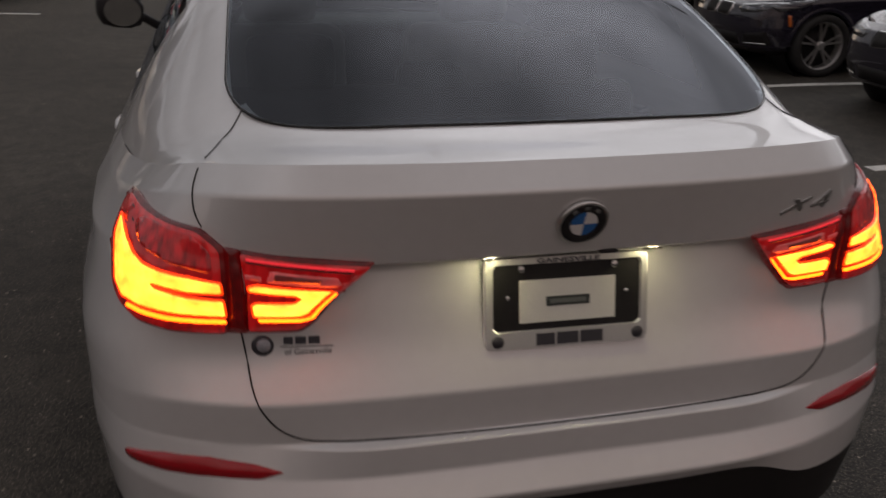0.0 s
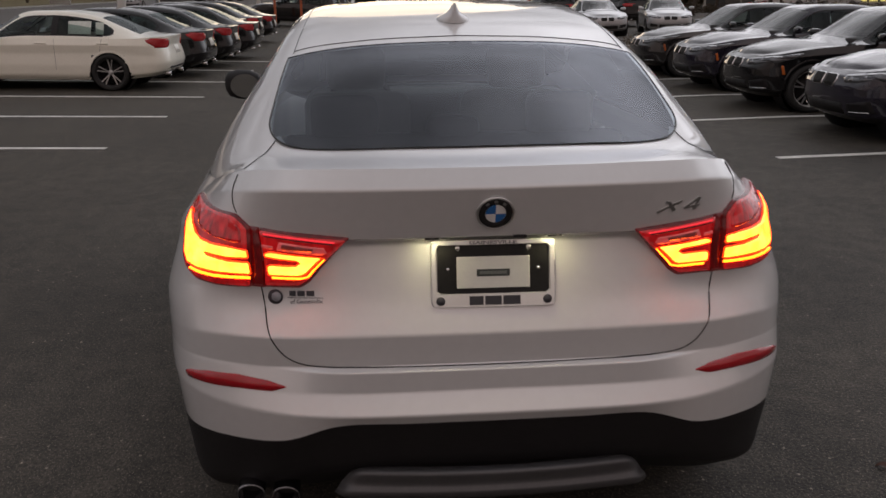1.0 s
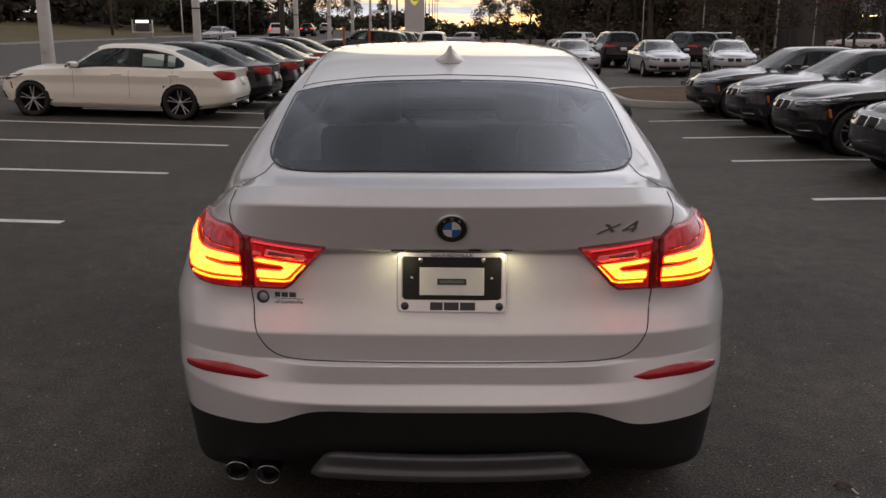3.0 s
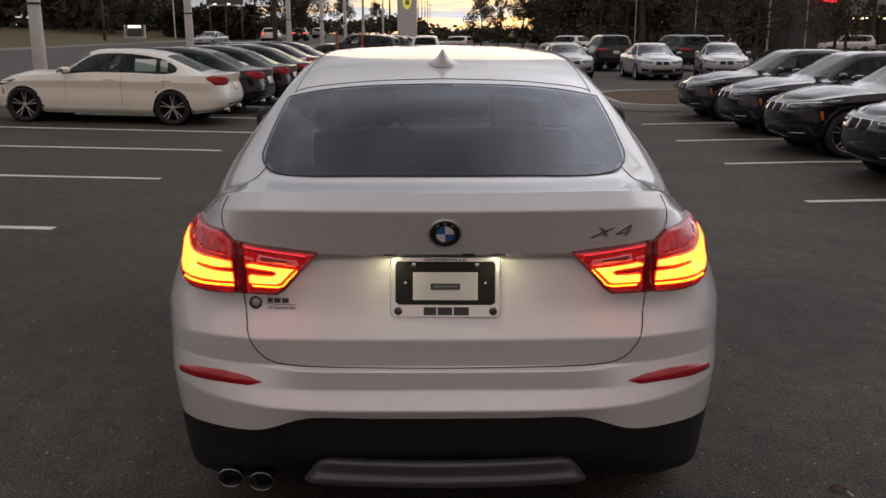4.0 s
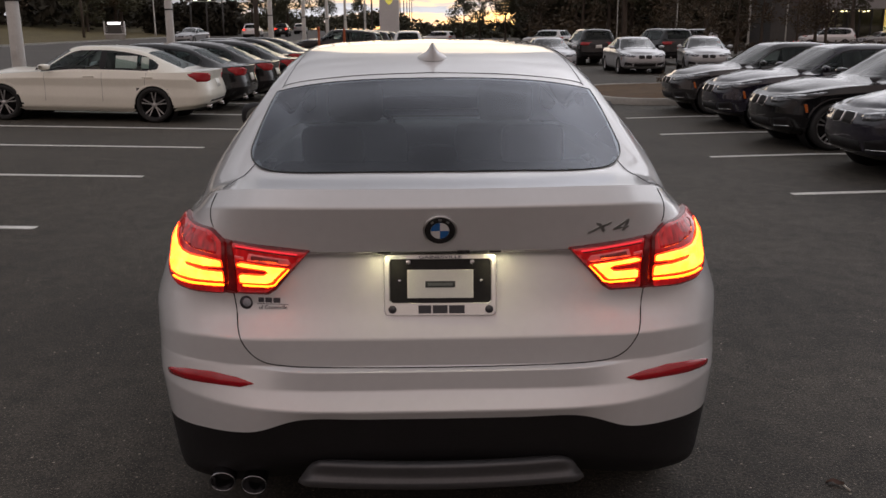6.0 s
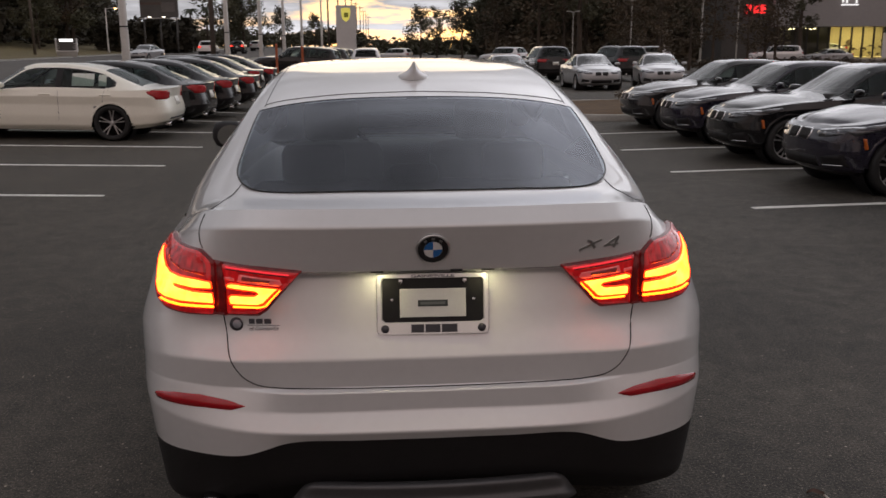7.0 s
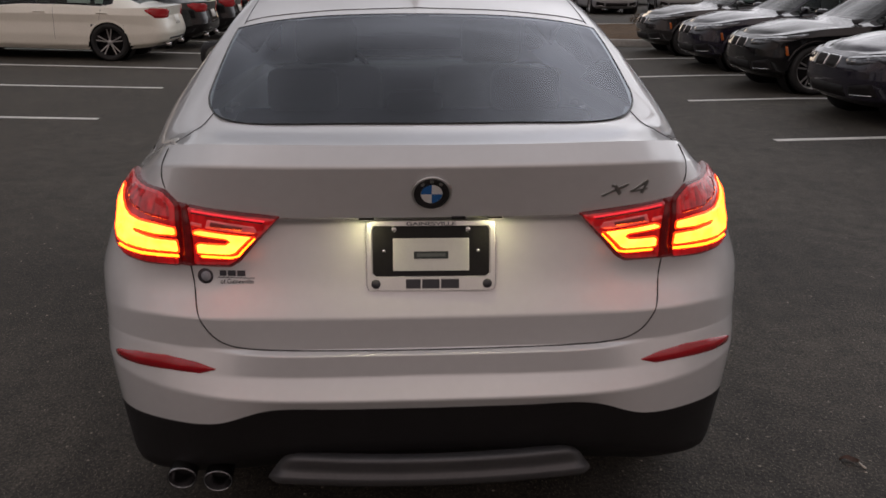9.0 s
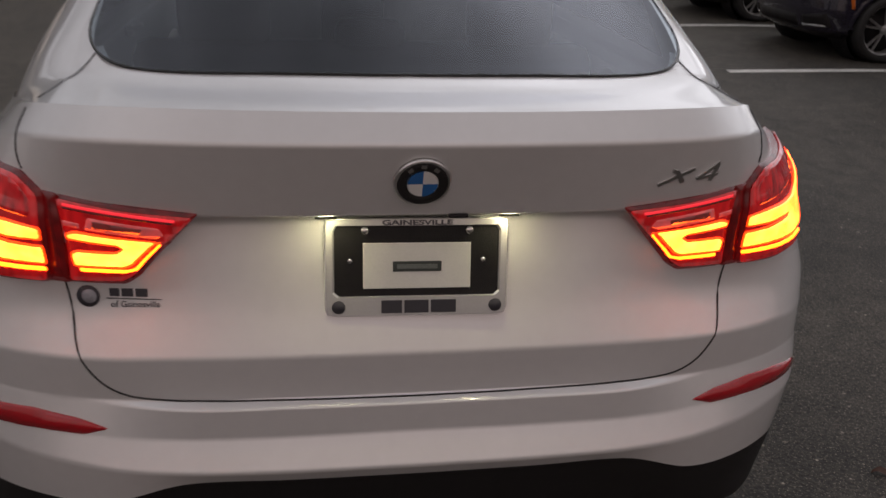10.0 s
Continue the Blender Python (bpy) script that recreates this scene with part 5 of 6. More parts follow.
def parked_car(spec, paint, label, m, group="", detail=True, rim=None, lit=False, sticker_sheet=False):
    car = thing("car", label, "car", Matrix(), group)
    rows_ = car_rows(spec)
    lip = rows_[-1]
    arch = spec["radius"] + .045

    def hole(c):
        return c[0] > .6 and any(math.hypot(c[1] - wy, c[2] - spec["radius"]) < arch for wy in spec["wheels"])

    shell = creased(rows_, (0, .03, .03, .02, .012, .02))
    part("sill", sheet(shell[:7], lambda c, i, j: not hole(c)), BLACK_PLASTIC if spec is SUV else paint, car)
    part("body", sheet(shell[6:], lambda c, i, j: not hole(c)), paint, car)
    half = lip[8:102]
    lines_ = [spline([p for p in lip if p[1] < .6 and p[0] < .76][:30], 42)]
    for c in spec["cross"]:
        e = np.array([np.interp(c[4], half[:, 1], half[:, k]) for k in range(3)])
        head = spline(c[:4], 24)
        k = np.linspace(0, 1, 19)[:, None]
        tail = np.array(c[3]) * (1 - k) + e * k
        tail[:, 0] += np.sin(k[:, 0] * np.pi) * .05 * np.linalg.norm(e - np.array(c[3]))
        lines_.append(np.vstack([head, tail[1:]]))
    lines_.append(spline([p for p in lip[::-1] if p[1] > 4.2 and p[0] < .56][:30], 42))
    grid = np.array([even([ln[col] for ln in lines_], 16) for col in range(42)]).transpose(1, 0, 2)
    lo, hi = spec["side"]
    b0, b1 = spec["pillar"]
    s0, s1 = spec["screen"]
    (w0, w1), (q0, q1), (r0, r1), (f0, f1) = spec["cut"]

    def kind(i, j):
        at = (j + .5) / 16
        round_ = .55 * (abs(i - 31) / 7) ** 4
        if 24 < i < 38 and w0 + round_ < at < w1 - .3 * round_:
            return "pillar" if q0 < at < q1 else ("rear_door_glass" if at < q0 else "front_door_glass")
        if i < 19 and r0 < at < r1:
            return "rear_window"
        if i < 22 and f0 < at < f1:
            return "windscreen"
        if 23 < i < 39 and w0 - .14 + .8 * round_ < at < w1 + .12:
            return "trim"
        return "roof"

    part("roof", sheet(grid, lambda c, i, j: kind(i, j) == "roof"), paint, car)
    for name, mat in (("rear_window", CAR_GLASS), ("windscreen", WINDSCREEN)):
        part(name, sheet(grid, lambda c, i, j: kind(i, j) == name), mat, car).visible_shadow = False
    for s in (1, -1):
        g2 = grid * np.array((s, 1, 1))
        for name, mat in (("rear_door_glass", CAR_GLASS), ("front_door_glass", CAR_GLASS), ("pillar", BLACK_PLASTIC), ("trim", BLACK_PLASTIC)):
            ob = part({"pillar": "door_pillar", "trim": "window_trim"}.get(name, name), sheet(g2, lambda c, i, j: kind(i, j) == name, mirror=False, flip=s < 0), mat, car)
            ob.visible_shadow = mat is not CAR_GLASS
    bm = sheet(np.array(shell))
    tree = BVHTree.FromBMesh(bm)
    bm.free()

    def cast(origin, way, off):
        p, n, _, _ = tree.ray_cast(Vector(origin), Vector(way))
        if p is None:
            p, n, _, _ = tree.find_nearest(Vector(origin) + Vector(way) * 2)
        if n.dot(Vector(way)) > 0:
            n = -n
        return p + n * off

    def on_nose(x, z, off=0.0):
        return cast((x, 8, z), (0, -1, 0), off)

    def on_rear(x, z, off=0.0):
        return cast((x, -3, z), (0, 1, 0), off)

    for s in (1, -1):
        def on_side(y, z, off=0.0, s=s):
            return cast((s * 3, y, z), (-s, 0, 0), off)

        def flank(poly, off, rim_, mat, name, parent=car, label_=""):
            bm_ = panel(poly, off, rim_, 1, .01, on_side, .05)
            bmesh.ops.recalc_face_normals(bm_, faces=bm_.faces)
            return part(name, bm_, mat, parent, label_)

        def nosed(poly, off, rim_, mat, name, parent=car, label_=""):
            bm_ = panel(poly, off, rim_, s, .01, on_nose, .05)
            bmesh.ops.recalc_face_normals(bm_, faces=bm_.faces)
            return part(name, bm_, mat, parent, label_)

        lampt = part("tail_lamp", panel(spec["tail"], .006, .012, s, .015, on_rear, .05), CAR_TAIL_LENS, car, "red tail lamp")
        flank(spec["tail_side"], .006, .012, CAR_TAIL_LENS, "lens_side", lampt)
        lamph = nosed(spec["head"], .006, .012, HEAD_LENS, "headlamp", car, "clear headlamp")
        flank(spec["head_side"], .006, .012, HEAD_LENS, "lens_side", lamph)
        x0, z0 = spec["head"][1]
        x1, z1 = spec["head"][3]
        nosed([(x0 + .03, z0 - .012), (x1 - .02, z1 - .014), (x1 - .02, z1 - .026), (x0 + .03, z0 - .024)], .0075, .002, DARK_CHROME, "brow", lamph, "grey lamp brow")
        for f in (.28, .66):
            cx, cz = x0 + (x1 - x0) * f, z0 + (z1 - z0) * f - .055
            ring_ = [(cx + .036 * math.cos(a), cz + .027 * math.sin(a)) for a in np.linspace(0, 2 * math.pi, 10, endpoint=False)]
            nosed(ring_, .0075, .002, DARK_CHROME, "lamp_bowl", lamph)
        kx, kz, kw, kh = spec["kidney"]
        grille = nosed([(kx - kw / 2, kz - kh / 2 + .015), (kx - kw / 2, kz + kh / 2), (kx + kw / 2 - .02, kz + kh / 2), (kx + kw / 2, kz + .01), (kx + kw / 2 - .03, kz - kh / 2)], .010, .014, CHROME, "grille", car, "chrome-rimmed twin grille")
        nosed([(kx - kw / 2 + .009, kz - kh / 2 + .021), (kx - kw / 2 + .009, kz + kh / 2 - .008), (kx + kw / 2 - .027, kz + kh / 2 - .008), (kx + kw / 2 - .009, kz + .008), (kx + kw / 2 - .036, kz - kh / 2 + .009)], .0130, .002, GAP, "grille_mesh", grille)
        if detail:
            for f in (.18, .34, .50, .66, .82):
                gx = kx - kw / 2 + .009 + (kw - .045) * f
                nosed([(gx - .004, kz - kh / 2 + .030), (gx - .004, kz + kh / 2 - .014), (gx + .004, kz + kh / 2 - .014), (gx + .004, kz - kh / 2 + .030)], .0165, .004, BLACK_PLASTIC, "grille_bar", grille)
        i0, i1 = spec["intake"]
        nosed([(.46, i0), (.48, i1), (.74, i1 + .05), (.76, i0 + .02)], .003, .006, BLACK_PLASTIC, "side_intake")
        nosed([(.48, i0 + .012), (.485, i0 + .024), (.72, i0 + .036), (.72, i0 + .024)], .008, .006, CHROME, "intake_blade")
        if detail:
            flank([(4.215, .515), (4.238, .635), (4.275, .635), (4.252, .515)] if spec is SEDAN else [(4.2, .66), (4.24, .74), (4.29, .74), (4.25, .66)], .004, .008, AMBER, "side_marker", car, "amber side marker")
            for y in (b0 + .05, lo + .18, hi - .02):
                z0, z1 = spec["rows"][1][4] + .10, spec["rows"][5][4] - .01
                pts = [on_side(y + (.10 * (.9 - k) if y == lo + .18 else 0.0), z0 + (z1 - z0) * k, -.001) for k in np.linspace(0, 1, 24)]
                pts = [p for p in pts if all(math.hypot(p.y - wy, p.z - spec["radius"]) > arch + .02 for wy in spec["wheels"])]
                part("door_seam", tube(pts, .0026, 6), GAP, car)
            for y in (b0 - .80, b0 + .28):
                hm = Matrix.Translation(on_side(y, spec["rows"][4][4] + .03, .012))
                part("door_handle", box(bmesh.new(), (.03, .20, .03), hm, .01), paint, car)
            my, mz = spec["mirror"]
            rr = []
            for dx, sc in ((0, .35), (.015, .8), (.06, 1.0), (.14, 1.0), (.185, .85), (.205, .45)):
                rr.append([(s * (.875 + dx), my - .02 + .07 * sc * math.sin(a) + .25 * dx, mz + .058 * sc * math.copysign(abs(math.cos(a)) ** .7, math.cos(a)) + .03 * dx) for a in np.linspace(0, 2 * math.pi, 17)])
            dm = part("door_mirror", sheet(rr, mirror=False, flip=s < 0), paint, car)
            part("mirror_arm", tube([(s * .82, my, mz - .06), (s * .90, my, mz - .02)], .02), BLACK_PLASTIC, dm)
        for wy in spec["wheels"]:
            # wheel arch lip and inner well
            pts = []
            for a in np.linspace(.02, math.pi - .02, 26):
                y, z = wy + arch * math.cos(a), spec["radius"] + arch * math.sin(a)
                if z > .30:
                    pts.append((math.cos(a), math.sin(a)))
            rings_ = [[tuple(on_side(wy + (arch + dr) * ca, spec["radius"] + (arch + dr) * sa, off)) for ca, sa in pts] for dr, off in ((-.022, -.030), (-.022, .002), (-.016, .005), (.014, .004), (.026, -.003))]
            bm = sheet(rings_, mirror=False)
            bmesh.ops.recalc_face_normals(bm, faces=bm.faces)
            part("arch_lip", bm, paint, car)
            part("wheel_well", lathe([(arch + .01, -.17), (arch + .01, .14), (0, .14)], 28, Matrix.Translation((s * .62, wy, spec["radius"])) @ pose(0, 0, 0, 0, -90 * s, 0)), BLACK_PLASTIC, car)
    bm = panel([(-.42, spec["intake"][0] - .01), (-.40, spec["intake"][1]), (.40, spec["intake"][1]), (.42, spec["intake"][0] - .01)], .004, .008, 1, .01, on_nose, .06)
    bmesh.ops.recalc_face_normals(bm, faces=bm.faces)
    part("lower_intake", bm, BLACK_PLASTIC, car)
    zt = spec["rows"][1][3]
    part("rear_diffuser", panel([(-.60, zt - .05), (-.52, zt + .06), (.52, zt + .06), (.60, zt - .05)], .004, .008, 1, .01, on_rear, .08), BLACK_PLASTIC, car)
    zp = spec["tail"][0][1] - .12
    part("rear_plate", panel([(-.15, zp - .08), (-.15, zp + .07), (.15, zp + .07), (.15, zp - .08)], .010, .012, 1, .005, on_rear, .08), PLATE_WHITE, car)
    for x in (-.48, .48):
        part("exhaust_tip", lathe([(.032, -.10), (.036, 0), (.030, .003), (.029, -.08), (0, -.08)], 16, Matrix.Translation((x, .06, zt - .07)) @ pose(0, 0, 0, 92, 0, 0)), CHROME, car)
    for wy in spec["wheels"]:
        for x in (-spec["track"], spec["track"]):
            road_wheel(car, x, wy, spec["radius"], .225, rim or ALLOY, 5, detail)
    length = spec["rows"][2][1]
    part("underbody", box(bmesh.new(), (1.40, length - .7, .10), Matrix.Translation((0, length / 2, spec["rows"][0][4] + .07)), .03), BLACK_PLASTIC, car, smooth=False)
    roof = max(c[0][2] for c in spec["cross"])
    belt = spec["rows"][5][4]
    part("cabin_floor", box(bmesh.new(), (1.46, hi - .7, .05), Matrix.Translation((0, (hi + .9) / 2, belt - .42)), .01), CABIN, car, smooth=False)
    for x in (-.36, .36):
        part("front_seat", box(bmesh.new(), (.46, .15, roof - belt + .10), Matrix.Translation((x, b0 + .02, belt + (roof - belt) * .14)) @ pose(0, 0, 0, -10, 0, 0), .05), CABIN_LIGHT, car)
    part("rear_seat", box(bmesh.new(), (1.25, .15, roof - belt + .05), Matrix.Translation((0, lo + .25, belt - .02)) @ pose(0, 0, 0, -14, 0, 0), .05), CABIN, car)
    part("dashboard", box(bmesh.new(), (1.35, .45, .28), Matrix.Translation((0, s1 - .28, belt - .08)), .05), CABIN, car)
    if sticker_sheet:
        bm = box(bmesh.new(), (.004, .40, .24), Matrix.Translation((-.735, 1.55, 1.10)) @ pose(0, 0, 0, 0, 22, 0))
        part("window_sticker", bm, material("paper_sheet", (.78, .84, .79), .7, vary=.12, scale=14), car, "pale price sheet behind the rear side window", smooth=False)
        bm = box(bmesh.new(), (.004, .14, .22), Matrix.Translation((-.735, 1.20, 1.09)) @ pose(0, 0, 0, 0, 22, 0))
        part("window_sticker", bm, material("paper_sheet_grey", (.62, .70, .64), .7, vary=.12, scale=14), car, smooth=False)
    car.matrix_world = m
    return car


def stand(x, y, rz, lift=0.0):
    """A pose on the sloping ground; rz turns the car from facing +y."""
    e = 1.4
    c, s = math.cos(radians(rz)), math.sin(radians(rz))
    fx, fy = x - s * 2.3, y + c * 2.3
    ahead = (ground_z(fx - s * e, fy + c * e) - ground_z(fx + s * e, fy - c * e)) / (2 * e)
    across = (ground_z(fx + c * .8, fy + s * .8) - ground_z(fx - c * .8, fy - s * .8)) / 1.6
    z0 = ground_z(fx, fy) - ahead * 2.3
    return Matrix.Translation((x, y, z0 + lift)) @ pose(0, 0, 0, 0, 0, rz) @ pose(0, 0, 0, math.degrees(math.atan(ahead)), -math.degrees(math.atan(across)), 0)


ROW_LEFT, ROW_RIGHT = "sedans parked along the left of the aisle", "sedans parked along the right of the aisle"
parked_car(SEDAN, CREAM_PAINT, "white sedan with dark alloy wheels and window price sheet", stand(-4.34, 15.1, 90), "parked sedans by the road", rim=DARK_ALLOY, sticker_sheet=True)
black = parked_car(SEDAN, BLACK_PAINT, "black sedan parked tail out in a bay", stand(-4.19, 17.6, 90), "parked sedans by the road")
for k, y in enumerate((20.2, 22.95, 25.7, 28.5, 31.2)):
    copy_thing(black, stand(-4.10 + .10 * k - (.9 if k > 1 else 0), y, 90))
navy = parked_car(SEDAN, NAVY_PAINT, "dark navy sedan parked nose out in a bay", stand(9.23, 7.8, 90), "parked sedans across the aisle")
for k, y in enumerate((4.95, 13.3)):
    copy_thing(navy, stand(9.21 + .1 * k, y, 90))
copy_thing(black, stand(9.23, 10.55, 90))["label"] = "black sedan parked nose out in a bay"
grey = parked_car(SEDAN, GREY_PAINT, "dark grey sedan parked nose out in a bay", stand(9.26, 16.05, 90), "parked sedans across the aisle")
silver = parked_car(SEDAN, SILVER_PAINT, "silver sedan parked facing the aisle", stand(7.75, 36.2, 180), "silver sedans beyond the island")
copy_thing(silver, stand(11.1, 36.6, 170))
copy_thing(silver, stand(4.4, 37.5, 182))
dark_suv = parked_car(SUV, BLACK_PAINT, "black SUV parked with its tail to the aisle", stand(11.5, 40.6, 13), "parked SUVs")
copy_thing(dark_suv, stand(7.55, 40.5, 3))
for x, y, r in ((-3.1, 46.0, 80), (-3.0, 54.0, 84), (-2.9, 60.0, 86)):
    copy_thing(dark_suv, stand(x, y, r))
white_suv = parked_car(SUV, WHITE_PAINT, "white SUV parked far across the lot", stand(11.0, 76, 42), "white cars far across the lot", detail=False)
copy_thing(white_suv, stand(-1.9, 49.0, 0))
copy_thing(white_suv, stand(1.6, 108, 60))
for x, y, r in ((36.5, 77, 80), (42.0, 79, 95), (25.0, 79, 60)):
    copy_thing(white_suv if r != 95 else silver, stand(x, y, r))
copy_thing(silver, stand(-21.8, 80, 172))["label"] = "silver sedan on the road facing the lot"
copy_thing(white_suv, stand(-24.0, 150, 0))["label"] = "white SUV on the road driving away"
copy_thing(silver, stand(47.3, 90.0, 70, .55))["label"] = "pale sedan inside the lit showroom"
# traffic going away on the road, its tail lamps lit
LIT_TAIL = glowing("lit_car_tail", (1.0, .05, .03), 2.2)
for x, y, base_car, text in ((-21.0, 116, dark_suv, "dark SUV on the road with lit tail lamps"), (-21.2, 98, white_suv, "white SUV on the road with lit tail lamps")):
    far_car = copy_thing(base_car, stand(x, y, 4))
    far_car["label"] = text
    for sx in (-1, 1):
        bm = box(bmesh.new(), (.26, .05, .16), Matrix.Translation((sx * .70, .03, 1.04)), .02)
        part("lit_tail_lamp", bm, LIT_TAIL, far_car, "lit red tail lamp")

# ---- surroundings ----
CONCRETE = material("concrete", (0.36, 0.35, 0.32), 0.85, vary=0.2, scale=2.0, bump=0.3, bump_scale=40)
POLE_GREY = material("pole_grey", (0.60, 0.59, 0.56), 0.55, vary=0.12, scale=3.0)
POLE_WOOD = material("pole_wood", (0.12, 0.10, 0.085), 0.85, vary=0.25, scale=4.0)
MULCH = material("mulch", (0.095, 0.054, 0.023), 0.95, vary=0.45, scale=3.0, bump=0.8, bump_scale=35)
GRASS = material("grass", (0.120, 0.096, 0.040), 0.95, vary=0.4, scale=0.6, bump=0.6, bump_scale=12)
ROAD = material("road_asphalt", (0.082, 0.076, 0.068), 0.85, vary=0.18, scale=0.25, bump=0.3, bump_scale=30)
BARK = material("bark", (0.075, 0.058, 0.045), 0.95, vary=0.3, scale=3.0, bump=0.5, bump_scale=20)
LEAF = material("leaf_green", (0.074, 0.073, 0.043), 0.8, vary=0.4, scale=0.8, rand=0.3)
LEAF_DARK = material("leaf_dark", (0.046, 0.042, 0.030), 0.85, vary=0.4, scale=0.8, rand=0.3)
LEAF_BROWN = material("leaf_brown", (0.090, 0.068, 0.043), 0.85, vary=0.4, scale=0.8, rand=0.3)
LEAF_PALM = material("palm_green", (0.035, 0.042, 0.022), 0.7, vary=0.3, scale=1.0)
FASCIA = material("fascia_grey", (0.35, 0.345, 0.35), 0.5, 0.2, vary=0.08, scale=0.5)
DARK_WALL = material("dark_wall", (0.09, 0.088, 0.085), 0.7, vary=0.15, scale=0.6)
MULLION = material("mullion_dark", (0.03, 0.03, 0.03), 0.5, 0.3, vary=0.1)
CREAM_WALL = material("cream_wall", (0.62, 0.55, 0.36), 0.8, vary=0.15, scale=0.7)
SHOW_GLASS = tinted("showroom_glass", (0.85, 0.87, 0.8))

# road, verge and far grass along the left
slab("road", -36.0, -13.4, -60, 420, 0.006, ROAD, "grey multi-lane road beside the car park", "road", steps=60)
for x in (-35.7,):
    slab("road_line", x - .07, x + .07, -60, 420, 0.012, LINE_PAINT, "white line along the road", "road line", steps=60)
slab("verge", -13.2, -12.5, -60, 300, 0.05, GRASS, "narrow strip of dull grass", "grass", steps=40)
slab("kerb", -13.4, -13.2, -60, 300, 0.14, CONCRETE, "pale concrete kerb along the road", "kerb", steps=40)
slab("kerb", -12.5, -12.3, -60, 300, 0.14, CONCRETE, "pale concrete kerb along the lot", "kerb", steps=40)
slab("kerb", -36.25, -36.0, -60, 420, 0.14, CONCRETE, "pale concrete kerb along the far side", "kerb", steps=60)
bm = bmesh.new()
bank = []
for y in np.linspace(-60, 420, 80):
    line = []
    for k, x in enumerate(np.linspace(-36.25, -75, 12)):
        h = .10 + 1.9 * min(1, k / 7) ** 1.3 * (1 if y < 140 else max(.25, 1 - (y - 140) / 120)) + .25 * noise.noise((x * .12, y * .08, 0))* min(1, k / 2)
        line.append((x, y, ground_z(x, y) + h))
    bank.append(line)
tagged(part("bank", sheet(bank, mirror=False), GRASS), "sloping bank of dull grass across the road", "grass", kind="structure")

# planted island with a kerb
def island(x0, x1, y0, y1, r):
    edge = []
    for cx, cy, a0 in ((x1 - r, y1 - r, 0), (x0 + r, y1 - r, 90), (x0 + r, y0 + r, 180), (x1 - r, y0 + r, 270)):
        for a in np.linspace(a0, a0 + 90, 8):
            edge.append((cx + r * math.cos(radians(a)), cy + r * math.sin(radians(a))))
    rings = []
    for d, z in ((0, -.05), (0, .13), (.02, .15), (.15, .15), (.16, .12)):
        c = np.mean(edge, axis=0)
        ring = []
        for x, y in edge:
            v = np.array((x, y)) - c
            v = v * (1 - d / np.linalg.norm(v))
            ring.append((c[0] + v[0], c[1] + v[1], ground_z(x, y) + z))
        rings.append(ring + ring[:1])
    kerb = tagged(part("kerb", sheet(rings, mirror=False), CONCRETE), "pale concrete kerb round a planted island", "kerb", kind="structure")
    bm_ = bmesh.new()
    c = np.mean(edge, axis=0)
    hub = None
    prev = None
    for f in np.linspace(.97, .02, 10):
        ring = [bm_.verts.new((c[0] + (x - c[0]) * f, c[1] + (y - c[1]) * f, ground_z(c[0] + (x - c[0]) * f, c[1] + (y - c[1]) * f) + .12 + .22 * (1 - f) + .05 * noise.noise((x * f * 2, y * 2, f * 5)))) for x, y in edge]
        if prev:
            for k in range(len(ring)):
                q = (k + 1) % len(ring)
                bm_.faces.new((prev[k], prev[q], ring[q], ring[k]))
        prev = ring
    bm_.faces.new(prev)
    bmesh.ops.recalc_face_normals(bm_, faces=bm_.faces)
    tagged(part("mulch", bm_, MULCH), "brown bark mulch on a planted island", "mulch", kind="structure")


island(3.75, 12.0, 17.4, 23.5, 1.6)


def leaf_cloud(rng, centres, count, size, spread, flat=1.0):
    """Many small bent leaf clumps round the given centres."""
    verts, faces = [], []
    for _ in range(count):
        c = centres[rng.randrange(len(centres))]
        d = Vector((rng.gauss(0, 1), rng.gauss(0, 1), rng.gauss(0, flat))).normalized() * spread * (c[3] if len(c) > 3 else 1) * rng.random() ** .45
        p = Vector(c[:3]) + d
        u = Vector((rng.gauss(0, 1), rng.gauss(0, 1), rng.gauss(0, .6))).normalized()
        v = u.cross(Vector((rng.gauss(0, 1), rng.gauss(0, 1), rng.gauss(0, 1)))).normalized()
        s = size * rng.uniform(.5, 1.3)
        n = len(verts)
        verts += [p - u * s, p + v * s * .55 + u.cross(v) * s * .2, p + u * s, p - v * s * .5]
        faces += [(n, n + 1, n + 2), (n, n + 2, n + 3)]
    me = bpy.data.meshes.new("crown")
    me.from_pydata([tuple(v) for v in verts], [], faces)
    return me


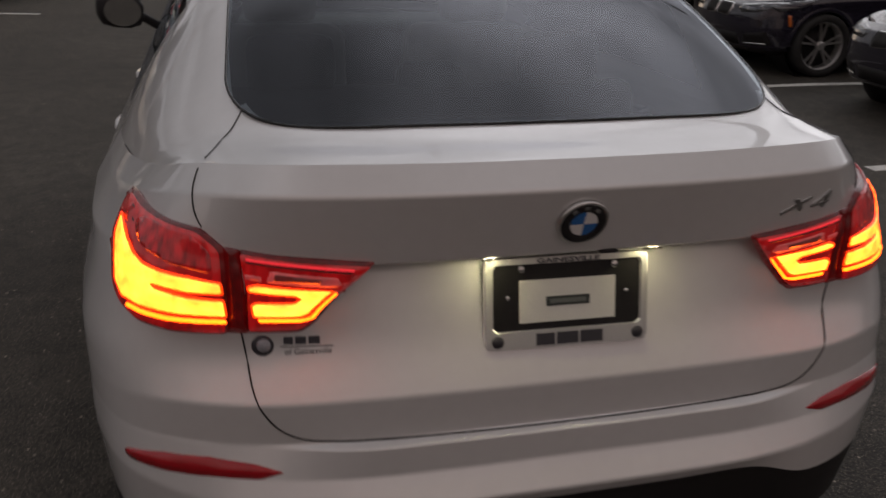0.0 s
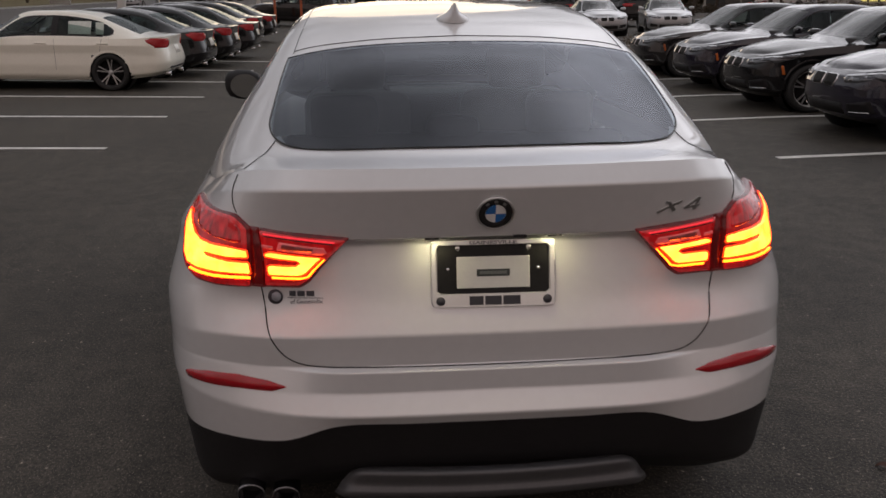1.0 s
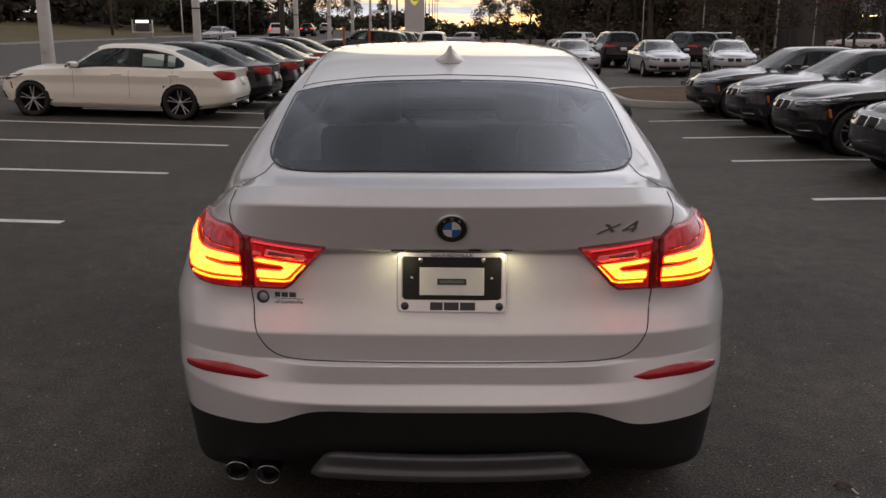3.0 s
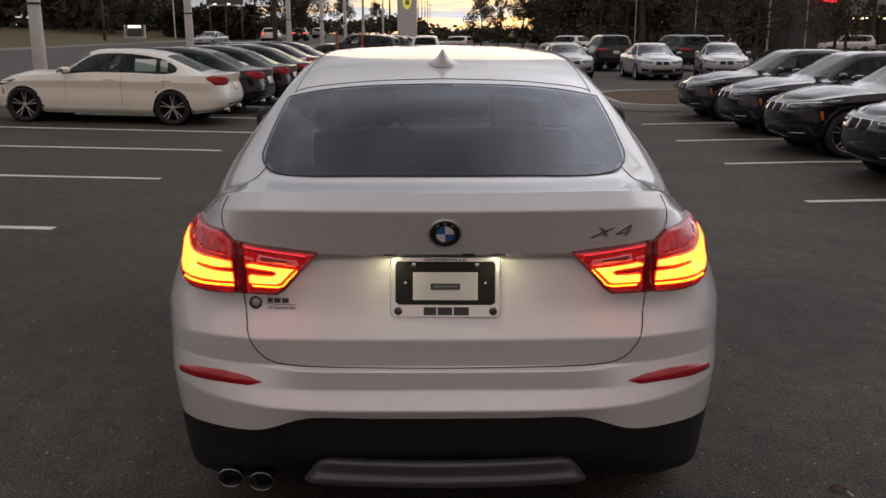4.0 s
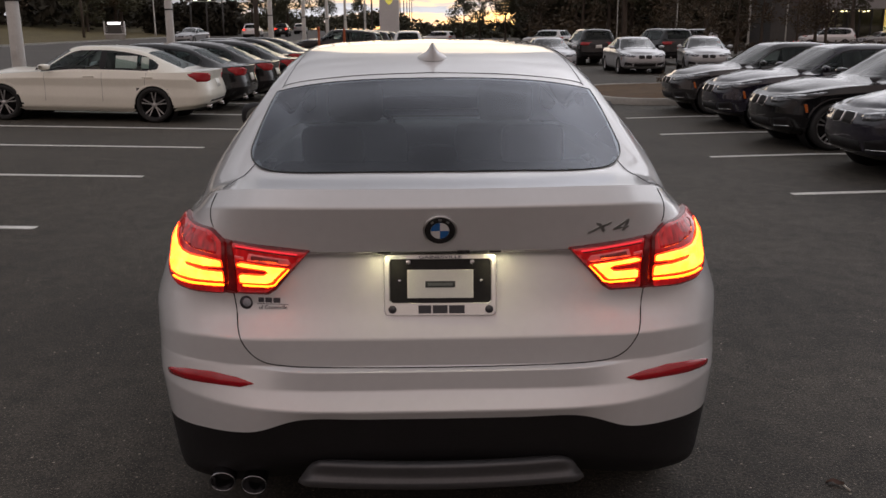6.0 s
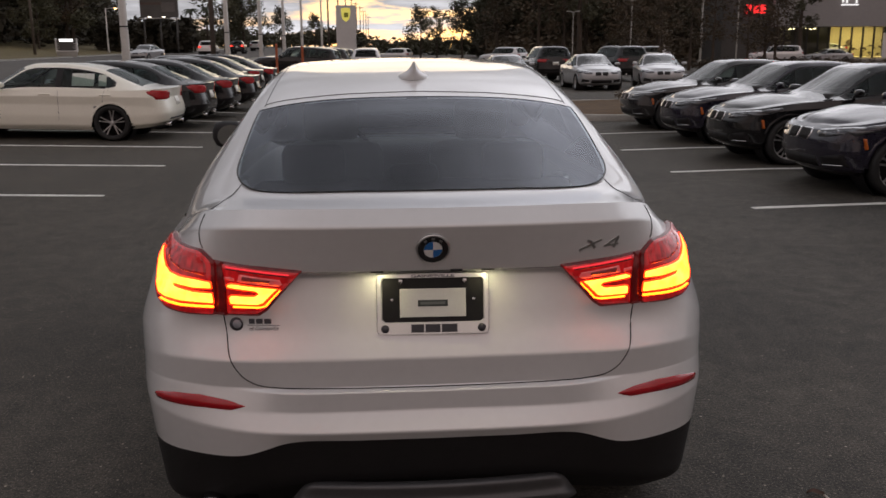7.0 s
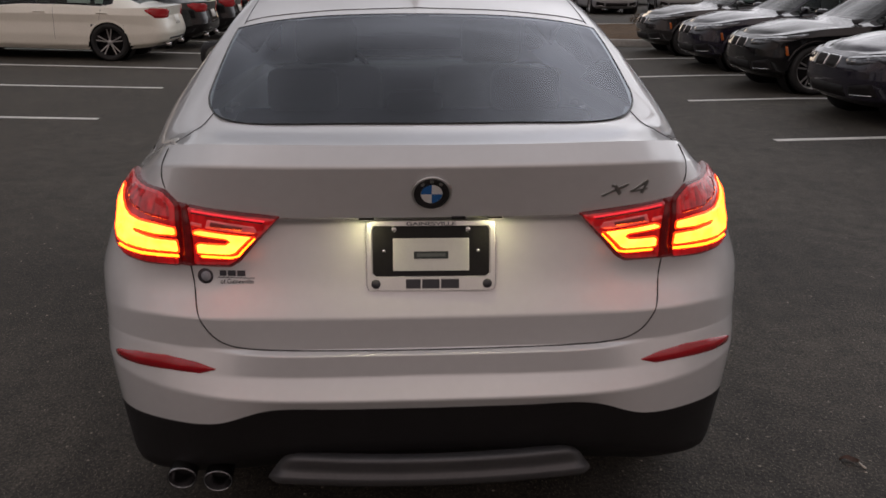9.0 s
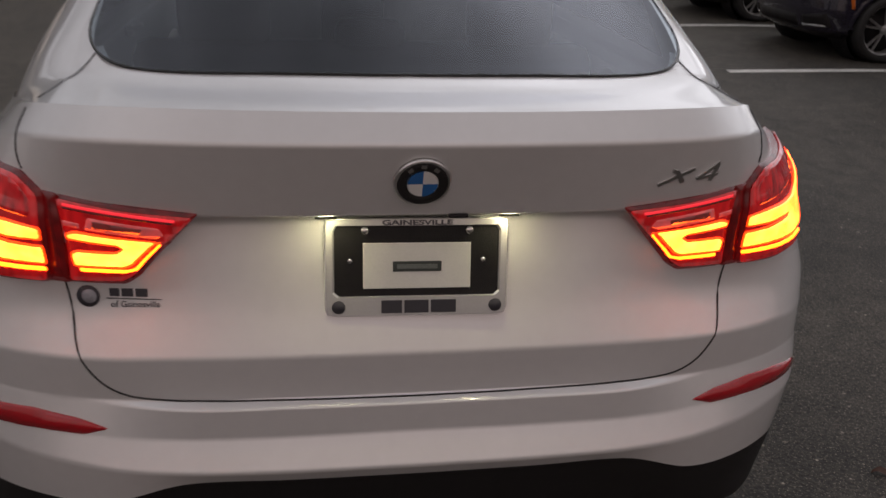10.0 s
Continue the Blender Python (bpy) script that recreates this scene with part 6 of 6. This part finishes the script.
def broad_tree(seed, height, crown_from, width, leaf, leaves, label, category="tree", m=None, size=.22, bare=False):
    rng = random.Random(seed)
    tree = thing("tree", label, category, m)
    lean = Vector((rng.uniform(-.05, .05), rng.uniform(-.05, .05), 1))
    pts = [lean * (height * k / 8) + Vector((rng.uniform(-.08, .08) * k / 3, rng.uniform(-.08, .08) * k / 3, 0)) for k in range(9)]
    base = height * .017 + .06
    part("trunk", tube(pts, [base * (1 - .85 * k / 8) for k in range(9)], 8), BARK, tree)
    centres = []
    n_limb = 13
    for k in range(n_limb):
        f = crown_from + (1 - crown_from) * (k + .5) / n_limb
        a = k * 2.4 + rng.uniform(-.4, .4)
        q = f * 8
        i = min(int(q), 7)
        start = pts[i].lerp(pts[i + 1], q - i)
        reach = width * (1 - .65 * abs(f - crown_from - .25 * (1 - crown_from)) / (1 - crown_from)) * rng.uniform(.65, 1.1)
        end = start + Vector((math.cos(a) * reach, math.sin(a) * reach, reach * rng.uniform(.15, .6)))
        mid = start.lerp(end, .5) + Vector((0, 0, .08 * reach))
        part("limb", tube([start, mid, end], [base * .35 * (1 - .6 * f), base * .22 * (1 - .6 * f), .015], 5), BARK, tree)
        centres += [(*end, .55), (*mid, .45), (*start.lerp(end, .8), .6)]
    centres += [(*pts[8], .8), (*pts[7], .8)]
    me = leaf_cloud(rng, centres, leaves, size, width * .62)
    me.materials.append(leaf)
    crown = new("crown", me)
    crown.parent = tree
    return tree


def put_tree(ob, x, y, scale, rz):
    return copy_thing(ob, Matrix.Translation((x, y, ground_z(x, y) - .1)) @ pose(0, 0, 0, 0, 0, rz) @ Matrix.Diagonal((scale, scale, scale, 1)))


WOODS = "trees of the dark woods"
pine = broad_tree(3, 15, .30, 2.6, LEAF, 2600, "tall dark pine in the woods", m=Matrix.Translation((20, 96, ground_z(20, 96))))
oak = broad_tree(5, 12, .22, 4.0, LEAF, 3200, "broad dark tree at the edge of the lot", m=Matrix.Translation((34, 104, ground_z(34, 104))), size=.26)
sparse = broad_tree(9, 11, .25, 2.8, LEAF_BROWN, 1500, "thin brown tree with sparse leaves", m=Matrix.Translation((17.5, 92, ground_z(17.5, 92))), size=.2)
for t_ in (pine, oak, sparse):
    t_["group"] = WOODS
rng = random.Random(11)
# woods behind the right of the lot
for k in range(84):
    x = rng.uniform(13, 66)
    y = rng.uniform(98, 150)
    put_tree((pine, oak, sparse, oak)[k % 4], x, y, rng.uniform(.85, 1.35), rng.uniform(0, 360))
for x, y, s, k in ((10.5, 92, .75, 2), (14.2, 88, .9, 2), (18, 86, .95, 0), (23, 88, .9, 2), (27, 90, 1.0, 2), (30.0, 82, .7, 2), (37.6, 80, .72, 0), (3.0, 118, .55, 1), (8.2, 112, .62, 1), (6.0, 135, .5, 0)):
    put_tree((pine, oak, sparse)[k], x, y, s, rng.uniform(0, 360))
# woods across the road
for k in range(56):
    y = rng.uniform(30, 190)
    x = -rng.uniform(55, 84) + (0 if y < 120 else 10)
    if x / (y + 2.3) < -.31:
        put_tree((oak, pine, oak, sparse)[k % 4], x, y, rng.uniform(.8, 1.35), rng.uniform(0, 360))
for x, y, s in ((-26, 145, .75), (-22, 170, .6), (-17.5, 190, .55), (-13, 210, .5), (-47, 118, .7)):
    put_tree(oak, x, y, s, rng.uniform(0, 360))


def clumps(name, spots, size, count, mat, label, category):
    """A far belt of bushes as one mesh."""
    rng_ = random.Random(len(spots) % 97)
    me = leaf_cloud(rng_, spots, count, size, 1.0, .7)
    me.materials.append(mat)
    return tagged(new(name, me), label, category, kind="stuff")


mass = []
rng = random.Random(31)
for k in range(150):
    x, y = rng.uniform(-43.5, -30.5), rng.uniform(130, 136)
    mass.append((x, y, ground_z(x, y) + rng.uniform(.4, 4.4), rng.uniform(.8, 1.6)))
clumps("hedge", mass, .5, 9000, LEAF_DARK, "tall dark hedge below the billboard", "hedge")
put_tree(oak, -26.5, 138, 1.15, 40)
put_tree(oak, -24.2, 141, .9, 140)
belt = []
rng = random.Random(21)
for k in range(420):
    x = rng.uniform(-60, 60)
    y = rng.uniform(215, 245)
    belt.append((x, y, ground_z(x, y) + rng.uniform(.3, 3.2) + 1.4 * noise.noise((x * .08, 3, 0)), rng.uniform(1.0, 2.4)))
clumps("far_trees", belt, .75, 11000, LEAF, "far belt of dark low trees on the horizon", "woods")
under = []
for k in range(500):
    x = rng.uniform(12, 66)
    y = rng.uniform(90, 128)
    under.append((x, y, ground_z(x, y) + rng.uniform(.2, 2.6), rng.uniform(.6, 1.6)))
clumps("undergrowth", under, .36, 12000, LEAF_BROWN, "brown undergrowth between the woodland trunks", "undergrowth")
under = []
for k in range(620):
    y = rng.uniform(24, 190)
    x = -rng.uniform(58, 84) + (0 if y < 120 else 9)
    top = 9.5 if x / (y + 2.3) < -.315 else 1.2
    under.append((x, y, ground_z(x, y) + 1.4 + rng.uniform(.2, top), rng.uniform(1.2, 2.8) if top > 2 else 1.0))
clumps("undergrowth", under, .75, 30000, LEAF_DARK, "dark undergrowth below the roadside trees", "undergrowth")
deep = []
for k in range(420):
    x, y = rng.uniform(15, 72), rng.uniform(150, 172)
    deep.append((x, y, ground_z(x, y) + rng.uniform(.3, 8.5), rng.uniform(1.4, 2.8)))
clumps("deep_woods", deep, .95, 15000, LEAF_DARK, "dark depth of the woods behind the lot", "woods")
hedge = []
for k in range(260):
    x = rng.uniform(16, 52)
    y = 68 + rng.uniform(-1.5, 1.5)
    hedge.append((x, y, ground_z(x, y) + rng.uniform(.1, .5), rng.uniform(.25, .55)))
clumps("hedge", hedge, .10, 14000, LEAF_BROWN, "straggling brown hedge before the far cars", "hedge")
for x, y, s_ in ((17.0, 55, .42), (20.5, 60, .5), (23.5, 57, .45), (27.5, 62, .52), (27.2, 63, .6), (13.5, 50, .38)):
    put_tree(sparse, x, y, s_, rng.uniform(0, 360))
shrubs = []
for k in range(16):
    x, y = rng.uniform(6.2, 11.2), rng.uniform(18.6, 22.6)
    shrubs.append((x, y, ground_z(x, y) + .30, .26))
clumps("shrubs", shrubs, .04, 2600, LEAF_BROWN, "low dry brown shrubs on the planted island", "shrub")


def palm(x, y, h, seed):
    rng_ = random.Random(seed)
    tree = thing("palm_tree", "slim palm with a round head of fronds", "palm", Matrix.Translation((x, y, ground_z(x, y))), "roadside palms")
    part("trunk", tube([(0, 0, -.2), (.1, 0, h * .5), (.05, .05, h)], [.22, .17, .14], 8), BARK, tree)
    for k in range(22):
        a, up = k * 2.39996, rng_.uniform(-.5, 1.0)
        r = rng_.uniform(1.1, 1.6)
        bm_ = bmesh.new()
        prev = None
        for f in np.linspace(0, 1, 6):
            d = Vector((math.cos(a), math.sin(a), 0))
            p = Vector((.05, .05, h)) + d * (r * f) + Vector((0, 0, up * f - 1.0 * f * f))
            w = Vector((-math.sin(a), math.cos(a), 0)) * (.22 * math.sin(math.pi * min(1, f * .9 + .1)) + .02)
            row_ = [bm_.verts.new(p - w - Vector((0, 0, .08))), bm_.verts.new(p), bm_.verts.new(p + w - Vector((0, 0, .08)))]
            if prev:
                for i in range(2):
                    bm_.faces.new((prev[i], prev[i + 1], row_[i + 1], row_[i]))
            prev = row_
        part("frond", bm_, LEAF_PALM, tree)


for k, (x, y, h) in enumerate(((-34.4, 150, 6.8), (-32.2, 152, 7.2), (-33.5, 148, 4.2), (-36.4, 156, 5.5))):
    palm(x, y, h, k)

# lamp posts
def lamp_post(x, y, h, r, mat=POLE_GREY, arms=1, lit=False, label="tall grey tapered lamp post on a concrete base", group="lamp posts along the car park", reach=1.0):
    post = thing("lamp_post", label, "lamp post", Matrix.Translation((x, y, ground_z(x, y))), group)
    part("pole", lathe([(r, -.1), (r * .97, .6), (r * .55, h), (0, h)], 20), mat, post)
    part("base", lathe([(r * 1.7, -.15), (r * 1.7, .5), (r * 1.6, .56), (0, .56)], 20), CONCRETE, post)
    part("access_cover", box(bmesh.new(), (r * .7, .02, .24), Matrix.Translation((0, -r * .99, 1.1)), .004), mat, post)
    part("band", lathe([(r * 1.0, 2.24), (r * 1.02, 2.25), (r * 1.02, 2.28), (r * 1.0, 2.29)], 20), MULLION, post)
    for k in range(arms):
        s = 1 if k == 0 else -1
        arm = part("arm", tube([(0, 0, h - .15), (s * .6 * reach, 0, h + .05), (s * 1.1 * reach, 0, h + .05)], .045), mat, post)
        part("lamp_head", box(bmesh.new(), (.75 * reach, .32, .14), Matrix.Translation((s * 1.35 * reach, 0, h + .04)), .04), mat, arm)
    return post


for k, y in enumerate((19.0, 32.2, 52.1, 65.3, 79.2, 94.6, 120.0)):
    lamp_post(-10.05 if k == 0 else -10.35 if k == 1 else -10.25, y, 9.5, .165, arms=2)
lamp_post(9.95, 14.2, 9.5, .20, arms=2)
far = lamp_post(28.5, 140, 6.6, .12, arms=2, group="lamp posts far across the lot", label="slim grey double lamp post far off")
slim = lamp_post(20.2, 75, 5.6, .065, mat=CONCRETE, reach=.4, arms=2, group="lamp posts far across the lot", label="slim grey double lamp post before the woods")
copy_thing(slim, Matrix.Translation((29.6, 75, ground_z(29.6, 75))))
copy_thing(slim, Matrix.Translation((15.1, 75, ground_z(15.1, 75))) @ Matrix.Diagonal((.83, .83, .83, 1)))
lamp_post(24.7, 70, 10.5, .09, mat=CONCRETE, reach=.5, arms=1, group="lamp posts far across the lot", label="tall slim grey post before the woods")
for x, y in ((41.0, 150), (30.5, 152), (52.0, 146), (55.0, 150)):
    copy_thing(far, Matrix.Translation((x, y, ground_z(x, y) + (1.0 if x > 40 else 0))))
lit_post = lamp_post(-39.0, 121, 6.0, .11, arms=1, group="lamp posts far across the lot", label="slim street lamp with a lit orange head")
part("lit_glass", lathe([(0, -.12), (.16, -.06), (.2, .04), (0, .1)], 16, Matrix.Translation((1.35, -.1, 5.98))), glowing("sodium_light", (1.0, .55, .2), 5.0), lit_post)
# wooden utility poles by the road
def utility_pole(x, y, h):
    p = thing("utility_pole", "dark wooden utility pole beside the road", "pole", Matrix.Translation((x, y, ground_z(x, y))), "utility poles")
    part("pole", tube([(0, 0, -.3), (0, 0, h)], [.17, .11], 10), POLE_WOOD, p)
    part("crossarm", box(bmesh.new(), (2.2, .12, .14), Matrix.Translation((0, -.12, h - .6)), .02), POLE_WOOD, p)
    for k in (-.95, -.45, .45, .95):
        part("insulator", lathe([(.05, 0), (.06, .05), (.03, .1), (.045, .14), (0, .18)], 8, Matrix.Translation((k, -.12, h - .53))), CHROME, p)


for k in range(9):
    utility_pole(-11.6 - .02 * k, 150 + 27 * k, 12.5)
utility_pole(-11.4, 53.6, 11.0)
utility_pole(-40.5, 100, 11.0)

# pylon sign with a plain shield
SIGN_GREY = material("sign_grey", (0.72, 0.72, 0.72), 0.5, 0.2, vary=0.06, scale=0.6)
pylon = thing("pylon_sign", "grey pylon sign with a glowing yellow shield", "sign", Matrix.Translation((-6.15, 106, ground_z(-6.15, 106) - .05)))
part("body", box(bmesh.new(), (2.35, .5, 6.5), Matrix.Translation((0, 0, 3.25)), .03), SIGN_GREY, pylon, smooth=False)
shield = [(-.78, .95), (-.4, 1.0), (0, 1.06), (.4, 1.0), (.78, .95), (.76, .1), (.55, -.55), (0, -.95), (-.55, -.55), (-.76, .1)]
bm = bmesh.new()
lo = [bm.verts.new((x * .70, -.26, 5.35 + z * .84)) for x, z in shield]
hi = [bm.verts.new((x * .68, -.30, 5.35 + z * .82)) for x, z in shield]
bm.faces.new(hi)
for k in range(len(shield)):
    q = (k + 1) % len(shield)
    bm.faces.new((lo[k], lo[q], hi[q], hi[k]))
bmesh.ops.recalc_face_normals(bm, faces=bm.faces)
part("shield", bm, glowing("shield_yellow", (0.80, 0.70, 0.14), 0.5), pylon, smooth=False)
part("shield_mark", box(bmesh.new(), (.50, .03, .55), Matrix.Translation((.05, -.315, 5.38)), .01), glowing("shield_dark", (0.16, 0.15, 0.02), 0.4), pylon, smooth=False)
part("lit_bar", box(bmesh.new(), (.8, .06, .22), Matrix.Translation((0, -.28, 1.2)), .02), glowing("white_sign_light", (1, 1, .95), 1.6), pylon, smooth=False)

# billboard across the road
board = thing("billboard", "dark roadside billboard on steel posts", "billboard", Matrix.Translation((-33.7, 128, ground_z(-37, 128) - .6)))
part("panel", box(bmesh.new(), (5.3, .35, 2.8), Matrix.Translation((0, 0, 7.0)), .03), DARK_WALL, board, smooth=False)
part("print_area", box(bmesh.new(), (1.9, .03, 1.3), Matrix.Translation((1.3, -.19, 7.0)), .01), material("board_grey", (.14, .13, .13), .6, vary=.3, scale=1.5), board, smooth=False)
part("print_area", box(bmesh.new(), (3.0, .03, .35), Matrix.Translation((-1.1, -.19, 7.5)), .01), material("board_brown", (.10, .07, .06), .6, vary=.3, scale=1.5), board, smooth=False)
for x in (-2.3, .0, 2.3):
    part("post", tube([(x, .2, -.6), (x, .2, 5.6)], .12, 8), DARK_WALL, board)
part("catwalk", box(bmesh.new(), (5.3, .7, .08), Matrix.Translation((0, -.4, 5.45)), .01), POLE_GREY, board, smooth=False)

# low lit sign on the bank: a white frame with slats round a dark face, lit at its head
monument = thing("monument_sign", "low white framed sign with a lit head on grass", "sign", Matrix.Translation((-36.6, 99, ground_z(-38, 99) + .35)))
part("plinth", box(bmesh.new(), (2.2, .3, .6), Matrix.Translation((0, 0, 0)), .03), CONCRETE, monument, smooth=False)
part("face", box(bmesh.new(), (2.1, .2, 1.3), Matrix.Translation((0, .02, .95)), .02), DARK_WALL, monument, smooth=False)
for x in (-1.12, 1.12):
    part("side_post", box(bmesh.new(), (.14, .26, 1.5), Matrix.Translation((x, 0, .95)), .02), SIGN_GREY, monument, smooth=False)
for z in (.42, .66, .90, 1.14):
    part("slat", box(bmesh.new(), (.30, .04, .06), Matrix.Translation((-.92, -.10, z)), .01), SIGN_GREY, monument, smooth=False)
    part("slat", box(bmesh.new(), (.30, .04, .06), Matrix.Translation((.92, -.10, z)), .01), SIGN_GREY, monument, smooth=False)
part("lower_rail", box(bmesh.new(), (2.1, .24, .10), Matrix.Translation((0, 0, .33)), .02), SIGN_GREY, monument, smooth=False)
part("lit_head", box(bmesh.new(), (1.5, .22, .30), Matrix.Translation((0, -.03, 1.50)), .03), glowing("lit_white", (1, 1, 1), 1.2), monument, "bright lit head panel", smooth=False)

small_sign = thing("road_sign", "small white road sign on a thin post", "sign", Matrix.Translation((-41.5, 86, ground_z(-41.5, 86))))
part("post", tube([(0, 0, -.2), (0, 0, 2.3)], .04, 8), POLE_GREY, small_sign)
part("plate", box(bmesh.new(), (.42, .03, .42), Matrix.Translation((0, -.05, 2.3)), .01), SIGN_GREY, small_sign, smooth=False)
for x in (-1.1, .9):
    lampb = part("board_lamp", tube([(x, -.75, 5.45), (x, -1.15, 5.5), (x, -1.25, 5.55)], .04, 6), POLE_GREY, board)
    part("lamp_glass", box(bmesh.new(), (.45, .2, .1), Matrix.Translation((x, -1.3, 5.6)), .02), glowing("board_light", (1.0, .9, .75), 3.0), lampb, smooth=False)
CONE = material("cone_orange", (.42, .10, .035), .7, vary=.2, scale=8)
for x, y in ((-6.27, 44.0), (-4.96, 44.0)):
    cone = thing("traffic_delineator", "tall dull orange delineator post standing on asphalt", "delineator", Matrix.Translation((x, y, ground_z(x, y))), "orange delineators")
    part("base", lathe([(.22, 0), (.22, .05), (.10, .08), (0, .08)], 16), RUBBER, cone)
    part("tube", lathe([(.065, .07), (.058, 1.70), (.045, 1.80), (0, 1.82)], 14), CONE, cone)

# dealership with a lit showroom, on a low plinth
bx, by = 45.0, 84.0
bz = ground_z(bx, by) + .4
hall = thing("showroom_building", "grey dealership with a lit glazed showroom", "building", Matrix.Translation((bx, by, bz)))
part("plinth", box(bmesh.new(), (24.6, 17.4, .6), Matrix.Translation((4.6, 8.1, -.31)), .03), CONCRETE, hall, smooth=False)
part("fascia", box(bmesh.new(), (16.4, 1.2, 5.2), Matrix.Translation((-.3, .2, 5.65)), .05), FASCIA, hall, smooth=False)
part("side_wall", box(bmesh.new(), (.4, 16, 8.2), Matrix.Translation((-8.6, 8.3, 4.1)), .03), DARK_WALL, hall, smooth=False)
part("side_wall", box(bmesh.new(), (9.0, 16, 8.2), Matrix.Translation((12.4, 8.3, 4.1)), .03), FASCIA, hall, smooth=False)
part("back_wall", box(bmesh.new(), (16, .3, 6), Matrix.Translation((-.5, 9.0, 3.0)), .02), CREAM_WALL, hall, smooth=False)
part("roof", box(bmesh.new(), (16.4, 16, .3), Matrix.Translation((-.3, 8.6, 8.1)), .03), DARK_WALL, hall, smooth=False)
part("ceiling", box(bmesh.new(), (16, 9, .15), Matrix.Translation((-.5, 4.6, 3.4)), .02), CREAM_WALL, hall, smooth=False)
part("hall_floor", box(bmesh.new(), (16, 9, .12), Matrix.Translation((-.5, 4.6, .06)), .02), CREAM_WALL, hall, smooth=False)
# an added wall, unseen itself, that keeps the left bay of the hall dark
part("added_partition", box(bmesh.new(), (.2, 8.5, 3.2), Matrix.Translation((-2.6, 4.7, 1.7)), .02), DARK_WALL, hall, smooth=False)
for x in (-1.4, .6, 2.6, 4.6, 6.4):
    part("ceiling_light", box(bmesh.new(), (1.2, 6.5, .06), Matrix.Translation((x, 4.6, 3.28)), .01), glowing("warm_ceiling_light", (1.0, 0.84, 0.44), 3.6), hall, "warm lit ceiling panel", smooth=False)
for k, x in enumerate(np.linspace(-8.4, 7.4, 15)):
    part("mullion", box(bmesh.new(), (.14, .16, 3.1), Matrix.Translation((x, -.02, 1.6)), .01), MULLION, hall, smooth=False)
for k, (a, b) in enumerate(zip(np.linspace(-8.4, 7.4, 15), np.linspace(-8.4, 7.4, 15)[1:])):
    pane = part("pane", box(bmesh.new(), (b - a - .14, .02, 2.9), Matrix.Translation(((a + b) / 2, .02, 1.6)), .002), SHOW_GLASS, hall, smooth=False)
    pane.visible_shadow = False
for k in range(9):
    part("spot_lamp", box(bmesh.new(), (.20, .20, .10), Matrix.Translation((-7.9 + .58 * k, 1.3 + .4 * (k % 3), 2.92 - .05 * (k % 2))), .03), glowing("warm_spot", (1.0, 0.84, 0.5), 4.0), hall, "small warm spot lamp", smooth=False)
part("door_panel", box(bmesh.new(), (1.3, .06, 2.4), Matrix.Translation((3.3, -.10, 1.25)), .02), SIGN_GREY, hall, smooth=False)
SIGN_WHITE = glowing("sign_white_glow", (1, 1, 1), 0.7)
for x, w, h in ((-2.3, .16, .75), (-1.9, .16, .9), (-1.35, .5, .16), (-.95, .16, .9)):
    part("sign_bar", box(bmesh.new(), (w, .12, h), Matrix.Translation((x + .4, -.46, 5.7)), .03), SIGN_WHITE, hall, "white glowing plain sign bar", smooth=False)
part("sign_bar", box(bmesh.new(), (1.7, .12, .13), Matrix.Translation((-1.2, -.46, 5.1)), .03), SIGN_WHITE, hall, smooth=False)
wall2 = thing("wing_building", "dark grey wing behind thin trees", "building", Matrix.Translation((32.0, 84.5, ground_z(32, 84.5))))
part("wall", box(bmesh.new(), (5.4, 6, 6.6), Matrix.Translation((2.4, 3, 3.3)), .05), DARK_WALL, wall2, smooth=False)
for k, x in enumerate((2.15, 2.9, 3.6)):
    part("sign_bar", box(bmesh.new(), (.55, .15, .85), Matrix.Translation((x, -.1, 5.15)), .05), glowing("red_sign_glow", (1.0, .03, .03), 1.5), wall2, "red glowing sign bar", smooth=False)

# a dead leaf on the tarmac
leaf = spline([(0, 0, 0), (.03, .02, .012), (.07, .02, .006), (.10, 0, .02)], 12)
bm = bmesh.new()
prev = None
for k, p in enumerate(leaf):
    w = .022 * math.sin(math.pi * (k + .3) / 12.5)
    row_ = [bm.verts.new((p[0], p[1] - w, p[2] + .010)), bm.verts.new((p[0], p[1], p[2] + .001)), bm.verts.new((p[0], p[1] + w, p[2] + .016))]
    if prev:
        for i in range(2):
            bm.faces.new((prev[i], prev[i + 1], row_[i + 1], row_[i]))
    prev = row_
dead_leaf = part("fallen_leaf", bm, material("dead_leaf", (.070, .034, .023), .8, vary=.3, scale=30))
dead_leaf.matrix_world = Matrix.Translation((1.415, .604, .001)) @ pose(0, 0, 0, 0, 0, -35) @ Matrix.Diagonal((.62, .62, .62, 1))
# the far end of the leaf is pale
part("leaf_tip", tube([Vector((.095, .004, .020)), Vector((.118, -.006, .012)), Vector((.140, -.012, .004))], .006, 6), material("pale_leaf_tip", (.55, .50, .44), .6, vary=.2, scale=60), dead_leaf, "pale end of the leaf")
tagged(dead_leaf, "curled brown dead leaf lying on asphalt", "leaf")
